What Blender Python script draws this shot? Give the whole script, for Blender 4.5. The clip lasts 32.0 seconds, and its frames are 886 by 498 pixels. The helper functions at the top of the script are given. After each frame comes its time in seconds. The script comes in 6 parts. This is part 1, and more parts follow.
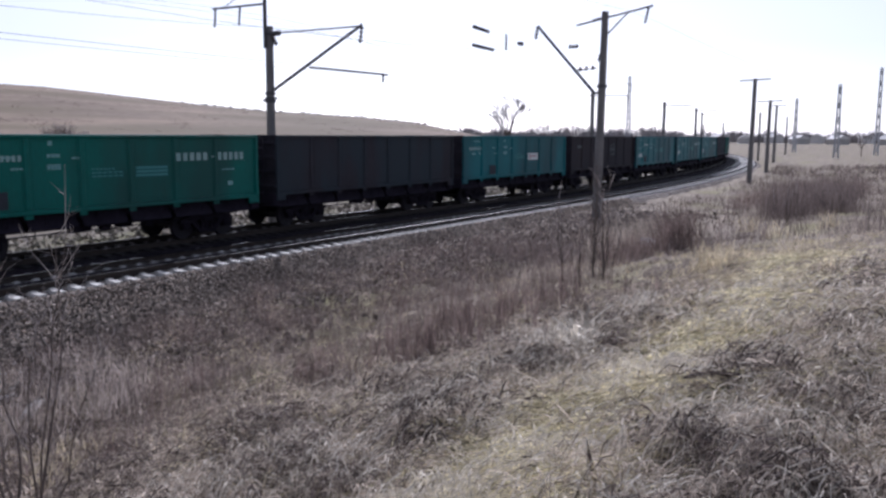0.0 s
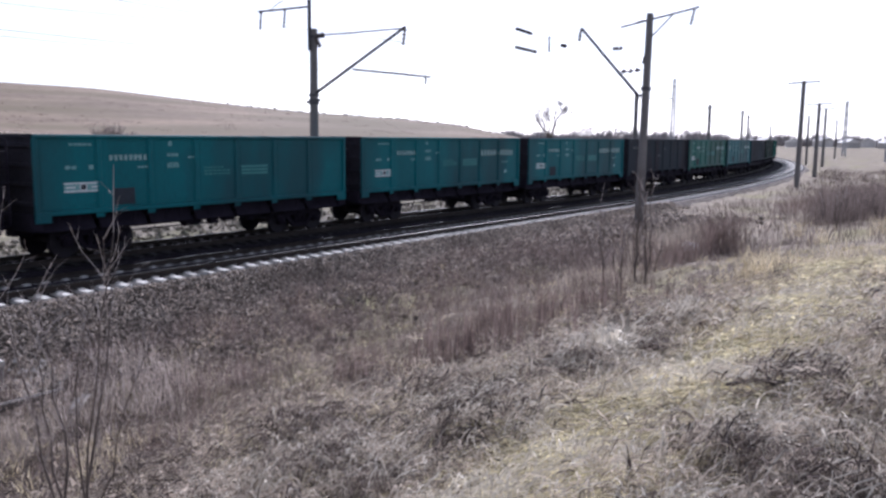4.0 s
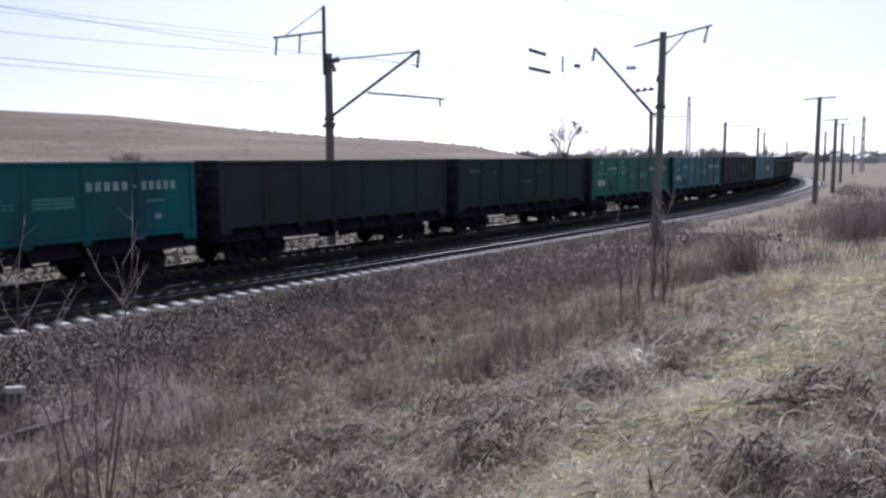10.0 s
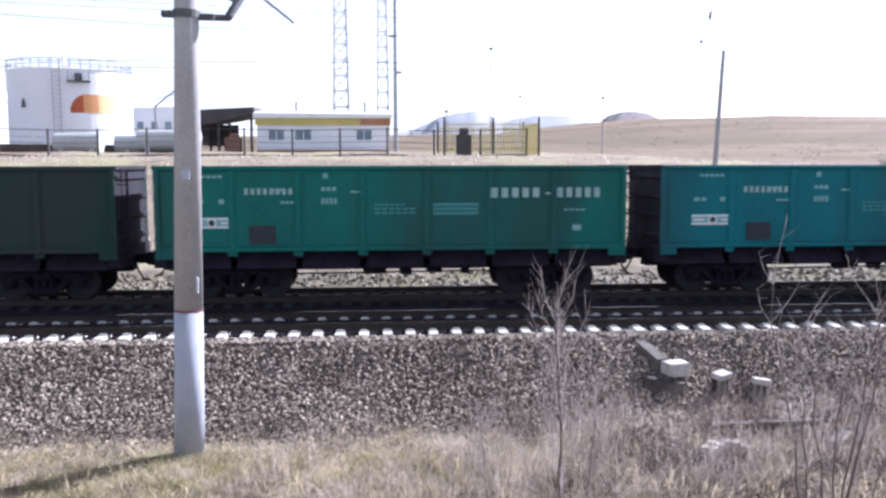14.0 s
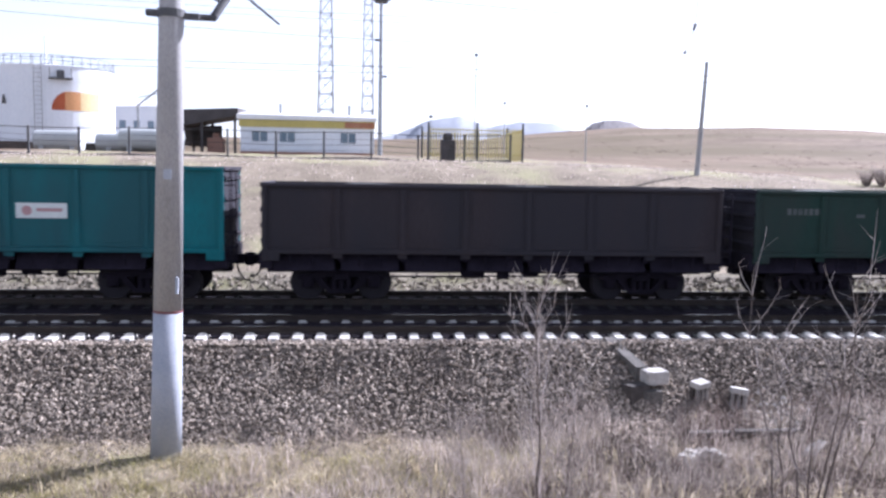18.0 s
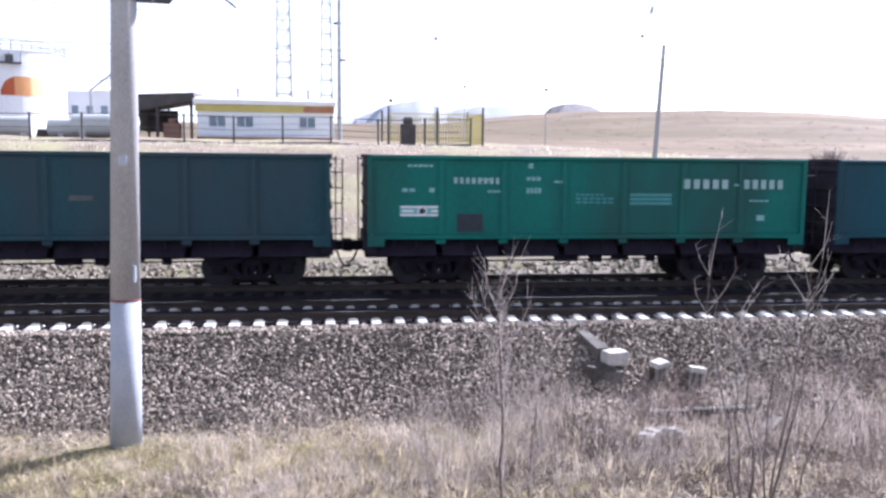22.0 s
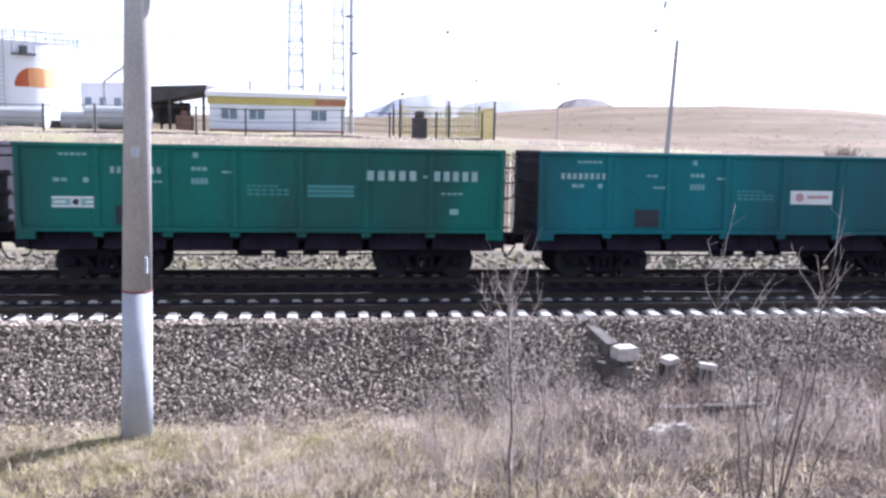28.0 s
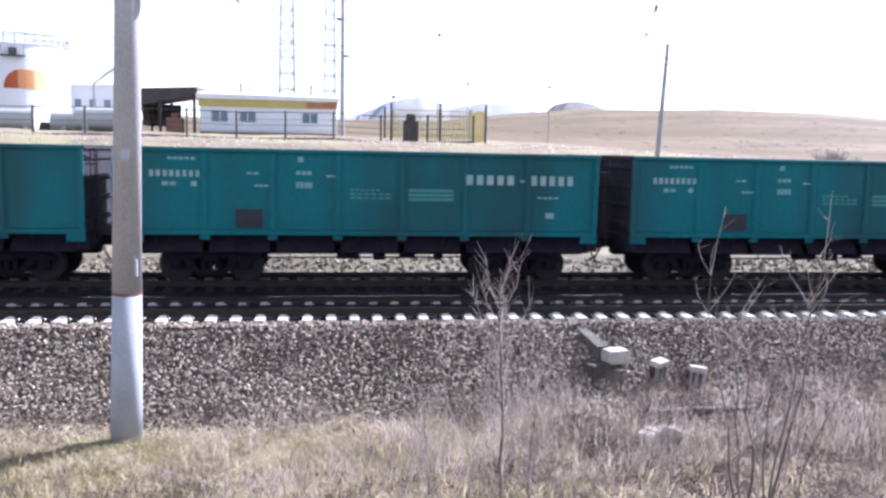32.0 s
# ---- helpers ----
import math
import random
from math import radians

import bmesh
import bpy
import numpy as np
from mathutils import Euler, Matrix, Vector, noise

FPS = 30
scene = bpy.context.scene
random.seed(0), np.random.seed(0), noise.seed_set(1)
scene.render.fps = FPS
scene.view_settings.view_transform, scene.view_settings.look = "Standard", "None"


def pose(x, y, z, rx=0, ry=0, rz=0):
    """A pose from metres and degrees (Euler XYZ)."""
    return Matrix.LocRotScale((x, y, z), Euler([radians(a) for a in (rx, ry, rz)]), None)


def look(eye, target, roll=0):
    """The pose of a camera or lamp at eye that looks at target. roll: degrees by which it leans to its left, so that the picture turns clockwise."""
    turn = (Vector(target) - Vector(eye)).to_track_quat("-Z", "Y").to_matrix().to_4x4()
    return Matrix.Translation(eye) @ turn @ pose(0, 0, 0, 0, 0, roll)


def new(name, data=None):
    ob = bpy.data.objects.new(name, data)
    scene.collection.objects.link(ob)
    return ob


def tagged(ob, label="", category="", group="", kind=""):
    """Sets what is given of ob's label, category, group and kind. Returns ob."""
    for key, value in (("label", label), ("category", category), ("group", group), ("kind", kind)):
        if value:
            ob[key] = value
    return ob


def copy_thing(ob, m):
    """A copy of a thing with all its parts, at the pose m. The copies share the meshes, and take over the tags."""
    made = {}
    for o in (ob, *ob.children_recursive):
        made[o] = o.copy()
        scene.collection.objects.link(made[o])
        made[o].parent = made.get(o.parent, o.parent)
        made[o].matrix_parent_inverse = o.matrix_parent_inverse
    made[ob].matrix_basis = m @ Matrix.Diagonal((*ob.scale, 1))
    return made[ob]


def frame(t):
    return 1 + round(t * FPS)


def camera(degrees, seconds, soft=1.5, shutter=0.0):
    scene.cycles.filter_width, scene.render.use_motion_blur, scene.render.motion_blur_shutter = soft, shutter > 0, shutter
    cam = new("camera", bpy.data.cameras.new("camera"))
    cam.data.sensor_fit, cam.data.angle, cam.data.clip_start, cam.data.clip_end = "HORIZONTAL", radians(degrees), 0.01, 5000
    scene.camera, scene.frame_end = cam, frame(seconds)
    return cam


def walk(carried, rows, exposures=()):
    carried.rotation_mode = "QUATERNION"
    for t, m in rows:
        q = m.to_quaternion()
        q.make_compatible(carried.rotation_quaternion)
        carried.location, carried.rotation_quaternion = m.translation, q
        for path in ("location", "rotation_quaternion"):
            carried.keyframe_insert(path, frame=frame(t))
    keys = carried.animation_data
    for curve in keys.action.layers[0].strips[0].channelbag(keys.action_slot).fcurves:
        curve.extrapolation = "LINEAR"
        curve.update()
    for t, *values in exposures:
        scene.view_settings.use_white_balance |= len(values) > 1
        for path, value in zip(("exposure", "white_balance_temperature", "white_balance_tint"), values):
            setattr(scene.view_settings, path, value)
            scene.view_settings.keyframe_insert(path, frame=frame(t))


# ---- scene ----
# ---------------------------------------------------------------- camera
EYE_Z = 3.5
cam = camera(56.0, 32.0, soft=2.7, shutter=0.12)
# seconds, yaw, pitch, roll in degrees; the holder stands on one spot and turns
TURNS = [
    (0, -57.39, -7.76, -0.25),
    (0.5, -56.31, -7.64, -0.04),
    (1, -55.64, -6.98, -0.22),
    (1.5, -56.29, -7.46, -0.61),
    (2, -55.75, -7.32, -0.25),
    (2.5, -55.27, -8.32, -0.41),
    (3, -55.30, -8.57, -0.21),
    (3.5, -54.46, -8.56, -0.40),
    (4, -54.55, -7.64, -0.50),
    (4.5, -53.76, -6.87, -0.35),
    (6.5, -53.86, -7.55, -0.26),
    (7, -53.80, -8.10, -0.50),
    (7.5, -53.78, -8.53, -0.48),
    (8, -53.60, -8.03, -0.24),
    (8.5, -53.75, -7.10, -0.06),
    (9, -53.43, -6.22, -0.00),
    (9.5, -53.55, -5.69, 0.20),
    (10, -53.52, -6.18, 0.37),
    (10.5, -52.96, -6.62, 0.16),
    (10.7, -50.53, -6.64, 0.44),
    (11, -41.77, -5.80, 0.64),
    (11.3, -31.74, -6.00, 0.85),
    (11.5, -26.10, -6.61, 0.61),
    (11.6, -23.73, -6.93, 0.62),
    (12, -14.56, -7.30, 1.00),
    (12.3, -7.45, -6.42, 1.62),
    (12.5, -3.98, -5.73, 1.51),
    (13, -2.23, -5.44, 0.95),
    (13.5, -3.46, -5.41, 0.33),
    (14, -4.36, -5.75, 0.12),
    (14.5, -4.36, -5.62, -0.03),
    (16.5, -5.67, -4.25, -1.47),
    (17, -6.75, -4.59, -0.95),
    (17.5, -5.93, -4.62, -0.89),
    (18, -5.48, -5.40, -0.99),
    (18.5, -4.88, -6.12, -1.16),
    (19, -4.75, -6.50, -0.71),
    (19.5, -5.45, -6.69, -0.41),
    (20, -6.66, -6.63, -0.52),
    (20.5, -6.72, -6.08, -0.42),
    (21, -7.48, -6.60, -0.91),
    (21.5, -8.67, -6.62, -0.63),
    (22, -8.18, -6.44, -0.62),
    (22.5, -8.17, -6.74, -0.66),
    (23, -8.82, -6.74, -0.87),
    (23.5, -8.29, -6.79, -0.78),
    (24, -8.12, -6.71, -0.83),
    (24.5, -7.81, -6.67, -0.94),
    (25, -7.97, -6.70, -0.90),
    (25.5, -7.79, -6.45, -0.70),
    (27.5, -8.38, -6.72, -1.08),
    (28, -7.41, -6.86, -1.01),
    (28.5, -6.60, -7.31, -0.78),
    (29, -5.86, -7.19, -0.44),
    (29.5, -6.00, -6.95, -0.66),
    (30, -7.06, -7.49, -1.11),
    (30.5, -7.35, -7.45, -1.10),
    (31, -7.77, -7.26, -1.42),
    (31.5, -8.57, -7.17, -1.11),
    (32, -8.01, -6.65, -1.15),
]
LOOKS = [(0, 0.3), (1.0, 0.5), (2.0, 0.47), (3.0, 0.65), (8.3, 0.65), (9.4, 0.26), (10.7, 0.28), (11.5, 0.85), (12.3, 1.53), (14.5, 1.36), (16.5, 1.18), (17.5, 1.26), (19, 1.52), (20.5, 1.64), (32, 1.6)]
EXPOSURES = [(t, stops, 5570, 21) for t, stops in LOOKS]
walk(cam, [(t, pose(0, 0, EYE_Z, 90 + p, r, y)) for t, y, p, r in TURNS], EXPOSURES)

# ---------------------------------------------------------------- light
SUN_AZ, SUN_EL = 57.0, 34.0          # degrees to the right of +y, above the horizon
world = bpy.data.worlds.new("sky")
scene.world = world
world.use_nodes = True
wn = world.node_tree.nodes
sky = wn.new("ShaderNodeTexSky")
sky.sky_type, sky.sun_disc = "NISHITA", False
sky.sun_elevation, sky.sun_rotation = radians(SUN_EL), radians(SUN_AZ)
sky.air_density, sky.dust_density, sky.ozone_density = 1.0, 0.6, 1.0
wn["Background"].inputs[1].default_value = 0.085
veil = wn.new("ShaderNodeHueSaturation")          # thin white haze
veil.inputs["Saturation"].default_value = 0.3
world.node_tree.links.new(sky.outputs[0], veil.inputs["Color"])
world.node_tree.links.new(veil.outputs[0], wn["Background"].inputs[0])
sun = new("sun", bpy.data.lights.new("sun", "SUN"))
sun.data.energy, sun.data.angle, sun.data.color = 4.8, radians(0.6), (1.0, 0.96, 0.91)
_a, _e = radians(SUN_AZ), radians(SUN_EL)
_far = Vector((math.sin(_a) * math.cos(_e), math.cos(_a) * math.cos(_e), math.sin(_e))) * 100
sun.matrix_world = look(_far, (0, 0, 0))


# ---------------------------------------------------------------- materials
def material(name, a, b, rough=0.8, metal=0.0, scale=2.0, fine=30.0, bump=0.3, bump_dist=0.01,
             vary=0.0, island=False, stretch=(1, 1, 1), third=None, third_at=0.62, spec=0.5, world_space=False, through_light=0.0):
    """Two colours mixed by coarse noise and fine grain; third: stains over both; vary: spread of value from piece to piece."""
    m = bpy.data.materials.new(name)
    m.use_nodes = True
    nt = m.node_tree
    n, l = nt.nodes, nt.links
    bs = n["Principled BSDF"]
    tc = n.new("ShaderNodeTexCoord")
    mp = n.new("ShaderNodeMapping")
    mp.inputs["Scale"].default_value = stretch
    if world_space:
        geo = n.new("ShaderNodeNewGeometry")
        l.new(geo.outputs["Position"], mp.inputs[0])
    else:
        l.new(tc.outputs["Object"], mp.inputs[0])
    big = n.new("ShaderNodeTexNoise")
    big.inputs["Scale"].default_value, big.inputs["Detail"].default_value = scale, 5
    small = n.new("ShaderNodeTexNoise")
    small.inputs["Scale"].default_value, small.inputs["Detail"].default_value = fine, 4
    l.new(mp.outputs[0], big.inputs[0])
    l.new(mp.outputs[0], small.inputs[0])
    add = n.new("ShaderNodeMath")
    add.operation = "MULTIPLY_ADD"
    add.inputs[1].default_value = 0.5
    l.new(small.outputs[0], add.inputs[0])
    half = n.new("ShaderNodeMath")
    half.operation = "MULTIPLY"
    half.inputs[1].default_value = 0.5
    l.new(big.outputs[0], half.inputs[0])
    l.new(half.outputs[0], add.inputs[2])
    ramp = n.new("ShaderNodeValToRGB")
    ramp.color_ramp.elements[0].position, ramp.color_ramp.elements[1].position = 0.36, 0.64
    ramp.color_ramp.elements[0].color, ramp.color_ramp.elements[1].color = (*a, 1), (*b, 1)
    l.new(add.outputs[0], ramp.inputs[0])
    out = ramp.outputs[0]
    if third:
        st = n.new("ShaderNodeTexNoise")
        st.inputs["Scale"].default_value, st.inputs["Detail"].default_value = scale * 0.37, 7
        l.new(mp.outputs[0], st.inputs[0])
        r2 = n.new("ShaderNodeValToRGB")
        r2.color_ramp.elements[0].position, r2.color_ramp.elements[1].position = third_at - 0.08, third_at + 0.08
        l.new(st.outputs[0], r2.inputs[0])
        mx = n.new("ShaderNodeMix")
        mx.data_type = "RGBA"
        l.new(r2.outputs[0], mx.inputs[0])
        l.new(out, mx.inputs[6])
        mx.inputs[7].default_value = (*third, 1)
        out = mx.outputs[2]
    if vary:
        if island:
            src = n.new("ShaderNodeNewGeometry").outputs["Random Per Island"]
        else:
            src = n.new("ShaderNodeObjectInfo").outputs["Random"]
        mr = n.new("ShaderNodeMapRange")
        mr.inputs[3].default_value, mr.inputs[4].default_value = 1 - vary, 1 + vary
        l.new(src, mr.inputs[0])
        hs = n.new("ShaderNodeHueSaturation")
        l.new(mr.outputs[0], hs.inputs["Value"])
        l.new(out, hs.inputs["Color"])
        out = hs.outputs[0]
    l.new(out, bs.inputs["Base Color"])
    bs.inputs["Roughness"].default_value, bs.inputs["Metallic"].default_value = rough, metal
    bs.inputs["Specular IOR Level"].default_value = spec
    if bump:
        bp = n.new("ShaderNodeBump")
        bp.inputs["Strength"].default_value, bp.inputs["Distance"].default_value = bump, bump_dist
        l.new(small.outputs[0], bp.inputs["Height"])
        l.new(bp.outputs[0], bs.inputs["Normal"])
    if through_light:
        tl, mix = n.new("ShaderNodeBsdfTranslucent"), n.new("ShaderNodeMixShader")
        mix.inputs[0].default_value = through_light
        l.new(out, tl.inputs[0])
        l.new(bs.outputs[0], mix.inputs[1])
        l.new(tl.outputs[0], mix.inputs[2])
        l.new(mix.outputs[0], n["Material Output"].inputs[0])
    return m


def paint(name, c, dirt=(0.05, 0.05, 0.045), dirt_at=0.66, rough=0.55, scale=0.9):
    d = [v * 0.72 for v in c]
    return material(name, d, c, rough, 0, scale, 14, 0.15, 0.004, stretch=(1, 1, 0.35), third=dirt, third_at=dirt_at, spec=0.25)


M = {}
M["field"] = material("dry_field", (0.12, 0.090, 0.064), (0.25, 0.188, 0.134), 0.95, 0, 0.06, 0.9, 0.9, 0.08, third=(0.135, 0.108, 0.068), third_at=0.5, stretch=(0.5, 1.4, 1), spec=0.1, world_space=True)
M["bank"] = material("straw_covered_bank", (0.165, 0.136, 0.102), (0.32, 0.27, 0.205), 0.95, 0, 0.5, 9, 0.9, 0.05, third=(0.30, 0.28, 0.17), third_at=0.56, spec=0.1, world_space=True)
M["soil"] = material("dry_soil_and_litter", (0.10, 0.082, 0.066), (0.32, 0.27, 0.205), 0.95, 0, 0.9, 12, 0.9, 0.05, third=(0.22, 0.20, 0.11), third_at=0.6, spec=0.1, world_space=True)
M["ballast"] = material("crushed_stone", (0.055, 0.045, 0.037), (0.27, 0.23, 0.195), 0.9, 0, 1.2, 26, 1.0, 0.05, third=(0.10, 0.08, 0.065), third_at=0.6, spec=0.2, world_space=True)
# Ballast with the shade under the train and beside rails painted in.
M["oily"] = material("shade_darkened_ballast", (0.0085, 0.0065, 0.011), (0.023, 0.018, 0.027), 0.9, 0, 1.2, 26, 1.0, 0.05, spec=0.15, world_space=True)
M["stone"] = material("stone_chips", (0.19, 0.158, 0.13), (0.42, 0.36, 0.30), 0.9, 0, 0.8, 12, 0.3, 0.01, vary=0.78, island=True, spec=0.2)
M["sleeper"] = material("weathered_concrete", (0.42, 0.41, 0.38), (0.62, 0.60, 0.56), 0.9, 0, 2, 30, 0.3, 0.006, vary=0.12, third=(0.3, 0.27, 0.23), third_at=0.63)
M["rail"] = material("rusty_steel", (0.018, 0.014, 0.012), (0.04, 0.028, 0.022), 0.8, 0.1, 4, 40, 0.3, 0.003)
# Far rail heads: polish dimmed in the colour for the shade under wagons.
M["rail_dim"] = material("shade_dimmed_steel", (0.03, 0.028, 0.03), (0.07, 0.065, 0.065), 0.6, 0.5, 3, 40, 0.03, 0.001)
M["cess_stone"] = material("dull_cess_stone", (0.13, 0.112, 0.09), (0.33, 0.29, 0.235), 0.9, 0, 0.8, 12, 0.3, 0.01, vary=0.6, island=True, spec=0.2)
M["cess"] = material("weedy_cess", (0.07, 0.06, 0.047), (0.24, 0.21, 0.165), 0.95, 0, 0.9, 14, 0.9, 0.05, third=(0.15, 0.14, 0.08), third_at=0.56, spec=0.1, world_space=True)
M["rail_top"] = material("polished_steel", (0.22, 0.215, 0.21), (0.30, 0.295, 0.29), 0.25, 1.0, 3, 40, 0.03, 0.001)
# Darker copy of the pole concrete; the poles' backlit side is in its colour.
M["pole"] = material("backlit_pole_concrete", (0.12, 0.115, 0.115), (0.20, 0.19, 0.185), 0.9, 0, 1.5, 35, 0.25, 0.004, stretch=(1, 1, 0.4))
M["grey_wall"] = material("grey_render", (0.36, 0.38, 0.38), (0.46, 0.48, 0.48), 0.9, 0, 0.5, 8, 0.1, 0.01)
M["dull_sign"] = paint("dull_red_sign_paint", (0.42, 0.19, 0.11), (0.4, 0.24, 0.16), 0.7)
M["concrete"] = material("pole_concrete", (0.26, 0.255, 0.26), (0.40, 0.39, 0.39), 0.85, 0, 1.5, 35, 0.25, 0.004, stretch=(1, 1, 0.4), third=(0.28, 0.27, 0.26), third_at=0.66)
M["whitewash"] = material("whitewashed_concrete", (0.30, 0.33, 0.39), (0.42, 0.44, 0.49), 0.85, 0, 1.5, 35, 0.25, 0.004)
M["red_band"] = paint("dull_red_band_paint", (0.22, 0.09, 0.09))
M["dark_metal"] = material("dark_galvanised_steel", (0.06, 0.06, 0.065), (0.13, 0.13, 0.135), 0.6, 0.6, 3, 30, 0.2, 0.003)
M["grey_metal"] = material("grey_steel", (0.25, 0.26, 0.27), (0.38, 0.39, 0.4), 0.5, 0.5, 3, 30, 0.1, 0.003)
M["mast"] = material("pale_galvanised_steel", (0.34, 0.35, 0.37), (0.5, 0.51, 0.53), 0.6, 0.2, 3, 30, 0.1, 0.003)
M["insulator"] = material("dark_porcelain", (0.035, 0.03, 0.032), (0.075, 0.065, 0.065), 0.3, 0, 8, 40, 0, 0.001)
M["wire"] = material("oxidised_copper", (0.07, 0.06, 0.055), (0.11, 0.095, 0.085), 0.6, 0.5, 5, 20, 0, 0.001)
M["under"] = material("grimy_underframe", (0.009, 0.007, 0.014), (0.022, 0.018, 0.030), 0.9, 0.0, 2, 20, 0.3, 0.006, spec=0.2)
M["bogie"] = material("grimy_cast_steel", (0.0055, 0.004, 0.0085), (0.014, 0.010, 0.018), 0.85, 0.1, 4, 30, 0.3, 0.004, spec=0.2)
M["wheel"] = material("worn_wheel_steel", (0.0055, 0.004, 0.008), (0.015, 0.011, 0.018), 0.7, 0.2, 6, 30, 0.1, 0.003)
# Coal dust plus the deep shade between wagons, put into the colour.
M["sooty"] = material("dust_and_shade_paint", (0.015, 0.015, 0.021), (0.042, 0.038, 0.050), 0.9, 0, 1.2, 14, 0.2, 0.004, spec=0.2)
# Sleeper concrete blackened in colour to hold the train's shade.
M["dark_sleeper"] = material("shade_blackened_concrete", (0.008, 0.0075, 0.008), (0.022, 0.020, 0.020), 0.9, 0, 2, 30, 0.3, 0.006, vary=0.2)
M["coal"] = material("coal", (0.008, 0.008, 0.009), (0.028, 0.028, 0.03), 0.7, 0, 3, 18, 1.0, 0.06)
M["white"] = material("white_stencil_paint", (0.5, 0.55, 0.55), (0.68, 0.71, 0.71), 0.6, 0, 3, 30, 0, 0.001)
M["lettering"] = material("pale_lettering_paint", (0.19, 0.34, 0.33), (0.30, 0.43, 0.42), 0.6, 0, 3, 30, 0, 0.001)
M["dim_stencil"] = material("dim_stencil_paint", (0.12, 0.31, 0.31), (0.22, 0.40, 0.40), 0.6, 0, 3, 30, 0, 0.001)
M["ghost"] = material("ghost_of_old_marking", (0.055, 0.07, 0.07), (0.10, 0.11, 0.11), 0.8, 0, 3, 30, 0, 0.001)
M["faded"] = material("faded_stencil_paint", (0.03, 0.195, 0.195), (0.07, 0.24, 0.24), 0.7, 0, 3, 30, 0, 0.001)
M["red"] = paint("dull_red_paint", (0.40, 0.20, 0.22), (0.42, 0.27, 0.28), 0.6)
M["black_patch"] = material("bare_patch", (0.012, 0.02, 0.025), (0.03, 0.035, 0.05), 0.8, 0, 3, 30, 0, 0.001)
WAGON_PAINT = {
    "teal": paint("teal_paint", (0.002, 0.146, 0.170), (0.010, 0.074, 0.090), 0.58),
    "green": paint("green_paint", (0.002, 0.138, 0.113), (0.010, 0.072, 0.063), 0.58),
    "blue": paint("blue_paint", (0.003, 0.062, 0.088), (0.008, 0.042, 0.060), 0.56),
    "darkblue": paint("dark_teal_blue_paint", (0.004, 0.050, 0.085), (0.008, 0.036, 0.060), 0.56),
    "greyblue": paint("weathered_blue_grey_paint", (0.020, 0.064, 0.080), (0.026, 0.050, 0.064), 0.5, 0.75, 1.6),
    "darkgreen": paint("weathered_dark_green_paint", (0.017, 0.047, 0.038), (0.024, 0.037, 0.033), 0.5, 0.8, 1.6),
    "brown": paint("weathered_brown_paint", (0.042, 0.035, 0.040), (0.030, 0.028, 0.034), 0.5, 0.85, 1.6),
    "dark": paint("sooty_grey_paint", (0.040, 0.037, 0.046), (0.030, 0.040, 0.050), 0.5, 0.85, 1.7),
    "olive": paint("sooty_olive_paint", (0.040, 0.043, 0.035), (0.028, 0.028, 0.028), 0.5, 0.85, 1.6),
}
M["straw"] = material("dry_straw", (0.34, 0.285, 0.185), (0.76, 0.66, 0.46), 0.85, 0, 1.6, 8, 0, 0.01, vary=0.55, island=True, spec=0.15, through_light=0.35)
M["grey_grass"] = material("grey_dead_grass", (0.18, 0.152, 0.125), (0.55, 0.475, 0.395), 0.9, 0, 1.4, 8, 0, 0.01, vary=0.65, island=True, spec=0.1, through_light=0.35)
M["bleached"] = material("bleached_stalk", (0.45, 0.40, 0.33), (0.75, 0.70, 0.60), 0.85, 0, 1.6, 8, 0, 0.01, vary=0.3, island=True, spec=0.15, through_light=0.2)
M["green_grass"] = material("first_green_grass", (0.23, 0.212, 0.085), (0.52, 0.48, 0.22), 0.85, 0, 1.2, 6, 0, 0.01, vary=0.4, island=True, spec=0.1, through_light=0.35)
M["path_straw"] = material("bright_path_straw", (0.43, 0.385, 0.235), (0.85, 0.785, 0.555), 0.85, 0, 1.6, 8, 0, 0.01, vary=0.6, island=True, spec=0.15, through_light=0.35)
M["dusk_grass"] = material("dusky_dead_weed", (0.078, 0.063, 0.060), (0.285, 0.235, 0.212), 0.9, 0, 1.4, 8, 0, 0.01, vary=0.65, island=True, spec=0.1, through_light=0.3)
M["fence_yellow"] = paint("pale_yellow_fence_paint", (0.72, 0.63, 0.33), (0.68, 0.62, 0.38), 0.7)
M["brush"] = material("pale_dry_brushwood", (0.36, 0.30, 0.27), (0.74, 0.65, 0.58), 0.9, 0, 1.4, 8, 0, 0.01, vary=0.65, island=True, spec=0.1, through_light=0.3)
M["dark_stems"] = material("dark_dead_stems", (0.05, 0.04, 0.037), (0.16, 0.128, 0.115), 0.95, 0, 1.1, 6, 0, 0.01, vary=0.4, island=True, spec=0.05, through_light=0.15)
M["weed"] = material("reddish_dry_weed", (0.085, 0.064, 0.058), (0.285, 0.22, 0.195), 0.9, 0, 1.1, 6, 0, 0.01, vary=0.65, island=True, spec=0.1, through_light=0.3)
M["bark"] = material("grey_brown_bark", (0.07, 0.055, 0.048), (0.15, 0.12, 0.105), 0.9, 0, 6, 40, 0.4, 0.003)
M["twig"] = material("grey_twig", (0.32, 0.275, 0.255), (0.50, 0.44, 0.41), 0.9, 0, 6, 40, 0, 0.003)
M["old_concrete"] = material("grey_old_concrete", (0.15, 0.14, 0.13), (0.30, 0.28, 0.26), 0.9, 0, 3, 30, 0.4, 0.01)
# Concrete darkened in colour for the stringer's backlit side and the block's shadow.
M["dark_concrete"] = material("shade_dark_concrete", (0.06, 0.055, 0.05), (0.17, 0.155, 0.14), 0.95, 0, 3, 30, 0.4, 0.01)
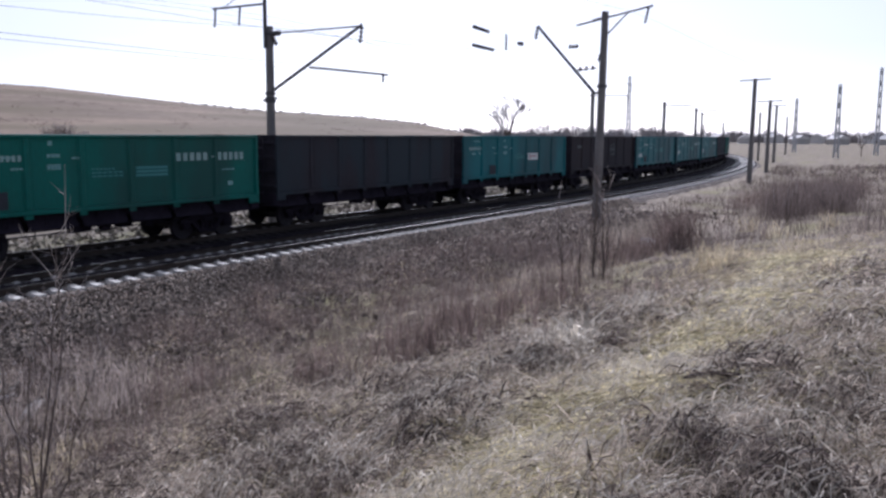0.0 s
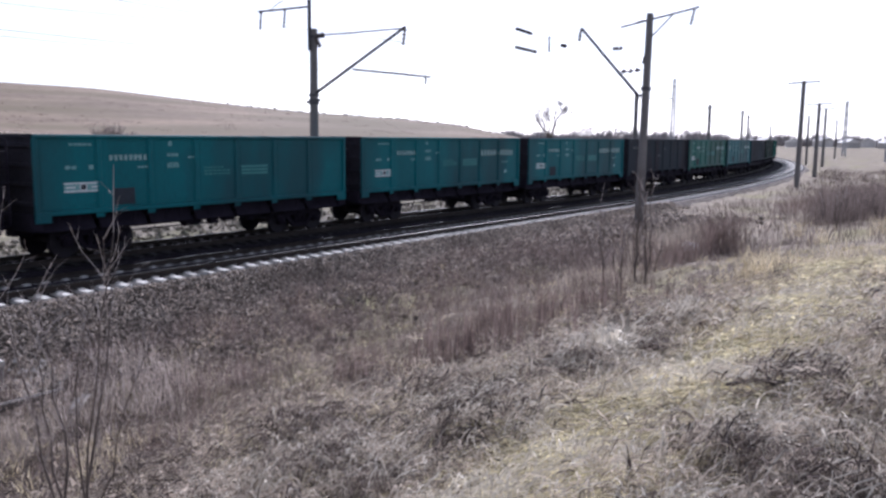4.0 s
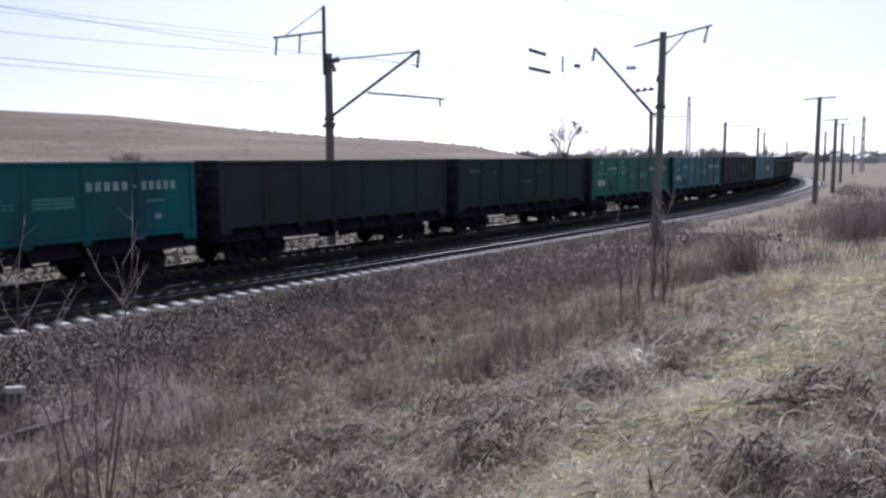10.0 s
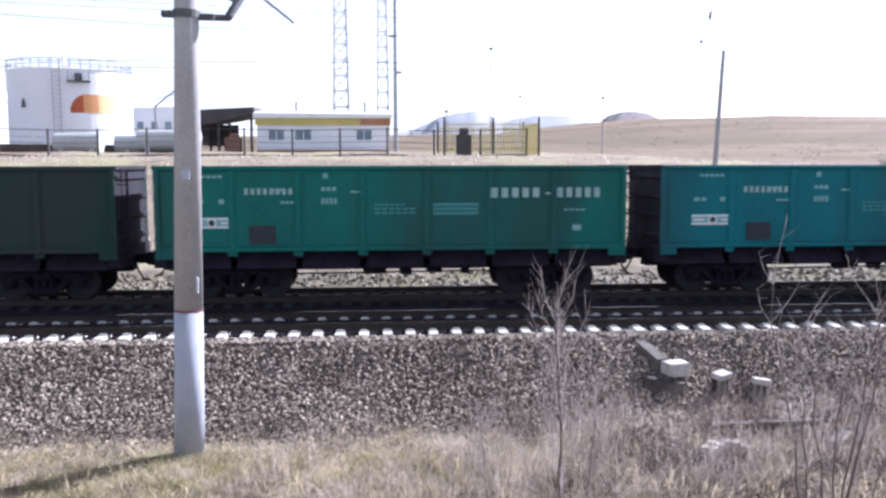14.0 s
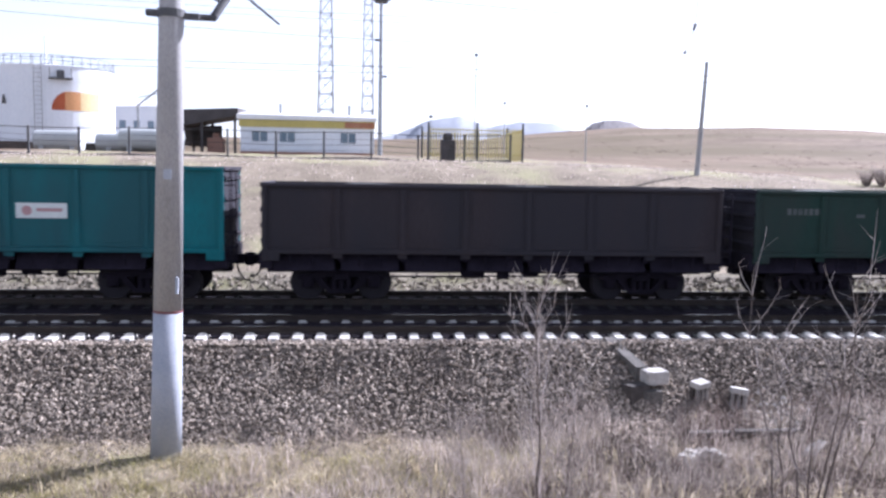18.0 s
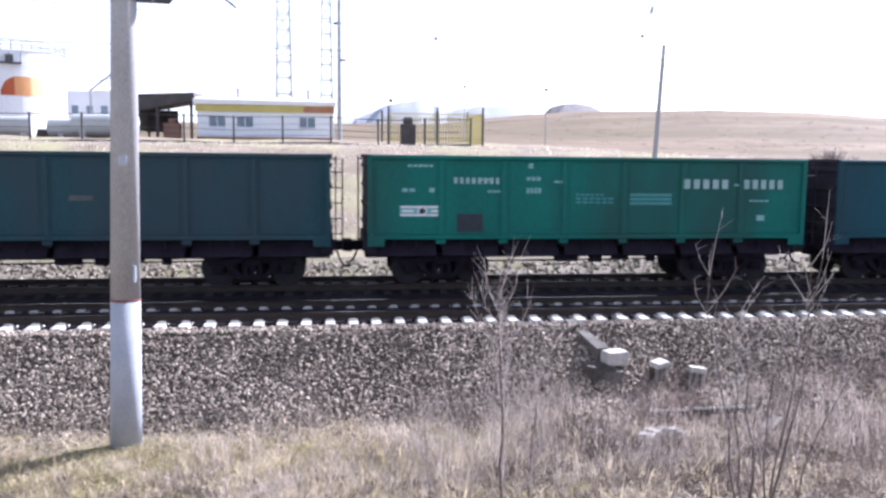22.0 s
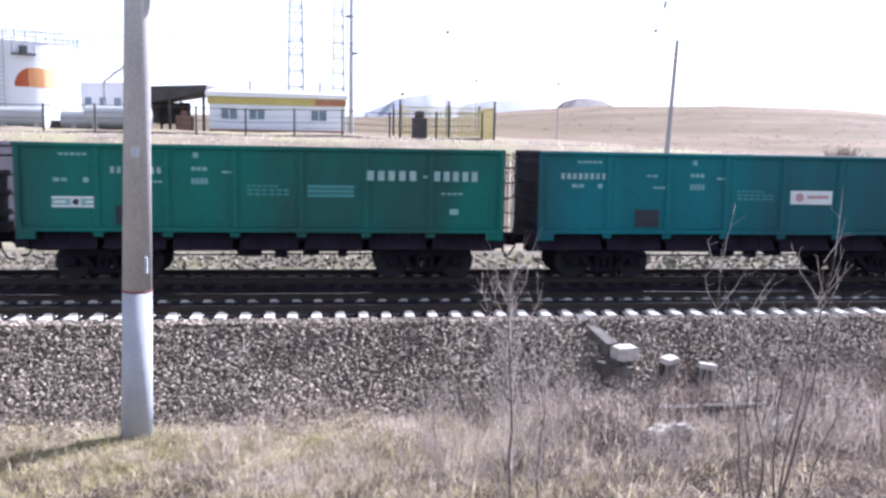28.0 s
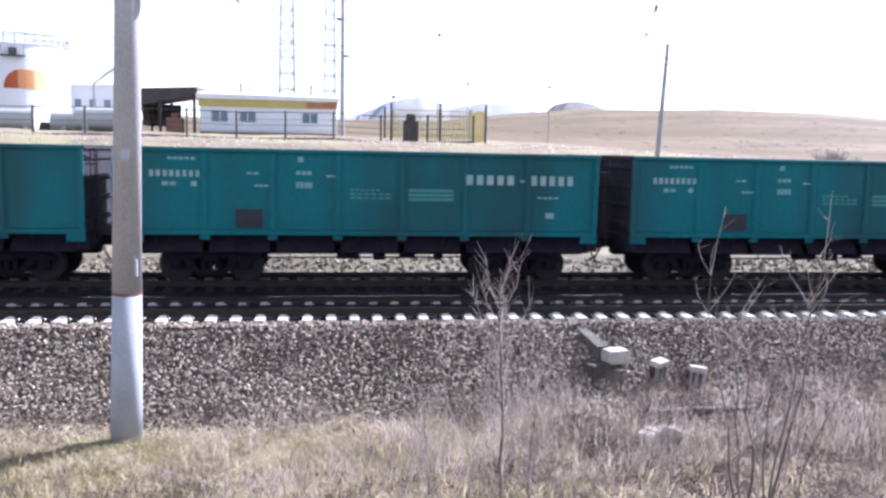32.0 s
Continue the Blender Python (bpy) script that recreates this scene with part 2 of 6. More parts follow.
M["block"] = material("pale_concrete", (0.34, 0.32, 0.29), (0.58, 0.55, 0.51), 0.9, 0, 3, 30, 0.4, 0.01)
M["old_wood"] = material("tarred_old_timber", (0.035, 0.03, 0.027), (0.10, 0.085, 0.075), 0.9, 0, 2, 24, 0.5, 0.01, stretch=(0.2, 1, 1))
M["tank"] = material("white_tank_paint", (0.70, 0.73, 0.78), (0.80, 0.82, 0.86), 0.5, 0, 0.2, 4, 0.05, 0.01)
M["pale_orange"] = paint("overlit_orange_paint", (0.72, 0.36, 0.16), (0.7, 0.4, 0.2), 0.7)
M["cream"] = paint("overlit_cream_paint", (0.78, 0.62, 0.34), (0.78, 0.65, 0.4), 0.7)
M["orange"] = paint("orange_paint", (0.48, 0.12, 0.05), (0.40, 0.14, 0.08), 0.7)
M["yellow"] = paint("yellow_paint", (0.58, 0.49, 0.17), (0.56, 0.5, 0.24), 0.7)
M["panel"] = material("white_sheet_cladding", (0.66, 0.70, 0.76), (0.78, 0.80, 0.84), 0.5, 0, 0.4, 6, 0.05, 0.01)
M["roof"] = material("pale_roof_sheet", (0.7, 0.7, 0.7), (0.82, 0.82, 0.82), 0.6, 0, 0.4, 6, 0.05, 0.01)
M["shed"] = material("dark_shed_steel", (0.04, 0.035, 0.035), (0.09, 0.08, 0.08), 0.7, 0.2, 1, 10, 0.1, 0.01)
M["glass"] = material("dark_window_glass", (0.10, 0.16, 0.22), (0.16, 0.22, 0.28), 0.12, 0, 1, 6, 0, 0.01)
M["brick"] = material("reddish_masonry", (0.28, 0.15, 0.11), (0.40, 0.24, 0.18), 0.9, 0, 1, 14, 0.2, 0.01)
# Distance haze is mixed into the hills' base colour.
M["mountain"] = material("haze_blue_hills", (0.36, 0.38, 0.43), (0.44, 0.46, 0.50), 1.0, 0, 0.004, 0.03, 0, 1, spec=0.0)
M["town"] = material("far_pale_walls", (0.45, 0.44, 0.43), (0.62, 0.60, 0.58), 0.9, 0, 0.1, 1, 0, 0.1, vary=0.3)
# Tree colour lightened to stand for distance haze.
M["leafless"] = material("haze_paled_trees", (0.24, 0.225, 0.225), (0.36, 0.335, 0.33), 0.95, 0, 0.3, 3, 0, 0.1, vary=0.3, island=True, spec=0.05)
M["rubbish"] = material("white_plastic_rubbish", (0.65, 0.64, 0.63), (0.85, 0.84, 0.83), 0.6, 0, 5, 30, 0.3, 0.01)


# ---------------------------------------------------------------- mesh helpers
def link_bm(name, bm, mat, parent=None, smooth=False):
    me = bpy.data.meshes.new(name)
    bm.normal_update()
    bm.to_mesh(me)
    bm.free()
    me.materials.append(mat)
    if smooth:
        me.shade_smooth()
    ob = new(name, me)
    if parent:
        ob.parent = parent
    return ob


def part(name, bm, mat, parent, label="", smooth=False):
    ob = link_bm(name, bm, mat, parent, smooth)
    if label:
        ob["label"] = label
    return ob


def again(ob, m):
    """The same piece once more, under the same parent, on the same mesh."""
    o = ob.copy()
    scene.collection.objects.link(o)
    o.matrix_basis = m
    return o


def box(bm, x, y, z, sx, sy, sz, rot=None, bevel=0.0):
    m = Matrix.Translation((x, y, z)) @ (rot or Matrix()) @ Matrix.Diagonal((sx, sy, sz, 1))
    vs = bmesh.ops.create_cube(bm, size=1, matrix=m)["verts"]
    if bevel:
        es = list({e for v in vs for e in v.link_edges})
        bmesh.ops.bevel(bm, geom=es, offset=bevel, segments=1, affect="EDGES")
    return vs


def tube(bm, p, q, r0, r1=None, seg=10, cap=True):
    p, q = Vector(p), Vector(q)
    r1 = r0 if r1 is None else r1
    d = q - p
    m = Matrix.Translation((p + q) / 2) @ d.to_track_quat("Z", "Y").to_matrix().to_4x4()
    return bmesh.ops.create_cone(bm, cap_ends=cap, segments=seg, radius1=r0, radius2=r1, depth=d.length, matrix=m)["verts"]


def limb(bm, pts, radii, seg=6):
    """One unbroken tapering tube through the points."""
    pts = [Vector(p) for p in pts]
    rings = []
    for i, p in enumerate(pts):
        d = (pts[min(i + 1, len(pts) - 1)] - pts[max(i - 1, 0)]).normalized()
        u = d.orthogonal().normalized() if not rings else (axis - d * axis.dot(d)).normalized()
        axis = u
        v = d.cross(u)
        rings.append([bm.verts.new(p + (u * math.cos(k / seg * 6.28319) + v * math.sin(k / seg * 6.28319)) * radii[i]) for k in range(seg)])
    for a, b in zip(rings, rings[1:]):
        for k in range(seg):
            j = (k + 1) % seg
            bm.faces.new((a[k], a[j], b[j], b[k]))
    bm.faces.new(rings[0][::-1])
    bm.faces.new(rings[-1])


def chain(bm, pts, r, seg=6):
    limb(bm, pts, [r] * len(pts), seg)


def hexa(bm, pts):
    """A solid from eight corners: four below, four above, both anticlockwise."""
    v = [bm.verts.new(p) for p in pts]
    for f in ((3, 2, 1, 0), (4, 5, 6, 7), (0, 1, 5, 4), (1, 2, 6, 5), (2, 3, 7, 6), (3, 0, 4, 7)):
        bm.faces.new([v[i] for i in f])


def raw(name, verts, faces, mat, smooth=False):
    me = bpy.data.meshes.new(name)
    me.from_pydata([tuple(v) for v in verts], [], faces)
    me.materials.append(mat)
    me.update()
    if smooth:
        me.shade_smooth()
    return new(name, me)


def empty(name, m=None, parent=None):
    ob = new(name)
    if m is not None:
        ob.matrix_basis = m
    if parent:
        ob.parent = parent
    return ob


# ---------------------------------------------------------------- plan
AXIS_Y, BEND_X, BEND_R = 20.3, 45.0, 400.0      # near track's axis, start and radius of the far bend
FAR_D = 4.1                                      # from the near track's axis to the far one
NEAR_Z, FAR_Z = -0.2, -0.18                        # rail heads
ROAD_END = 520.0


def track_point(s, d):
    """Place and heading s metres along the line and d metres beyond the near track's axis."""
    if s < BEND_X:
        return s, AXIS_Y + d, 0.0
    a = (s - BEND_X) / BEND_R
    return BEND_X + (BEND_R - d) * math.sin(a), AXIS_Y + BEND_R - (BEND_R - d) * math.cos(a), a


def track_coords(x, y):
    x, y = np.asarray(x, float), np.asarray(y, float)
    dx, dy = x - BEND_X, y - (AXIS_Y + BEND_R)
    r = np.hypot(dx, dy)
    a = np.arctan2(dx, -dy)
    bent = (dx > 0) & (a < 1.6)
    return np.where(bent, BEND_X + BEND_R * a, x), np.where(bent, BEND_R - r, y - AXIS_Y)


def smooth01(t):
    t = np.clip(t, 0, 1)
    return t * t * (3 - 2 * t)


def foot_level(s):
    return np.interp(s, [-40, 2, 10, 18, 28, 50, 100, 200], [-2.0, -2.0, -1.55, -1.1, -0.85, -0.7, -0.55, -0.4])


def lumps(x, y, k, seed):
    """Cheap smooth unevenness of about one unit."""
    return (np.sin(x * k + seed) * np.cos(y * k * 1.3 + seed * 2.1) + 0.6 * np.sin(x * k * 2.3 - y * k * 1.7 + seed)
            + 0.4 * np.cos(x * k * 4.1 + y * k * 3.7 + seed * 0.7)) / 2


def tussock(x, y):
    """Uneven knee-high hummocks of old growth, about -0.5 to 0.5."""
    return 0.28 * lumps(x + 0.4 * np.sin(y * 1.9), y, 2.6, 11.0) + 0.34 * lumps(x, y + 0.3 * np.sin(x * 2.7), 4.3, 17.0) + 0.3 * lumps(x, y, 1.2, 23.0)


def trodden(x, y):
    """The trodden strip that runs off from the camera's foot along the slope."""
    mid = np.interp(x, [2, 4, 6, 9, 12, 16, 20, 40], [1.9, 2.2, 2.5, 2.5, 2.5, 2.8, 3.4, 7.0])
    return np.exp(-((y - mid) / np.interp(x, [2, 6, 12, 40], [0.75, 0.8, 0.95, 1.6])) ** 2)


def ground_z(x, y):
    x, y = np.asarray(x, float), np.asarray(y, float)
    s, d = track_coords(x, y)
    dist, az = np.hypot(x, y), np.degrees(np.arctan2(x, y))
    foot = foot_level(s)
    top = np.interp(x, [-60, 4, 20, 40, 60, 100, 200], [1.75, 1.75, 1.25, 0.65, 0.25, -0.1, -0.3])
    up = np.clip((-d - 7.0) / 12.5, 0, 1)
    near = foot + (top - foot) * (0.6 * up + 0.4 * smooth01(up))
    near = near + lumps(x, y, 1.1, 1.0) * 0.07 + lumps(x, y, 0.45, 4.0) * 0.10 * smooth01((-d - 4) / 5)
    near = near + tussock(x, y) * 0.26 * smooth01((-d - 5) / 4) * (1 - trodden(x, y)) * smooth01((dist - 1.5) / 2) * smooth01((30 - dist) / 12)
    bank = np.interp(s, [-60, 10, 20, 40, 60, 90, 130], [4.05, 4.05, 3.85, 3.0, 1.9, 0.6, -0.2])
    rise = smooth01((d - 11.5) / 23)
    far = -0.75 + (bank + 0.75) * rise + lumps(x, y, 0.5, 2.0) * 0.12 * smooth01((d - 7) / 8)
    far = far + 0.55 * smooth01((d - 41.5) / 9) * smooth01((45 - s) / 25)
    crest_el = np.interp(az, [-180, -90, -30, 0, 8, 13, 18, 26, 32, 46, 60, 67, 74, 180],
                         [-0.6, 1.0, 1.6, 1.9, 2.0, 2.5, 2.95, 3.05, 2.7, 1.4, 0.5, 0.0, -0.6, -0.6])
    crest = EYE_Z + 340 * np.tan(np.radians(crest_el)) + lumps(x, y, 0.02, 3.0) * 1.2 * smooth01((dist - 150) / 200) * (crest_el > 0.3)
    far = far + (crest - far) * smooth01((dist - 85) / 260) * smooth01((d - 20) / 60)
    z = np.where(d < -2.0, near, np.where(d > 6.0, far, -1.0))
    return np.where((d >= -2.0) & (d <= 6.0), np.minimum(-1.0, foot), z)


def gz(x, y):
    return float(ground_z(x, y))


# ---------------------------------------------------------------- ground
def build_ground():
    radii, r = [0.0], 0.6
    while r < 4600:
        radii.append(r)
        r += max(0.11, r * 0.014) if r < 22 else r * 0.025
    n = 540
    ang = np.linspace(0, 2 * math.pi, n, endpoint=False)
    rr, aa = np.meshgrid(np.array(radii[1:]), ang, indexing="ij")
    x, y = (rr * np.sin(aa)).ravel(), (rr * np.cos(aa)).ravel()
    z = ground_z(x, y)
    verts = [(0.0, 0.0, gz(0, 0))] + list(zip(x, y, z))
    faces = [(0, 1 + (i + 1) % n, 1 + i) for i in range(n)]
    for k in range(len(radii) - 2):
        b = 1 + k * n
        for i in range(n):
            j = (i + 1) % n
            faces.append((b + i, b + j, b + n + j, b + n + i))
    ob = raw("ground", verts, faces, M["soil"], True)
    ob.data.materials.append(M["field"])
    ob.data.materials.append(M["bank"])
    cx, cy = (rr[:-1] * np.sin(aa[:-1])).ravel(), (rr[:-1] * np.cos(aa[:-1])).ravel()
    s, d = track_coords(cx, cy)
    field = np.concatenate([np.zeros(n), np.where(d > 7, np.where((np.hypot(cx, cy) < 72 + 8 * lumps(cx, cy, 0.15, 2.0)) & (cx < 60), 2, 1), 0)])
    ob.data.polygons.foreach_set("material_index", field.astype(np.int32))
    tagged(ob, "dry brown grassland and bare soil in early spring", "ground", kind="structure")


build_ground()


def build_ballast():
    """The bed of both tracks, swept along the line."""
    ss = list(np.arange(-120, 40, 2.0)) + list(np.arange(40, ROAD_END, 4.0))
    verts, faces = [], []
    w = 15
    for s in ss:
        f = float(foot_level(s)) - 0.25
        prof = [(-1.8 - 1.32 * (-0.44 - f), f), (-1.8, -0.50), (-1.65, -0.47), (-0.68, -0.45), (-0.60, -0.384), (0.60, -0.384), (0.68, -0.45), (1.65, -0.46), (2.0, -0.43), (2.4, -0.40), (5.8, -0.39), (6.05, -0.42), (7.0, -0.6), (13.0, -0.6), (13.3, -1.3)]
        for d, z in prof:
            px, py, _ = track_point(s, d)
            verts.append((px, py, z))
    for k in range(len(ss) - 1):
        for i in range(w - 1):
            a = k * w + i
            faces.append((a, a + w, a + w + 1, a + 1))
    ob = raw("ballast_bed", verts, faces, M["ballast"])
    ob.data.materials.append(M["oily"])
    ob.data.materials.append(M["cess"])
    for p in ob.data.polygons:
        if p.index % (w - 1) >= 11:
            p.material_index = 2
        # dark strip in place of the shade round the rails
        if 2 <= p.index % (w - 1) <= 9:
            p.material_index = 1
    tagged(ob, "grey crushed-stone ballast bed with shade painted into its middle", "ballast", kind="structure")


build_ballast()


def stones():
    """Single chips on the near shoulder and slope."""
    rng = np.random.default_rng(3)
    verts, faces = [], []
    base = np.array([(1, 0, 0), (0, 1, 0), (-1, 0, 0), (0, -1, 0), (0, 0, 1), (0, 0, -1)], float)
    tri = [(0, 1, 4), (1, 2, 4), (2, 3, 4), (3, 0, 4), (1, 0, 5), (2, 1, 5), (3, 2, 5), (0, 3, 5)]
    count = 74000
    for i in range(count):
        u = rng.random()
        s = -11 + 62 * (u ** 1.5)
        f = float(foot_level(s))
        t = rng.random() ** 0.8
        if rng.random() < 0.14:
            d, z = -1.8 + rng.random() * 0.55, -0.44
        else:
            z = -0.46 + (f - 0.1 + 0.46) * t
            d = -1.8 - 1.32 * (-0.46 - z)
        if rng.random() < 0.09:
            d -= 1.7 * rng.random() ** 2
            d = min(d, -1.8 - 1.32 * (-0.46 - f) + 0.3)
            z = None
        px, py, _ = track_point(s, d)
        if z is None:
            z = gz(px, py)
        r = (0.022 + 0.033 * rng.random() ** 1.6) * (1 + 0.6 * max(0.0, s - 20) / 30)
        v = base * (r * (0.6 + 0.7 * rng.random((6, 1))))
        q = Euler(rng.random(3) * 6.28).to_matrix()
        v = v @ np.array(q).T + (px, py, z + 0.008)
        k = len(verts)
        verts.extend(v)
        faces.extend([(a + k, b + k, c + k) for a, b, c in tri])
    ob = raw("ballast_stones", verts, faces, M["stone"])
    tagged(ob, "loose grey and brown crushed stones on the shoulder", "stones", kind="stuff")


stones()


def strewn():
    """Chips thrown out over the weedy ground below the shoulder."""
    rng = np.random.default_rng(14)
    n = 22000
    base = np.array([(1, 0, 0), (0, 1, 0), (-1, 0, 0), (0, -1, 0), (0, 0, 1), (0, 0, -1)], float)
    tri = np.array([(0, 1, 4), (1, 2, 4), (2, 3, 4), (3, 0, 4), (1, 0, 5), (2, 1, 5), (3, 2, 5), (0, 3, 5)])
    s = 5 + 40 * rng.random(n) ** 1.3
    out = np.interp(s, [5, 12, 25, 45], [0.9, 2.3, 3.3, 3.6]) * np.abs(rng.normal(0, 0.8, n))
    where = [track_point(a, b)[:2] for a, b in zip(s, -1.6 - 1.32 * (-0.46 - foot_level(s)) - out)]
    qx, qy = np.array(where).T
    qz = ground_z(qx, qy)
    verts, faces = [], []
    for i in range(n):
        px, py = qx[i], qy[i]
        r = (0.025 + 0.05 * rng.random() ** 2) * (1 + max(0.0, s[i] - 18) / 30)
        v = base * (r * (0.6 + 0.7 * rng.random((6, 1)))) @ np.array(Euler(rng.random(3) * 6.28).to_matrix()).T
        verts.extend(v + (px, py, qz[i] + r * 0.8))
        faces.extend((tri + 6 * i).tolist())
    tagged(raw("strewn_stones", verts, faces, M["stone"]), "stones strewn over the weedy ground below the ballast", "stones", kind="stuff")


strewn()


def rubble():
    """Coarse pale stones on the cess beyond the far track."""
    rng = np.random.default_rng(9)
    n = 7000
    s, d = -30 + 110 * rng.random(n) ** 1.2, FAR_D + 2.7 + 4.6 * rng.random(n)
    base = np.array([(1, 0, 0), (0, 1, 0), (-1, 0, 0), (0, -1, 0), (0, 0, 1), (0, 0, -1)], float)
    tri = np.array([(0, 1, 4), (1, 2, 4), (2, 3, 4), (3, 0, 4), (1, 0, 5), (2, 1, 5), (3, 2, 5), (0, 3, 5)])
    verts, faces = [], []
    for i in range(n):
        px, py, _ = track_point(s[i], d[i])
        r = 0.04 + 0.10 * rng.random() ** 2.5
        v = base * (r * (0.6 + 0.7 * rng.random((6, 1)))) @ np.array(Euler(rng.random(3) * 6.28).to_matrix()).T
        verts.extend(v + (px, py, -0.58 + r * 0.3))
        faces.extend((tri + 6 * i).tolist())
    tagged(raw("cess_rubble", verts, faces, M["cess_stone"]), "coarse pale stones beyond the far track", "stones", kind="stuff")


rubble()


# ---------------------------------------------------------------- tracks
def build_track(name, d0, zr, label, tie):
    root = tagged(empty(name), label, "railway track", kind="structure")
    ss = list(np.arange(-120, 40, 8.0)) + list(np.arange(40, ROAD_END, 4.0))
    prof = [(-0.066, -0.18), (0.066, -0.18), (0.066, -0.168), (0.012, -0.14), (0.012, -0.045), (0.036, -0.03), (0.036, -0.004), (-0.036, -0.004), (-0.036, -0.03), (-0.012, -0.045), (-0.012, -0.14), (-0.066, -0.168)]
    for side in (-0.797, 0.797):
        verts, faces, tops = [], [], []
        for s in ss:
            for dx, z in prof:
                px, py, _ = track_point(s, d0 + side + dx)
                verts.append((px, py, zr + z))
        n = len(prof)
        for k in range(len(ss) - 1):
            for i in range(n):
                j = (i + 1) % n
                faces.append((k * n + i, k * n + j, k * n + n + j, k * n + n + i))
        rail = raw("rail", verts, faces, M["rail"])
        rail.parent = root
        verts, faces = [], []
        for s in ss:
            for dx in (-0.034, 0.034):
                px, py, _ = track_point(s, d0 + side + dx)
                verts.append((px, py, zr))
        for k in range(len(ss) - 1):
            faces.append((2 * k, 2 * k + 2, 2 * k + 3, 2 * k + 1))
        head = raw("rail_head", verts, faces, M["rail_top" if d0 < 1 else "rail_dim"])
        head.parent = rail
        head["label"] = "shiny worn running surface"
    # sleepers
    bm = bmesh.new()
    top, low = zr - 0.18, zr - 0.40
    for sgn in (-1, 1):
        a, b = sorted((sgn * 1.35, sgn * 0.62))
        hexa(bm, [(-0.15, a, low), (0.15, a, low), (0.15, b, low), (-0.15, b, low), (-0.105, a, top), (0.105, a, top), (0.105, b, top), (-0.105, b, top)])
        box(bm, 0, sgn * 0.797, top + 0.014, 0.17, 0.36, 0.03)
        for o in (-0.13, 0.13):
            tube(bm, (0, sgn * 0.797 + o, top + 0.02), (0, sgn * 0.797 + o, top + 0.055), 0.02, 0.016, 6)
    hexa(bm, [(-0.13, -0.62, low), (0.13, -0.62, low), (0.13, 0.62, low), (-0.13, 0.62, low), (-0.09, -0.62, top - 0.05), (0.09, -0.62, top - 0.05), (0.09, 0.62, top - 0.05), (-0.09, 0.62, top - 0.05)])
    first = part("sleeper", bm, M[tie], root)
    pitch, k = 0.543, 0
    rest_v, rest_f = [], []
    s = -27.0
    made = 0
    while s < 330:
        px, py, a = track_point(s, d0)
        if made < (210 if d0 < 1 else 90):
            m = pose(px, py, random.uniform(-0.006, 0.006), 0, 0, math.degrees(a) + random.uniform(-0.7, 0.7))
            if made == 0:
                first.matrix_basis = m
            else:
                again(first, m)
            made += 1
        else:
            c, sn = math.cos(a), math.sin(a)
            b = len(rest_v)
            for lx, ly, lz in ((-0.14, -1.35, low), (0.14, -1.35, low), (0.14, 1.35, low), (-0.14, 1.35, low), (-0.1, -1.35, top), (0.1, -1.35, top), (0.1, 1.35, top), (-0.1, 1.35, top)):
                rest_v.append((px + lx * c - ly * sn, py + lx * sn + ly * c, lz))
            rest_f += [(b + 4, b + 5, b + 6, b + 7), (b, b + 1, b + 5, b + 4), (b + 1, b + 2, b + 6, b + 5), (b + 2, b + 3, b + 7, b + 6), (b + 3, b, b + 4, b + 7)]
        s += pitch
    rest = raw("far_sleepers", rest_v, rest_f, M[tie])
    rest.parent = root
    rest["kind"] = "stuff"


build_track("near_track", 0.0, NEAR_Z, "empty railway track with shiny rails on pale concrete sleepers", "sleeper")
build_track("far_track", FAR_D, FAR_Z, "railway track carrying the coal train, sleepers painted dark for its shade", "dark_sleeper")


# ---------------------------------------------------------------- gondola wagons
PITCH, HALF = 13.92, 6.46
POSTS = [-6.39, -4.42, -2.64, -0.88, 0.88, 2.64, 4.42, 6.39]


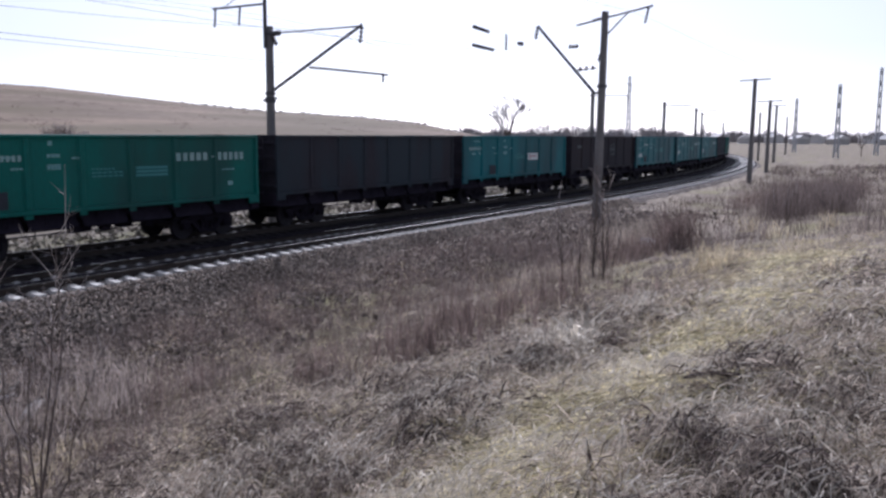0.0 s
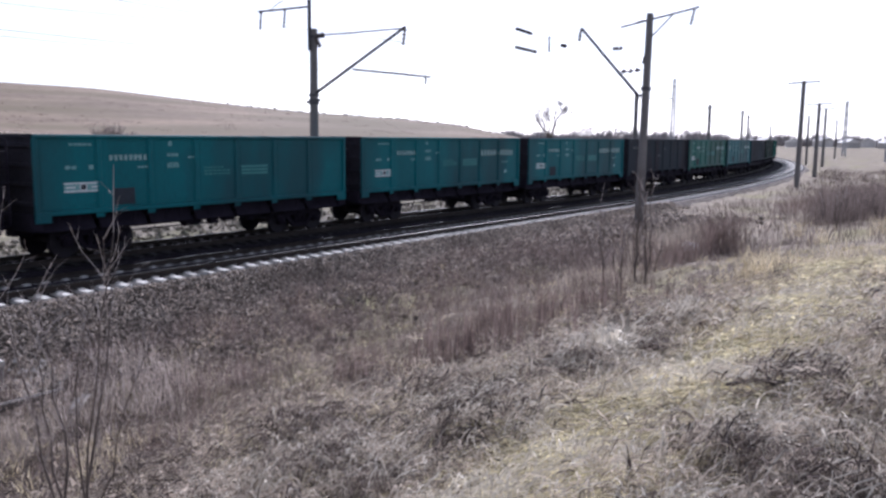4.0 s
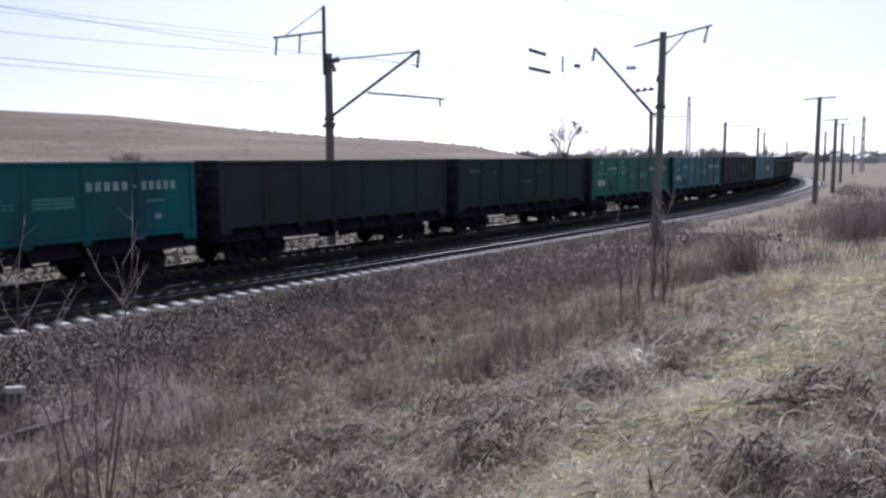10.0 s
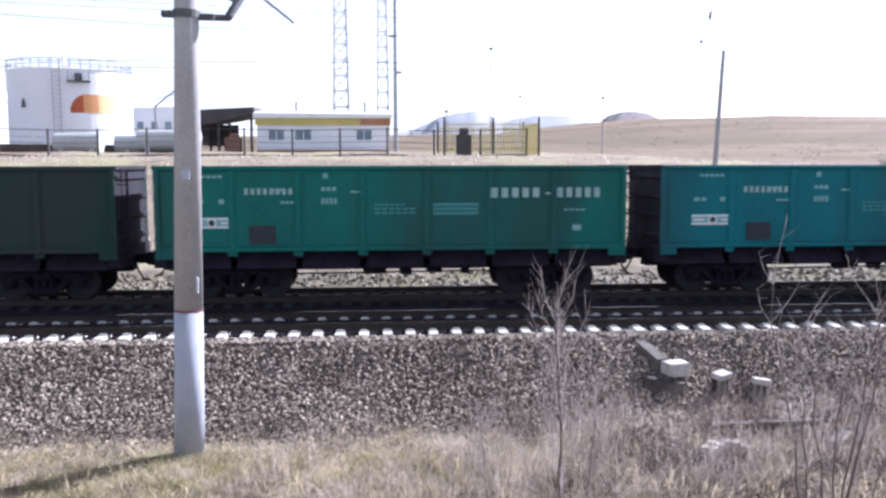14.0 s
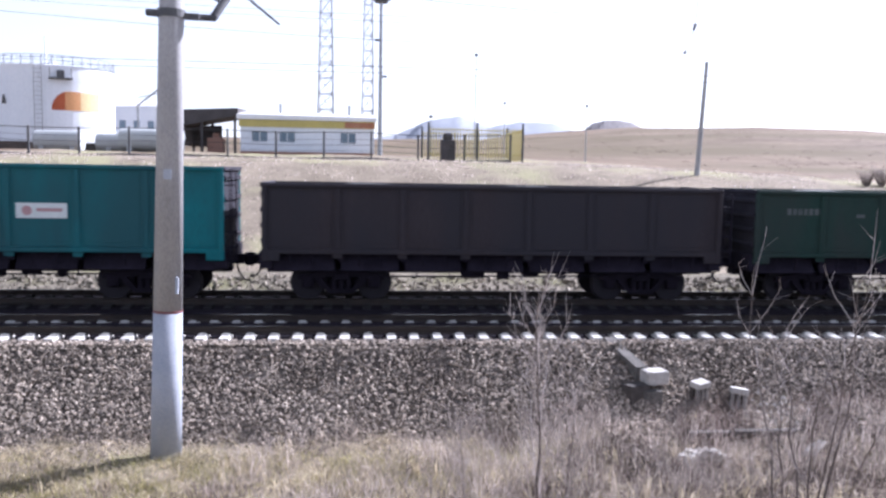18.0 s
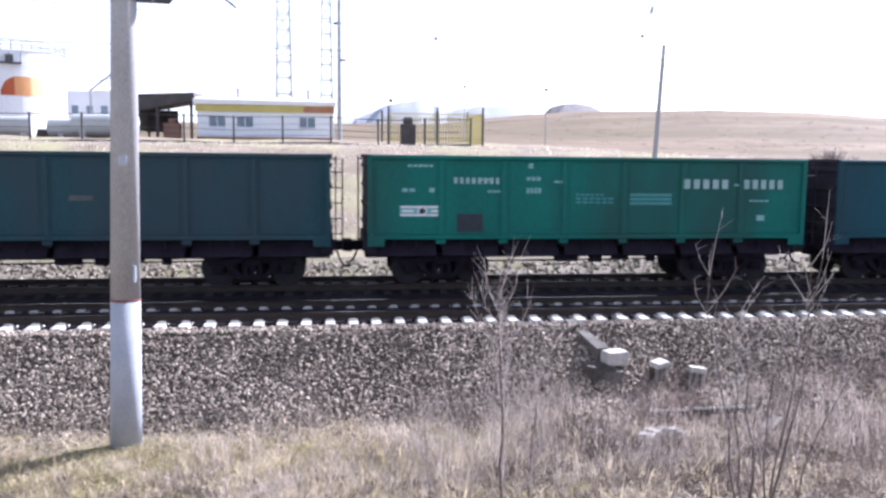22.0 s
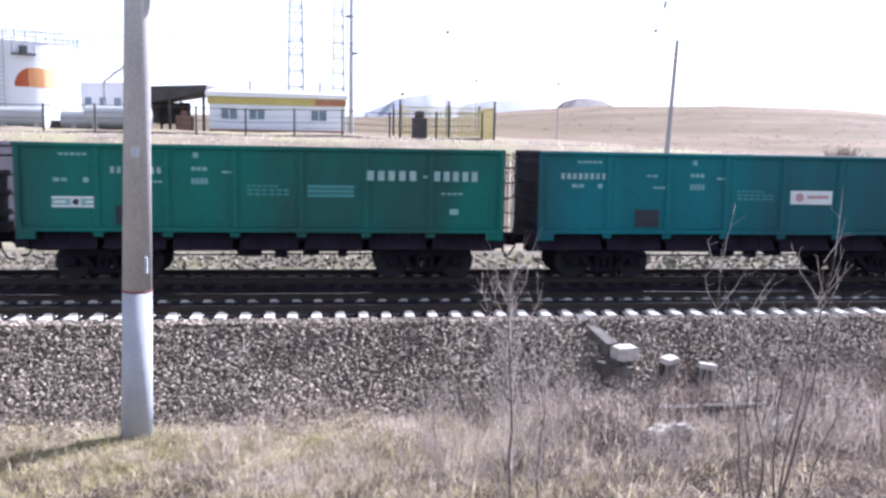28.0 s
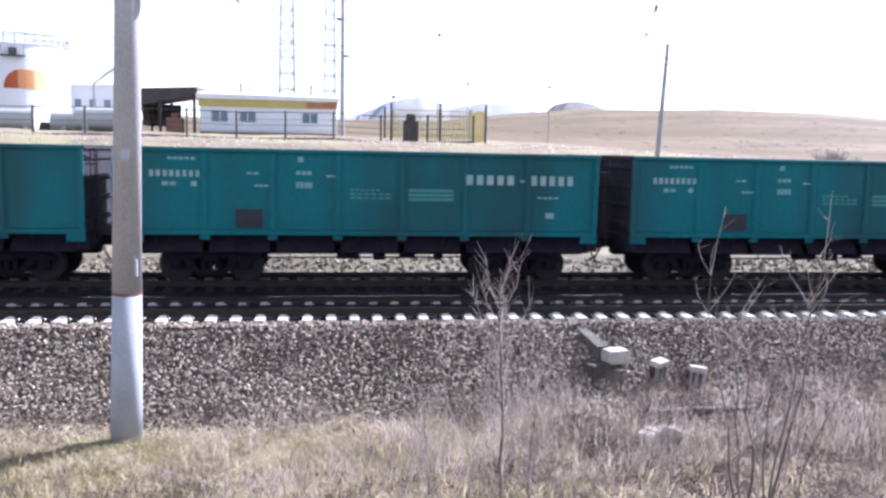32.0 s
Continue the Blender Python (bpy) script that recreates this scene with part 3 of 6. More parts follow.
def build_bogie(parent, x):
    bogie = empty("bogie", pose(x, 0, 0), parent)
    for sx in (-0.925, 0.925):
        bm = bmesh.new()
        tube(bm, (0, -1.0, 0), (0, 1.0, 0), 0.08, 0.08, 10)
        for sy in (-1, 1):
            tube(bm, (0, sy * 0.73, 0), (0, sy * 0.765, 0), 0.51, 0.5, 28)
            tube(bm, (0, sy * 0.765, 0), (0, sy * 0.865, 0), 0.48, 0.475, 28)
            tube(bm, (0, sy * 0.85, 0), (0, sy * 0.89, 0), 0.13, 0.12, 14)
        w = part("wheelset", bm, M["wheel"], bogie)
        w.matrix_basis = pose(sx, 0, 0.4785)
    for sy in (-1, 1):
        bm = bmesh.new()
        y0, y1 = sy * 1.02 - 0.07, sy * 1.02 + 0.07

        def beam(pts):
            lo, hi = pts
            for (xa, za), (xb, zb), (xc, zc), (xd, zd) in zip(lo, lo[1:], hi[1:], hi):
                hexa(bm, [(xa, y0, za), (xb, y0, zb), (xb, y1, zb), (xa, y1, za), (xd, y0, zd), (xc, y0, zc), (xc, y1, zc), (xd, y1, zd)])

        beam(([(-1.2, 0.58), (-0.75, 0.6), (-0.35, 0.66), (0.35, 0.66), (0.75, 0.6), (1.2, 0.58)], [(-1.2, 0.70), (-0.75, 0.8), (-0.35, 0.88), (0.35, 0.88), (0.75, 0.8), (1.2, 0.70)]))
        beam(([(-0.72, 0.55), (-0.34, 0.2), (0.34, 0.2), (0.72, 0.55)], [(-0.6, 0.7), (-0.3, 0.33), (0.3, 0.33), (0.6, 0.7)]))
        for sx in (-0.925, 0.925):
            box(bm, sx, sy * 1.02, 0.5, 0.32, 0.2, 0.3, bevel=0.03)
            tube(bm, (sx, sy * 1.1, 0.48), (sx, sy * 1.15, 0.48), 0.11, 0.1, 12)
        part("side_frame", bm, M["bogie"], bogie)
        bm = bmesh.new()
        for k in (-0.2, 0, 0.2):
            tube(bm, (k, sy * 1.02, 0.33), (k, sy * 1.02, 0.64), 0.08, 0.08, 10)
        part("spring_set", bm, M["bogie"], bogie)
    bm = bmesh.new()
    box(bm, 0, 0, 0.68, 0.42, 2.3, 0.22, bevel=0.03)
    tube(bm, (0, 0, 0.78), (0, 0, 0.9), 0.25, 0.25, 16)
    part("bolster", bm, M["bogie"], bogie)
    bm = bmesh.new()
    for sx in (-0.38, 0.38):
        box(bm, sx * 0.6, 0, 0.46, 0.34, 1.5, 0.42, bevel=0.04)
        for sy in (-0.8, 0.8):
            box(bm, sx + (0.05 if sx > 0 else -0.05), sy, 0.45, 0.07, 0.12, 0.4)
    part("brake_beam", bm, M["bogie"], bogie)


def build_wagon(top, label):
    """An open wagon: its side faces look to -y and +y, rails at z = 0."""
    root = empty("gondola_wagon")
    low = 1.44
    mat = WAGON_PAINT["teal"]
    for sy in (-1, 1):
        for a, b in zip(POSTS, POSTS[1:]):
            mid = (a + b) / 2
            bm = bmesh.new()
            box(bm, mid, sy * 1.475, (low + top) / 2, b - a, 0.03, top - low - 0.1)
            # pressed field of each panel, set out a little
            box(bm, mid, sy * 1.482, (low + top) / 2 - 0.02, b - a - 0.34, 0.03, top - low - 0.36, bevel=0.01)
            part("side_panel", bm, mat, root)
        bm = bmesh.new()
        box(bm, 0, sy * 1.5, top - 0.05, 2 * HALF, 0.15, 0.12, bevel=0.025)
        part("top_rail", bm, mat, root)
        bm = bmesh.new()
        box(bm, 0, sy * 1.49, low - 0.03, 2 * HALF, 0.12, 0.14, bevel=0.015)
        part("bottom_rail", bm, mat, root)
        for k, x in enumerate(POSTS):
            bm = bmesh.new()
            if k in (0, 7):
                box(bm, x, sy * 1.515, (top + 1.14) / 2, 0.14, 0.1, top - 1.14, bevel=0.015)
                box(bm, x - math.copysign(0.2, x), sy * 1.515, 1.27, 0.42, 0.08, 0.26, bevel=0.02)
            else:
                hexa(bm, [(x - 0.13, sy * 1.49 - 0.01, 1.22), (x + 0.13, sy * 1.49 - 0.01, 1.22), (x + 0.13, sy * 1.49 + 0.01, 1.22), (x - 0.13, sy * 1.49 + 0.01, 1.22),
                          (x - 0.13, sy * 1.49 - 0.01, top - 0.1), (x + 0.13, sy * 1.49 - 0.01, top - 0.1), (x + 0.13, sy * 1.49 + 0.01, top - 0.1), (x - 0.13, sy * 1.49 + 0.01, top - 0.1)])
                box(bm, x, sy * 1.514, (top + low) / 2 - 0.02, 0.16, 0.055, top - low - 0.1, bevel=0.02)
            part("side_post", bm, mat, root)
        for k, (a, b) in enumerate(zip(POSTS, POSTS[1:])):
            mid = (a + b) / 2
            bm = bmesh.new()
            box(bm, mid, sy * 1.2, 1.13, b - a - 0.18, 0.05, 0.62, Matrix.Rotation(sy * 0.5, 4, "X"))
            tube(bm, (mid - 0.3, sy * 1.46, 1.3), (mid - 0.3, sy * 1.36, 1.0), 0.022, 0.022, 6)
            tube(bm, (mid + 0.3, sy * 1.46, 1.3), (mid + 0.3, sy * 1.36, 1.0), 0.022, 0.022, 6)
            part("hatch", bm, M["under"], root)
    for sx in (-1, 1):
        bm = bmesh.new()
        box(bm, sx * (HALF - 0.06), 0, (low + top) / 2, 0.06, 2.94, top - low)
        part("end_wall", bm, M["sooty"], root, "end wall dark with coal dust and painted-in shade")
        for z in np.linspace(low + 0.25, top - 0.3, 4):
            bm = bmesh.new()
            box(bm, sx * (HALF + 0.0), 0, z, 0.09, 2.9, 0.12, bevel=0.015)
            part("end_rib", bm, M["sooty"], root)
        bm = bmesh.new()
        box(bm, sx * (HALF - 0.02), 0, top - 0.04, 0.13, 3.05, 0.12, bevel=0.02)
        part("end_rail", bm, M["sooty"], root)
        bm = bmesh.new()
        box(bm, sx * (HALF - 0.1), 0, 1.16, 0.35, 2.9, 0.5, bevel=0.02)
        part("buffer_beam", bm, M["under"], root)
        bm = bmesh.new()
        box(bm, sx * (HALF + 0.2), 0, 1.04, 0.5, 0.26, 0.28, bevel=0.03)
        box(bm, sx * (HALF + 0.47), sx * 0.05, 1.04, 0.26, 0.42, 0.36, bevel=0.06)
        part("coupler", bm, M["bogie"], root)
        bm = bmesh.new()
        yh = -0.45 * sx
        pts = [(sx * (HALF + 0.18), yh, 0.95), (sx * (HALF + 0.24), yh, 0.72), (sx * (HALF + 0.38), yh, 0.5), (sx * (HALF + 0.56), yh, 0.46)]
        chain(bm, pts, 0.03, 6)
        part("brake_hose", bm, M["under"], root)
        # ladder on one corner of each end
        bm = bmesh.new()
        yl = -1.18 * sx
        for o in (-0.2, 0.2):
            tube(bm, (sx * (HALF + 0.14), yl + o, 1.0), (sx * (HALF + 0.14), yl + o, top - 0.05), 0.018, 0.018, 6)
        for z in np.arange(1.15, top - 0.1, 0.38):
            tube(bm, (sx * (HALF + 0.14), yl - 0.2, z), (sx * (HALF + 0.14), yl + 0.2, z), 0.016, 0.016, 6)
        for z in (1.1, top - 0.12):
            for o in (-0.2, 0.2):
                tube(bm, (sx * HALF, yl + o, z), (sx * (HALF + 0.14), yl + o, z), 0.016, 0.016, 6)
        part("ladder", bm, M["under"], root)
    # grab rungs on the corner between wagons
    bm = bmesh.new()
    for y in (-1.46,):
        chain(bm, [(HALF + 0.02, y, 1.15), (HALF + 0.32, y, 1.15), (HALF + 0.32, y, top - 0.12), (HALF + 0.02, y, top - 0.12)], 0.022, 6)
        for z in np.arange(1.5, top - 0.2, 0.42):
            tube(bm, (HALF + 0.02, y, z), (HALF + 0.32, y, z), 0.017, 0.017, 6)
    part("step_frame", bm, M["under"], root)
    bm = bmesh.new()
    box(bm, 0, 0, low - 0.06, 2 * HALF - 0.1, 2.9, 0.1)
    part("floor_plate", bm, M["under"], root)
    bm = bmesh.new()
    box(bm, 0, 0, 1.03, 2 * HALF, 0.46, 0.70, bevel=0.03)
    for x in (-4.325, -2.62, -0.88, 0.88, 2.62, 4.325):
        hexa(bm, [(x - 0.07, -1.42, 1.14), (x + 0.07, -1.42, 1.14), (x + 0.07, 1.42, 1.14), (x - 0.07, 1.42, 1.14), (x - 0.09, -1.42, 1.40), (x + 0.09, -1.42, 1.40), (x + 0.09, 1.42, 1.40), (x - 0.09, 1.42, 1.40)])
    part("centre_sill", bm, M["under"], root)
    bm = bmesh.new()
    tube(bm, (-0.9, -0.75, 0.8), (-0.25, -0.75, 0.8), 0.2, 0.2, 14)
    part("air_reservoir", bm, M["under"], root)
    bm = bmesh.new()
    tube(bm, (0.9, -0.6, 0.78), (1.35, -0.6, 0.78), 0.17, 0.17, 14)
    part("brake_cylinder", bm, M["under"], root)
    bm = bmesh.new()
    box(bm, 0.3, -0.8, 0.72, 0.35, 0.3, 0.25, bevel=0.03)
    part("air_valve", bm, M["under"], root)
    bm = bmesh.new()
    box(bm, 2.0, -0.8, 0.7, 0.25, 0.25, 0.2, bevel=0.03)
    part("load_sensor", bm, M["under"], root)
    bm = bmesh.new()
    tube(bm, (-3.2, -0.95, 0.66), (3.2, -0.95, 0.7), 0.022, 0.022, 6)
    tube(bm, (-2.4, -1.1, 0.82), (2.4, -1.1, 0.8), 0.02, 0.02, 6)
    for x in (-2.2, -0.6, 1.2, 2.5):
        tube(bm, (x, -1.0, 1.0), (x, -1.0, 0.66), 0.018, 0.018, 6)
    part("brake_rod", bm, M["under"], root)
    # the load lies just under the rim
    nx, ny = 34, 9
    verts = []
    rng = np.random.default_rng(11)
    xs, ys = np.linspace(-HALF + 0.09, HALF - 0.09, nx), np.linspace(-1.44, 1.44, ny)
    for y in ys:
        for x in xs:
            edge = min(1, (1.46 - abs(y)) / 0.7) * min(1, (HALF - abs(x)) / 0.9)
            verts.append((x, y, top - 0.32 + 0.2 * edge + 0.05 * rng.random() + (0.10 * edge * math.sin(x * 1.3) if top < 3.4 else 0)))
    faces = [(j * nx + i, j * nx + i + 1, (j + 1) * nx + i + 1, (j + 1) * nx + i) for j in range(ny - 1) for i in range(nx - 1)]
    load = raw("coal_load", verts, faces, M["coal"], True)
    load.parent = root
    load["label"] = "heaped black coal"
    for x in (-4.325, 4.325):
        build_bogie(root, x)
    tagged(root, label, "freight wagon", "wagons of the coal train")
    return root


PAINTED = ("side_panel", "top_rail", "bottom_rail", "side_post")


def repaint(root, mat):
    for o in root.children:
        if o.name.split(".")[0] in PAINTED:
            o.material_slots[0].link = "OBJECT"
            o.material_slots[0].material = mat


def bars(bm, x, z, w, h, y=-1.514, n=1, gap=0.0):
    step = (w + gap) / n
    for i in range(n):
        box(bm, x + step * (i + 0.5) - gap / 2, y, z, step - gap, 0.006, h)


def letters(bm, x, z, w, h, n, y=-1.545, fill=0.68):
    """n plain bars, each the size of one character."""
    step = w / n
    for i in range(n):
        box(bm, x + step * (i + 0.5), y, z, step * fill, 0.006, h)


def mark(root, kind, top):
    """Stencils as plain bars; kind holds letters: n numbers, w wide lettering, p red and white plate, l small white plate, e ring, d dark patch."""
    if "w" in kind:
        bm = bmesh.new()
        letters(bm, 2.6, top - 0.74, 1.45, 0.27, 5, fill=0.62)
        letters(bm, 4.45, top - 0.74, 1.3, 0.27, 5, fill=0.62)
        box(bm, 4.25, -1.545, top - 0.76, 0.13, 0.006, 0.05)
        part("lettering", bm, M["lettering"], root, "row of pale letter-sized bars")["kind"] = "stuff"
    bm = bmesh.new()
    if "n" in kind:
        letters(bm, -4.1 if "l" in kind else -5.85, top - 0.68, 1.35, 0.17, 8, -1.514, 0.56)
    if len(bm.verts):
        part("stencil", bm, M["lettering"], root, "pale stencilled number as plain bars")["kind"] = "stuff"
        bm = bmesh.new()
    if "n" in kind:
        bars(bm, -5.35, top - 0.28, 0.7, 0.07, -1.514, 5, 0.04)
        bars(bm, -5.5, top - 0.95, 0.35, 0.1, -1.514, 2, 0.04)
        bars(bm, -4.75, top - 0.95, 0.14, 0.13)
    if "n" in kind or "w" in kind:
        bars(bm, -3.3, top - 0.65, 0.3, 0.06, -1.514, 2, 0.05)
        bars(bm, -2.0, top - 0.62, 0.4, 0.1, -1.514, 3, 0.04)
        bars(bm, -2.0, top - 0.95, 0.42, 0.16, -1.514, 4, 0.03)
        bars(bm, -1.95, top - 0.26, 0.13, 0.14)
        bars(bm, -3.1, top - 0.98, 0.35, 0.06, -1.514, 3, 0.03)
        bars(bm, -1.2, top - 0.7, 0.35, 0.06, -1.514, 2, 0.04)
    if "w" in kind:
        bars(bm, 4.95, top - 1.72, 0.24, 0.16)
        bars(bm, 4.7, top - 1.22, 0.6, 0.05, -1.514, 4, 0.05)
    if len(bm.verts):
        part("stencil", bm, M["dim_stencil"], root, "small pale stencilled marks")["kind"] = "stuff"
    else:
        bm.free()
    bm = bmesh.new()
    if "n" in kind or "w" in kind:
        for k in range(3):
            bars(bm, -0.55, top - 1.06 - 0.11 * k, 1.1 if k else 0.8, 0.06, -1.514, 6, 0.05)
        for k in range(3):
            bars(bm, 1.05, top - 1.06 - 0.12 * k, 1.25, 0.085)
    if "e" in kind:
        for i in range(16):
            a = i / 16 * 2 * math.pi
            if i not in (4, 5, 12):
                box(bm, 1.75 + 0.42 * math.cos(a), -1.514, top - 0.95 + 0.42 * math.sin(a), 0.19, 0.006, 0.12, Matrix.Rotation(-a - math.pi / 2, 4, "Y"))
        bars(bm, 1.5, top - 0.95, 0.5, 0.16)
        bars(bm, -5.3, top - 0.7, 1.0, 0.16)
    if "E" in kind:
        for i in range(10):
            a = i / 10 * 2 * math.pi
            box(bm, 3.5 + 0.3 * math.cos(a), -1.514, top - 0.6 + 0.22 * math.sin(a), 0.2, 0.006, 0.1, Matrix.Rotation(-a - math.pi / 2, 4, "Y"))
        bars(bm, 3.1, top - 0.95, 0.8, 0.1)
    if "f" in kind:
        bars(bm, -5.5, top - 0.6, 1.1, 0.18, -1.514, 7, 0.05)
        bars(bm, -0.3, top - 1.2, 0.6, 0.14)
        bars(bm, -3.4, top - 0.7, 0.25, 0.1)
        bars(bm, 0.9, top - 0.7, 0.5, 0.1, -1.514, 3, 0.05)
    if len(bm.verts):
        part("faded_stencil", bm, M["ghost" if "e" in kind or "f" in kind else "faded"], root, "faded pale stencilled marks")["kind"] = "stuff"
    else:
        bm.free()
    if "l" in kind:
        bm = bmesh.new()
        box(bm, -4.95, -1.505, top - 1.53, 1.22, 0.01, 0.3, bevel=0.002)
        plate = part("plate", bm, M["dim_stencil"], root, "small plate with white bars and a round mark")
        for o in (-1, 1):
            bm = bmesh.new()
            box(bm, -4.95, -1.513, top - 1.53 + o * 0.115, 1.2, 0.006, 0.05)
            part("plate_bar", bm, M["white"], plate)
            bm = bmesh.new()
            box(bm, -4.95 + o * 0.4, -1.513, top - 1.53, 0.3, 0.006, 0.055)
            part("plate_bar", bm, M["white"], plate)
        bm = bmesh.new()
        tube(bm, (-4.95, -1.517, top - 1.53), (-4.95, -1.511, top - 1.53), 0.13, 0.13, 18)
        part("emblem", bm, M["white"], plate)
        bm = bmesh.new()
        tube(bm, (-4.95, -1.521, top - 1.53), (-4.95, -1.516, top - 1.53), 0.085, 0.085, 18)
        part("emblem", bm, M["black_patch"], plate)
    if "p" in kind:
        bm = bmesh.new()
        box(bm, 1.75, -1.516, top - 1.22, 1.3, 0.01, 0.4, bevel=0.002)
        plate = part("plate", bm, M["white"], root, "white plate with a round red emblem")
        bm = bmesh.new()
        tube(bm, (1.38, -1.524, top - 1.22), (1.38, -1.521, top - 1.22), 0.13, 0.13, 20)
        part("emblem", bm, M["red"], plate)
        bm = bmesh.new()
        box(bm, 1.95, -1.5225, top - 1.2, 0.66, 0.003, 0.09)
        part("plate_bar", bm, M["red"], plate)
    if "d" in kind:
        bm = bmesh.new()
        box(bm, -3.6 if "l" in kind else -3.25, -1.517, top - 1.86, 0.72, 0.012, 0.5, bevel=0.003)
        part("bare_patch", bm, M["black_patch"], root, "dark unpainted square patch")


HIGH, LOW = 3.66, 3.26
LABELS = {
    "teal": "teal-painted steel open coal wagon with white stencils", "green": "green-painted steel open coal wagon with white lettering",
    "blue": "dull blue steel open coal wagon", "darkblue": "dark blue steel open coal wagon with pale stencils",
    "greyblue": "weathered blue-grey steel open coal wagon", "darkgreen": "sooty dark green steel open coal wagon",
    "brown": "sooty brown steel open coal wagon", "dark": "sooty dark grey steel open coal wagon", "olive": "sooty olive steel open coal wagon with a faded ring mark"}
# number in the train: paint, marks
TRAIN = {-3: ("green", "nwl"), -2: ("teal", "nw"), -1: ("green", "nwld"), 0: ("dark", ""), 1: ("teal", "npd"), 2: ("brown", "e"), 3: ("teal", "nld"), 4: ("teal", "nwl"), 5: ("teal", "nwld"),
         6: ("dark", "f"), 7: ("green", "nwld"), 8: ("teal", "nwd"), 9: ("dark", ""), 10: ("darkgreen", "f"), 11: ("green", "nwld"), 12: ("teal", "nwld"), 13: ("olive", "e"),
         14: ("teal", "npd"), 15: ("brown", ""), 16: ("darkgreen", "f"), 17: ("darkblue", "f"), 18: ("greyblue", "fd"), 19: ("green", "nwld"), 20: ("blue", ""), 21: ("green", "nwld"),
         22: ("teal", "nwd"), 23: ("teal", "nEd"), 24: ("green", "nwld"), 25: ("teal", "npd"), 26: ("teal", "nwd"), 27: ("teal", "npd"), 28: ("teal", "nwd"), 29: ("teal", "nwd"), 30: ("teal", "npd"), 31: ("green", "nw"), 32: ("dark", "")}
FIRST_GAP = 23.0
WAGONS = []
_proto = {HIGH: build_wagon(HIGH, "x"), LOW: build_wagon(LOW, "x")}
for k, (colour, marks) in TRAIN.items():
    top = LOW if k in (15, 16) else HIGH
    used = [w for w in WAGONS if w[2] == top]
    w = _proto[top] if not used else copy_thing(_proto[top], Matrix())
    WAGONS.append((w, k, top))
for w, k, top in WAGONS:
    repaint(w, WAGON_PAINT[TRAIN[k][0]])
    mark(w, TRAIN[k][1], top)
    w["label"] = LABELS[TRAIN[k][0]]


def travelled(t):
    return (((-2.03794e-05 * t + 0.00166056) * t - 0.0406221) * t + 13.3455) * t + 0.040436


# metres by which the train runs ahead of (-) or behind (+) its mean run, second by second
RUN = {0: 0.35, 1: 0.0, 2: 0.15, 3: 0.1, 4: 0.0, 7: 0.0, 8: 0.08, 9: 0.2, 10: 0.3, 11: 0.28, 12: 0.1, 13: 0.06, 14: 0.03, 17: 0.08, 18: -0.37, 19: -0.33, 20: 0.14, 21: 0.1, 22: 0.12,
       23: -0.16, 24: -0.16, 25: -0.06, 28: 0.0, 29: 0.05, 30: 0.12, 31: 0.38, 32: 0.06}


def motions():
    lag = [float(np.interp(i, list(RUN), list(RUN.values()))) for i in range(33)]
    for w, k, top in WAGONS:
        rows = []
        for i in range(33):
            s = FIRST_GAP + PITCH * (k + 0.5) - travelled(i) + lag[i]
            x, y, a = track_point(s, FAR_D)
            rows.append((i, pose(x, y, FAR_Z, 0, 0, math.degrees(a))))
        walk(w, rows)
        for b in w.children:
            if b.name.startswith("bogie"):
                for o in b.children:
                    if o.name.startswith("wheelset"):
                        spin(o)


TURNING = {}


def spin(o):
    """Wheels roll with the train: one row a frame keeps each step well under a quarter turn; alike wheelsets turn alike."""
    x, y, z = o.location
    first = TURNING.get(round(x, 3))
    if first is None:
        TURNING[round(x, 3)] = o
        walk(o, [(i / FPS, pose(x, y, z, 0, -math.degrees(travelled(i / FPS) / 0.4785), 0)) for i in range(32 * FPS + 1)])
    else:
        o.rotation_mode = "QUATERNION"
        keys = o.animation_data_create()
        keys.action = first.animation_data.action
        keys.action_slot = first.animation_data.action_slot


# ---------------------------------------------------------------- catenary poles and wires
def insulator(bm, p, q, r=0.06, n=5):
    p, q = Vector(p), Vector(q)
    tube(bm, p, q, r * 0.4, r * 0.4, 6)
    for i in range(n):
        a = p.lerp(q, (i + 0.3) / n)
        b = p.lerp(q, (i + 0.75) / n)
        tube(bm, a, b, r, r * 0.55, 10)


def pole_root(name, x, y, z0, height, r0, r1, label, lean=(0, 0), mat="pole", cat="pole"):
    root = tagged(empty(name, pose(x, y, z0, lean[0], lean[1], 0)), label, cat, "overhead line poles")
    bm = bmesh.new()
    tube(bm, (0, 0, -0.4), (0, 0, height), r0, r1, 20)
    part("shaft", bm, M[mat], root, smooth=False)
    return root


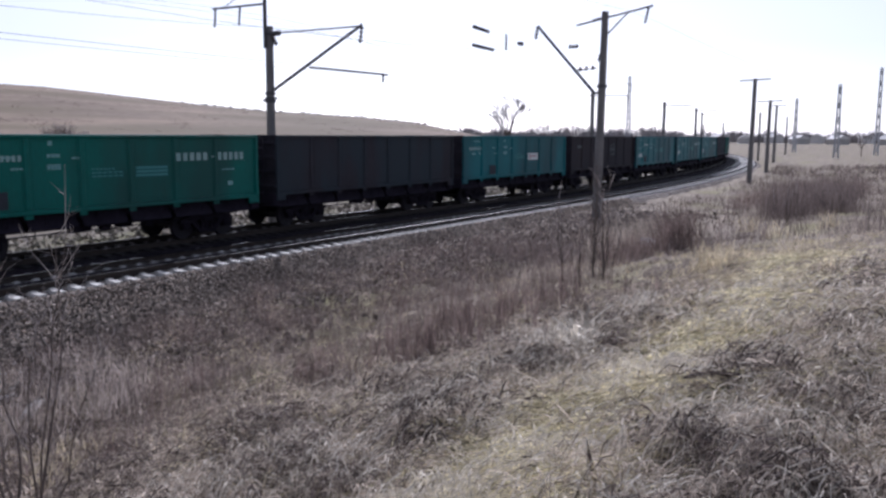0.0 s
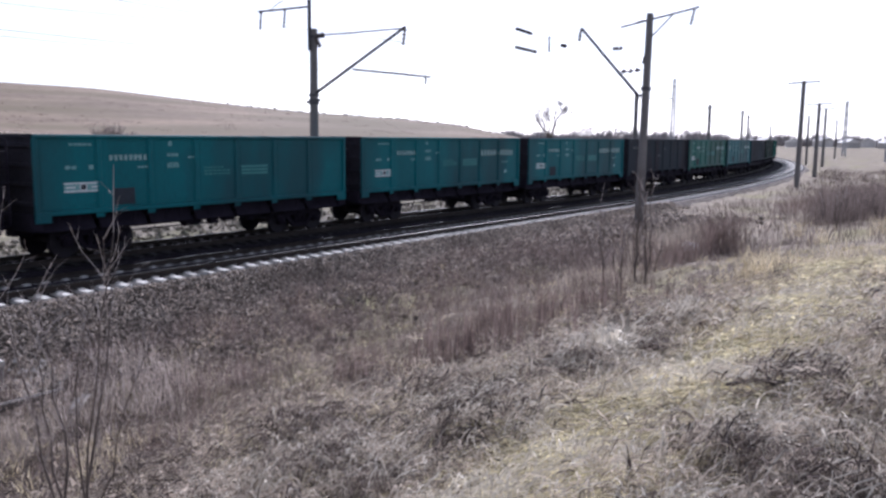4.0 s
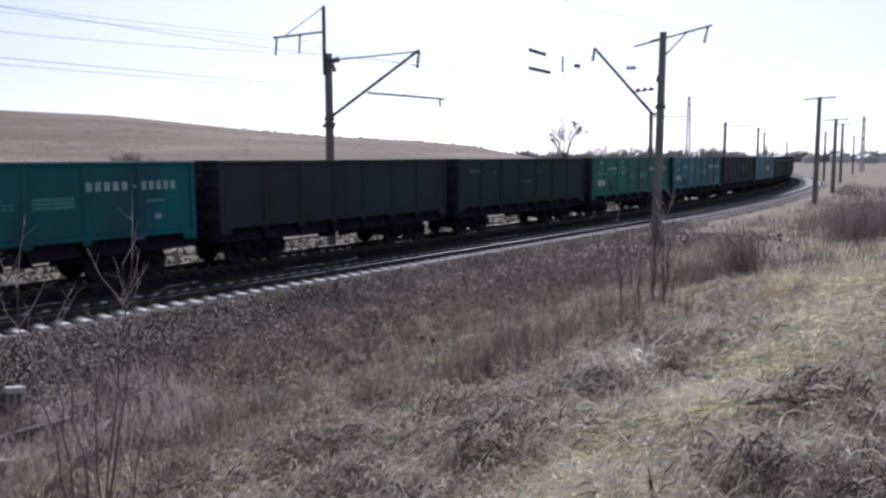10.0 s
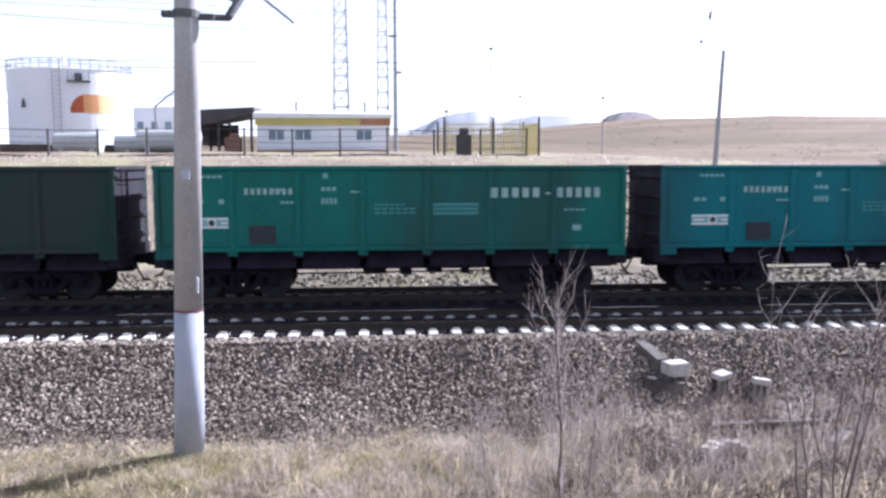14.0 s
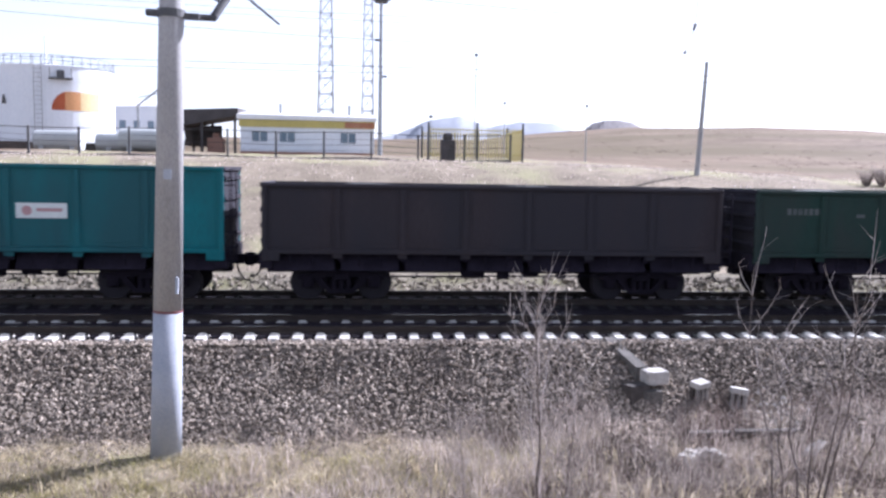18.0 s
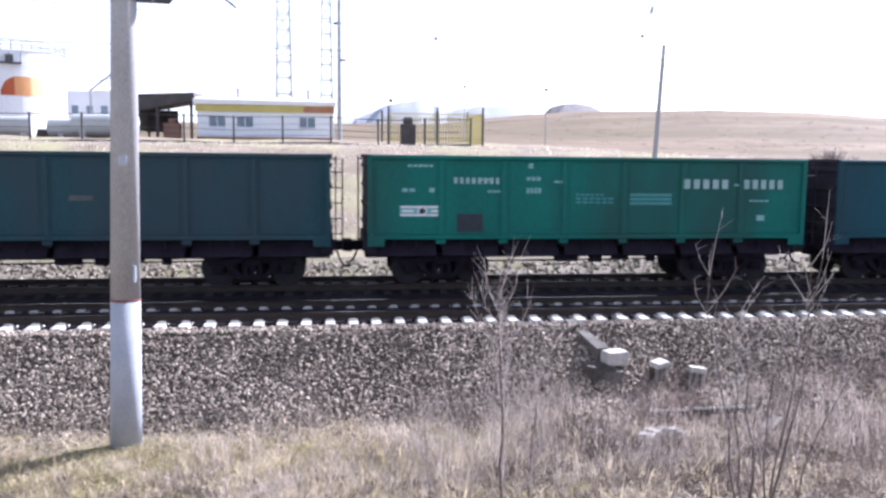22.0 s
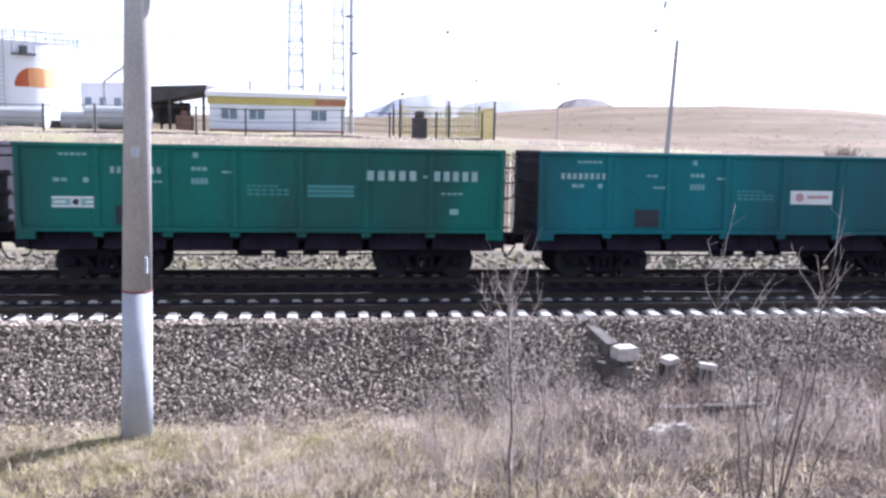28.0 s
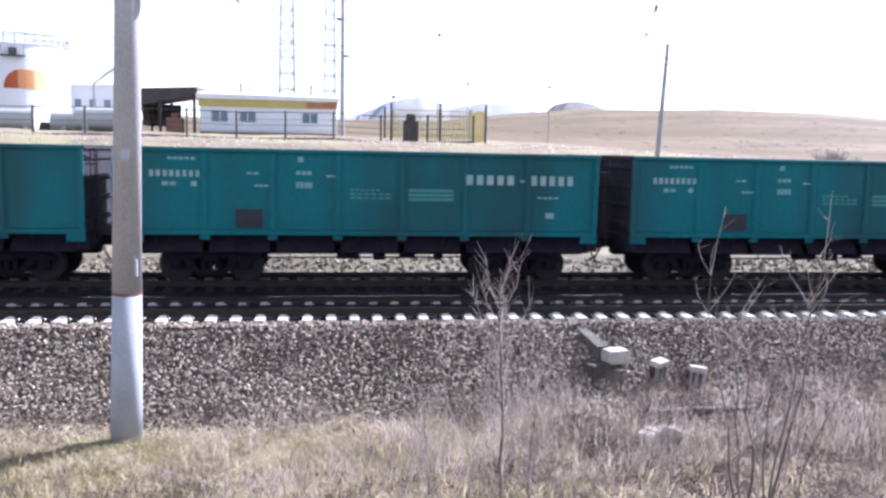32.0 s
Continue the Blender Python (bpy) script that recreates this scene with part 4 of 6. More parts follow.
def bracket_near(root, z, reach, sgn):
    """Swinging bracket: level tie with insulator and a sloping strut; reach along y, sgn towards the tracks."""
    bm = bmesh.new()
    tube(bm, (0, sgn * 0.1, z - 2.6), (0, sgn * reach, z + 0.05), 0.075, 0.065, 8)
    part("strut", bm, M["dark_metal"], root)
    bm = bmesh.new()
    tube(bm, (0, sgn * 0.7, z - 0.02), (0, sgn * reach, z), 0.035, 0.035, 6)
    part("tie_rod", bm, M["dark_metal"], root)
    bm = bmesh.new()
    insulator(bm, (0, sgn * 0.2, z - 0.05), (0, sgn * 0.7, z - 0.02), 0.13, 4)
    part("insulator", bm, M["insulator"], root)
    bm = bmesh.new()
    insulator(bm, (0, sgn * 0.15, z - 0.1), (0, sgn * 0.42, z - 0.55), 0.12, 4)
    part("insulator", bm, M["insulator"], root)
    bm = bmesh.new()
    insulator(bm, (0, sgn * reach, z), (0, sgn * (reach - 0.1), z - 0.7), 0.11, 4)
    part("insulator", bm, M["insulator"], root)
    bm = bmesh.new()
    tube(bm, (0, sgn * reach * 0.45, z - 1.6), (0, sgn * (reach + 1.35), z - 2.05), 0.045, 0.04, 6)
    tube(bm, (0, sgn * (reach + 1.1), z - 2.0), (0, sgn * (reach + 1.1), z - 2.35), 0.045, 0.045, 6)
    part("steady_arm", bm, M["dark_metal"], root)
    bm = bmesh.new()
    tube(bm, (0, 0, z - 2.75), (0, 0, z - 2.62), 0.24, 0.24, 16)
    tube(bm, (0, 0, z - 0.12), (0, 0, z), 0.22, 0.22, 16)
    part("clamp", bm, M["dark_metal"], root)


# pole beyond the far track, with a rod on top
P1X, P1Y = 28.3, 27.5
p1 = pole_root("catenary_pole", P1X, P1Y, gz(P1X, P1Y), 8.35 - gz(P1X, P1Y), 0.23, 0.17, "grey concrete overhead line pole with bracket and top rod", (0.3, 0))
_h = 8.35 - gz(P1X, P1Y)
bracket_near(p1, _h - 0.3, 5.3, -1)
bm = bmesh.new()
box(bm, -0.26, 0, _h + 0.55, 0.12, 0.12, 3.1)
part("top_rod", bm, M["dark_metal"], p1, "upright steel extension rod")
bm = bmesh.new()
tube(bm, (-0.26, 0, _h + 0.95), (-0.3, 3.3, _h + 0.95), 0.05, 0.05, 6)
tube(bm, (-0.26, 0, _h + 2.05), (-0.3, 2.6, _h + 0.95), 0.025, 0.025, 6)
for y in (1.5, 3.1):
    insulator(bm, (-0.3, y, _h + 0.92), (-0.3, y + 0.1, _h + 0.1), 0.08, 5)
part("cross_arm", bm, M["dark_metal"], p1)
bm = bmesh.new()
tube(bm, (0, 0.45, _h - 3.3), (0, -0.4, _h - 3.2), 0.05, 0.05, 8)
tube(bm, (0, 0, _h - 3.4), (0, 0, _h - 3.15), 0.25, 0.25, 14)
part("clamp", bm, M["dark_metal"], p1)

# next poles on that side
for px, py, hh in ((67.8, 28.2, 7.3), (94.9, 30.7, 7.4), (128.0, 36.5, 7.8), (160.0, 44.5, 8.0)):
    z0 = gz(px, py)
    p = pole_root("catenary_pole", px, py, z0, hh - z0, 0.2, 0.16, "grey concrete overhead line pole beyond the far track")
    bm = bmesh.new()
    tube(bm, (0, 0.3, hh - z0 - 0.35), (0, -3.2, hh - z0 - 0.45), 0.04, 0.04, 6)
    part("cross_arm", bm, M["dark_metal"], p)

# poles on the near side of the line
def near_pole(px, py, ztop, lean, arm=3.4, plain=False):
    z0 = gz(px, py) - 0.05
    h = ztop - z0
    p = pole_root("catenary_pole", px, py, z0, h, 0.235, 0.165, "grey concrete overhead line pole beside the near track", lean)
    if plain:
        bm = bmesh.new()
        tube(bm, (0, -1.3, h - 0.05), (0, 1.3, h - 0.15), 0.06, 0.06, 6)
        part("cross_arm", bm, M["dark_metal"], p)
        return p, h
    bm = bmesh.new()
    tube(bm, (0, 0.15, h - 3.95), (0, 0.42, h - 3.95), 0.07, 0.07, 8)
    tube(bm, (0, 0.38, h - 3.98), (0, arm + 0.27, h - 0.47), 0.08, 0.07, 8)
    part("strut", bm, M["dark_metal"], p)
    for a, b, r, k in (((0, arm + 0.27, h - 0.47), (0, arm + 0.37, h - 1.12), 0.13, 4), ((0, arm * 0.55, h - 1.6), (0, arm * 0.4, h - 1.6), 0.13, 3),
                       ((0, arm * 0.4, h - 2.75), (0, arm * 0.1, h - 2.7), 0.13, 3), ((0, 0.25, h - 2.4), (0, 0.18, h - 2.05), 0.14, 3),
                       ((0, -2.2, h + 0.05), (0, -2.05, h - 0.7), 0.09, 5), ((0, 0.2, h - 0.3), (0, 0.7, h - 0.4), 0.1, 4)):
        bm = bmesh.new()
        insulator(bm, a, b, r, k)
        part("insulator", bm, M["insulator"], p)
    bm = bmesh.new()
    tube(bm, (0, -2.4, h + 0.12), (0, 1.5, h - 0.55), 0.06, 0.06, 6)
    tube(bm, (0, -1.2, h - 0.1), (0, -0.1, h - 1.15), 0.04, 0.04, 6)
    part("top_arm", bm, M["dark_metal"], p)
    bm = bmesh.new()
    tube(bm, (0, 0, h - 3.72), (0, 0, h - 3.55), 0.25, 0.25, 16)
    part("clamp", bm, M["dark_metal"], p)
    return p, h


near_pole(39.6, 16.1, 9.6, (0, 2.2))
near_pole(77.8, 17.2, 8.6, (0, 2.0), 3.0, True)
near_pole(100.0, 20.3, 7.6, (0, 1.8), 3.0, True)
near_pole(138.0, 27.0, 8.4, (0, 1.5), 3.0, True)

# the pole in front of the wagons, painted white at the foot
NPX, NPY = -3.68, 15.85
z0 = gz(NPX, NPY) - 0.05
root = tagged(empty("catenary_pole", pose(NPX, NPY, z0, 0, 1.4, 0)), "round grey concrete pole with whitewashed foot and red ring", "pole", "overhead line poles")
bm = bmesh.new()
tube(bm, (0, 0, -0.3), (0, 0, 2.85), 0.288, 0.264, 28)
part("whitewashed_foot", bm, M["whitewash"], root, "whitewashed lower shaft", True)
bm = bmesh.new()
tube(bm, (0, 0, 2.85), (0, 0, 11.9), 0.263, 0.19, 28)
part("shaft", bm, M["concrete"], root, "", True)
bm = bmesh.new()
tube(bm, (0, 0, 2.83), (0, 0, 2.875), 0.268, 0.268, 28)
part("red_ring", bm, M["red_band"], root)
bm = bmesh.new()
zc = 8.32
tube(bm, (0, 0, zc - 0.09), (0, 0, zc + 0.05), 0.25, 0.25, 20)
box(bm, -0.3, 0, zc - 0.02, 0.3, 0.1, 0.12, bevel=0.02)
box(bm, 0.34, 0, zc - 0.05, 0.34, 0.1, 0.12, bevel=0.02)
tube(bm, (0.3, 0, zc - 0.05), (0.75, 0.2, zc - 0.02), 0.06, 0.06, 8)
tube(bm, (0.72, 0.2, zc), (0.92, 0.5, zc + 0.45), 0.075, 0.075, 10)
part("clamp", bm, M["dark_metal"], root, "dark bolted steel clamp")
bm = bmesh.new()
tube(bm, (0.85, 0.4, zc + 0.35), (1.3, 3.4, zc + 2.6), 0.05, 0.04, 8)
tube(bm, (0.2, 0.2, zc + 0.62), (0.85, 0.5, zc + 0.3), 0.03, 0.03, 8)
part("strut", bm, M["dark_metal"], root)
bm = bmesh.new()
insulator(bm, (0.85, 0.55, zc + 0.76), (1.1, 0.72, zc + 0.6), 0.08, 4)
insulator(bm, (0.25, 0.25, zc + 0.72), (0.45, 0.3, zc + 0.55), 0.09, 3)
part("insulator", bm, M["insulator"], root)
bm = bmesh.new()
tube(bm, (1.08, 0.7, zc + 0.61), (1.8, 1.35, zc + 0.12), 0.028, 0.024, 6)
part("steady_arm", bm, M["dark_metal"], root)
bm = bmesh.new()
box(bm, 0.02, -0.257, 5.4, 0.14, 0.012, 0.18)
part("number_plate", bm, M["whitewash"], root, "small pale pole plate")
bm = bmesh.new()
box(bm, 0.2, -0.19, 3.35, 0.05, 0.06, 0.3)
part("cable_box", bm, M["whitewash"], root, "small pale cable box")

# pole that leans behind the train
z0 = gz(20.9, 50.8)
root = tagged(empty("power_pole", pose(20.9, 50.8, z0, 0, 2.6, 0)), "slim pale concrete power pole leaning in the field", "pole")
bm = bmesh.new()
tube(bm, (0, 0, -0.3), (0, 0, 10.5 - z0), 0.17, 0.11, 12)
part("shaft", bm, M["concrete"], root)


def wire(name, pts, r=0.0065, label="thin overhead wire above the tracks"):
    bm = bmesh.new()
    chain(bm, pts, r, 5)
    tagged(link_bm(name, bm, M["wire"]), label, "wire", "overhead wires")


def along(d, z, s0, s1, sag=0.0, span=43.0, off=-3.5):
    pts = []
    for s in np.arange(s0, s1, 4.0):
        x, y, _ = track_point(s, d)
        u = ((s - off) % span) / span
        pts.append((x, y, z - sag * 4 * u * (1 - u)))
    return pts


wire("contact_wire", along(0.1, 5.95, -110, 160))
wire("contact_wire", along(FAR_D, 6.25, -110, 160))
wire("messenger_wire", along(0.0, 7.9, -110, 160, 0.9))
wire("messenger_wire", along(FAR_D, 8.0, -110, 160, 0.9, 43, 28.3))
wire("feeder_wire", along(9.6, 9.1, -110, 160, 0.5, 43, 28.3), 0.006)
wire("feeder_wire", along(8.4, 9.1, -110, 160, 0.5, 43, 28.3), 0.006)
wire("feeder_wire", along(-6.2, 9.3, -110, 160, 0.5), 0.006)


# insulators strung in the wires over the near track
for k, (a, b, n, r) in enumerate((((33.05, 19.56, 8.35), (34.45, 19.52, 8.25), 9, 0.085), ((33.5, 19.84, 7.6), (35.4, 19.8, 7.53), 11, 0.085), ((35.85, 19.39, 8.3), (35.85, 19.39, 7.55), 6, 0.08), ((37.05, 19.36, 7.97), (37.55, 19.35, 7.97), 3, 0.1))):
    bm = bmesh.new()
    insulator(bm, a, b, r, n)
    tagged(link_bm("wire_insulator", bm, M["insulator"]), "dark ribbed insulator strung in the overhead wire", "insulator", "wire insulators")


# jumper with insulators that hangs over the far track
root = tagged(empty("wire_jumper", pose(9.5, AXIS_Y + FAR_D, 7.1)), "dark jumper wire with insulators hanging over the far track", "wire", "overhead wires")
bm = bmesh.new()
chain(bm, [(0.0, 0, 0.0), (0.12, 0, 0.3), (0.27, 0, 0.75), (0.31, 0, 1.2), (0.33, 0, 1.8), (0.42, 0, 2.1)], 0.012, 5)
part("jumper", bm, M["wire"], root)
for a, b, n in (((0.0, 0, -0.05), (0.0, 0, 0.05), 2), ((0.24, 0, 0.66), (0.29, 0, 0.86), 3), ((0.33, 0, 1.72), (0.35, 0, 1.9), 3)):
    bm = bmesh.new()
    insulator(bm, a, b, 0.075, n)
    part("insulator", bm, M["insulator"], root)


# ---------------------------------------------------------------- oil depot beyond the line
def lattice(name, x, y, height, base, top, label):
    z0 = gz(x, y)
    root = tagged(empty(name, pose(x, y, z0)), label, "lattice mast", "lattice masts")
    corners = ((-1, -1), (1, -1), (1, 1), (-1, 1))

    def half(z):
        return (base + (top - base) * z / height) / 2

    for cx, cy in corners:
        bm = bmesh.new()
        tube(bm, (cx * half(0), cy * half(0), -0.2), (cx * half(height), cy * half(height), height), 0.15, 0.11, 5)
        part("leg", bm, M["mast"], root)
    n = max(5, int(height / 2.2))
    bm = bmesh.new()
    for i in range(n):
        za, zb = height * i / n, height * (i + 1) / n
        for (ax, ay), (bx, by) in zip(corners, corners[1:] + corners[:1]):
            tube(bm, (ax * half(za), ay * half(za), za), (bx * half(zb), by * half(zb), zb), 0.065, 0.065, 4, False)
            tube(bm, (ax * half(zb), ay * half(zb), zb), (bx * half(zb), by * half(zb), zb), 0.065, 0.065, 4, False)
    part("bracing", bm, M["mast"], root)["kind"] = "stuff"
    return root


def polar(az, dist):
    return dist * math.sin(radians(az)), dist * math.cos(radians(az))


for az, dist, h, b in ((-2.5, 125, 34, 2.4), (0.3, 135, 26, 2.0)):
    px, py = polar(az, dist)
    lattice("lattice_mast", px, py, h, b, 1.2, "pale grey steel lattice mast in the oil depot")


def tank(az, dist, dia, h, marked):
    px, py = polar(az, dist)
    z0 = gz(px, py)
    root = tagged(empty("storage_tank", pose(px, py, z0 - 0.3, 0, 0, -az)), "white cylindrical oil storage tank with rails round its roof", "storage tank", "storage tanks")
    r = dia / 2
    bm = bmesh.new()
    tube(bm, (0, 0, 0), (0, 0, h), r, r, 64)
    part("shell", bm, M["tank"], root)
    for i in range(5):
        bm = bmesh.new()
        tube(bm, (0, 0, h * (i + 1) / 6 - 0.04), (0, 0, h * (i + 1) / 6), r + 0.015, r + 0.015, 64)
        part("seam", bm, M["tank"], root)
    bm = bmesh.new()
    tube(bm, (0, 0, h), (0, 0, h + 0.7), r + 0.1, 0.6, 64)
    tube(bm, (0, 0, h + 0.7), (0, 0, h + 1.0), 0.4, 0.4, 12)
    part("roof", bm, M["tank"], root)
    bm = bmesh.new()
    for i in range(40):
        a, b = i / 40 * 2 * math.pi, (i + 1) / 40 * 2 * math.pi
        p, q = (r * math.cos(a), r * math.sin(a)), (r * math.cos(b), r * math.sin(b))
        tube(bm, (*p, h), (*p, h + 1.0), 0.05, 0.05, 5)
        for z in (h + 0.5, h + 1.0):
            tube(bm, (*p, z), (*q, z), 0.045, 0.045, 5)
    part("handrail", bm, M["grey_metal"], root)
    bm = bmesh.new()
    for o in (-0.35, 0.35):
        tube(bm, (-r * 0.22 + o, -r * 1.02 - 0.1, 0), (-r * 0.22 + o, -r * 1.02 - 0.1, h + 0.9), 0.04, 0.04, 5)
    for z in np.arange(0.4, h, 0.45):
        tube(bm, (-r * 0.22 - 0.35, -r * 1.02 - 0.1, z), (-r * 0.22 + 0.35, -r * 1.02 - 0.1, z), 0.025, 0.025, 5)
    part("ladder", bm, M["grey_metal"], root)
    bm = bmesh.new()
    box(bm, r * 0.12, -r - 0.25, h - 1.3, 2.2, 0.9, 0.12)
    for o in (-1.0, 0, 1.0):
        tube(bm, (r * 0.12 + o, -r - 0.65, h - 1.3), (r * 0.12 + o, -r - 0.65, h - 0.3), 0.03, 0.03, 5)
    box(bm, r * 0.12, -r - 0.1, h - 0.85, 0.7, 0.5, 0.7)
    part("landing", bm, M["dark_metal"], root)
    bm = bmesh.new()
    tube(bm, (-r * 0.1, 0, h + 0.6), (-r * 0.1, 0, h + 3.6), 0.16, 0.1, 8)
    part("vent_pipe", bm, M["tank"], root)
    if marked:
        # half-disc emblem wrapped on the shell, orange passing into cream
        # the paler strips carry the sunlit side's overexposure in their colour
        for i in range(40):
            bm = bmesh.new()
            u0, u1 = -0.02 + i * 0.0203, -0.02 + (i + 1) * 0.0203
            hh = 1.9 * math.sqrt(1 - (max(0.0, 12.5 - i) / 13.2) ** 2)
            pts = []
            for z in (h * 0.5, h * 0.5 + hh):
                for rr, u in ((r + 0.004, u0), (r + 0.004, u1), (r + 0.03, u1), (r + 0.03, u0)):
                    pts.append((rr * math.sin(u), -rr * math.cos(u), z))
            hexa(bm, pts)
            part("emblem_strip", bm, M["orange" if i < 10 else "pale_orange" if i < 22 else "cream"], root)
        bm = bmesh.new()
        hexa(bm, [(-r * 0.75, -r * 0.67, h * 0.56), (-r * 0.69, -r * 0.73, h * 0.56), (-r * 0.70, -r * 0.74, h * 0.56), (-r * 0.76, -r * 0.68, h * 0.56),
                  (-r * 0.73, -r * 0.69, h * 0.66), (-r * 0.715, -r * 0.71, h * 0.66), (-r * 0.725, -r * 0.72, h * 0.66), (-r * 0.74, -r * 0.70, h * 0.66)])
        part("warning_sign", bm, M["dark_metal"], root)
    return root


tank(-19.4, 100, 12.4, 8.9, True)


def cabin():
    x0, x1, y = -10.6, 0.9, 74.5
    z0 = min(gz(x0, y), gz(x1, y)) - 0.1
    w, dp, h = x1 - x0, 5.0, 3.15
    root = tagged(empty("depot_building", pose((x0 + x1) / 2, y + dp / 2, z0)), "long white one-storey depot building with a yellow fascia", "building")
    bm = bmesh.new()
    wins = [(-4.1, 1.35), (-1.75, 1.35), (3.55, 1.35)]
    zs, zt = 1.25, 2.15
    edges = [-w / 2]
    for c, ww in wins:
        edges += [c - ww / 2, c + ww / 2]
    edges.append(w / 2)
    for i in range(0, len(edges), 2):
        a, b = edges[i], edges[i + 1]
        box(bm, (a + b) / 2, -dp / 2, h / 2, b - a, 0.2, h)
    for c, ww in wins:
        box(bm, c, -dp / 2, zs / 2, ww, 0.2, zs)
        box(bm, c, -dp / 2, (zt + h) / 2, ww, 0.2, h - zt)
    box(bm, 0, dp / 2, h / 2, w, 0.2, h)
    for sx in (-1, 1):
        box(bm, sx * (w / 2 - 0.1), 0, h / 2, 0.2, dp - 0.2, h)
    part("wall", bm, M["panel"], root)
    bm = bmesh.new()
    box(bm, 0, -dp / 2 - 0.16, h - 0.32, w + 0.3, 0.12, 0.62, bevel=0.02)
    part("fascia", bm, M["yellow"], root, "yellow fascia board")
    bm = bmesh.new()
    box(bm, w / 2 - 1.2, -dp / 2 - 0.235, h - 0.35, 2.6, 0.03, 0.5)
    part("sign", bm, M["dull_sign"], root, "reddish sign panel")
    bm = bmesh.new()
    hexa(bm, [(-w / 2 - 0.3, -dp / 2 - 0.4, h), (w / 2 + 0.3, -dp / 2 - 0.4, h), (w / 2 + 0.3, dp / 2 + 0.4, h), (-w / 2 - 0.3, dp / 2 + 0.4, h),
              (-w / 2 - 0.3, -dp / 2 - 0.4, h + 0.45), (w / 2 + 0.3, -dp / 2 - 0.4, h + 0.35), (w / 2 + 0.3, dp / 2 + 0.4, h + 0.9), (-w / 2 - 0.3, dp / 2 + 0.4, h + 1.0)])
    part("roof", bm, M["roof"], root)
    for c, ww in wins:
        bm = bmesh.new()
        for o in (-ww / 2, 0, ww / 2):
            box(bm, c + o, -dp / 2 - 0.05, (zs + zt) / 2, 0.07, 0.1, zt - zs)
        for z in (zs, zt):
            box(bm, c, -dp / 2 - 0.05, z, ww, 0.1, 0.07)
        win = part("window", bm, M["panel"], root)
        bm = bmesh.new()
        box(bm, c, -dp / 2 + 0.02, (zs + zt) / 2, ww, 0.02, zt - zs)
        part("pane", bm, M["glass"], win)
    for x in (-2.6, 3.6):
        bm = bmesh.new()
        tube(bm, (x, 0.5, h + 0.3), (x, 0.5, h + 1.5), 0.12, 0.12, 8)
        tube(bm, (x, 0.5, h + 1.5), (x, 0.5, h + 1.65), 0.2, 0.05, 8)
        part("flue", bm, M["grey_metal"], root)
    bm = bmesh.new()
    box(bm, 0, -dp / 2 - 0.06, 0.2, w + 0.1, 0.12, 0.4)
    part("plinth", bm, M["brick"], root)


cabin()


def canopy():
    x0, x1, y = -16.0, -10.9, 78.0
    z0 = gz(-14, y)
    root = tagged(empty("loading_canopy", pose((x0 + x1) / 2, y, z0)), "dark steel loading canopy on posts", "canopy")
    w = x1 - x0
    bm = bmesh.new()
    hexa(bm, [(-w / 2, -3, 2.3), (w / 2, -3, 3.35), (w / 2, 3, 3.4), (-w / 2, 3, 2.5), (-w / 2, -3, 3.75), (w / 2, -3, 4.0), (w / 2, 3, 4.2), (-w / 2, 3, 4.1)])
    part("roof", bm, M["shed"], root)
    for x in (-w / 2 + 0.2, -0.6, w / 2 - 0.3):
        for yy in (-2.7, 2.7):
            bm = bmesh.new()
            box(bm, x, yy, 1.6, 0.22, 0.22, 3.2)
            part("post", bm, M["shed"], root)
    bm = bmesh.new()
    box(bm, -1.1, 2.8, 1.7, w - 2.4, 0.1, 2.0)
    box(bm, -w / 2 + 0.1, 0, 1.7, 0.1, 5.6, 2.0)
    part("back_wall", bm, M["shed"], root)
    bm = bmesh.new()
    box(bm, w / 2 - 2.2, -1.0, 0.7, 1.4, 1.2, 1.4, bevel=0.05)
    box(bm, w / 2 - 2.2, -1.0, 1.6, 0.6, 0.5, 0.5, bevel=0.05)
    part("pump", bm, M["brick"], root)


canopy()


def plant_block(az, dist, w, dp, h, mat, label, rows=1):
    px, py = polar(az, dist)
    z0 = gz(px, py) - 0.2
    root = tagged(empty("depot_shed", pose(px, py, z0)), label, "building")
    bm = bmesh.new()
    box(bm, 0, 0, h / 2, w, dp, h)
    part("wall", bm, M[mat], root)
    bm = bmesh.new()
    hexa(bm, [(-w / 2 - .2, -dp / 2 - .2, h), (w / 2 + .2, -dp / 2 - .2, h), (w / 2 + .2, dp / 2 + .2, h), (-w / 2 - .2, dp / 2 + .2, h),
              (-w / 2 - .2, -0.1, h + 0.9), (w / 2 + .2, -0.1, h + 0.9), (w / 2 + .2, 0.1, h + 0.9), (-w / 2 - .2, 0.1, h + 0.9)])
    part("roof", bm, M["roof"], root)
    for k in range(rows * 3):
        bm = bmesh.new()
        box(bm, -w / 2 + w * (k % 3 + 0.7) / 3.4, -dp / 2 - 0.03, h * (0.62 - 0.3 * (k // 3)), w * 0.13, 0.06, h * 0.18)
        part("window", bm, M["glass"], root)
    return root


plant_block(-14.2, 118, 6.0, 6, 6.2, "panel", "pale plant building behind the tanks")
plant_block(-25.4, 122, 11.0, 6, 7.0, "grey_wall", "grey plant building with two rows of windows", 2)
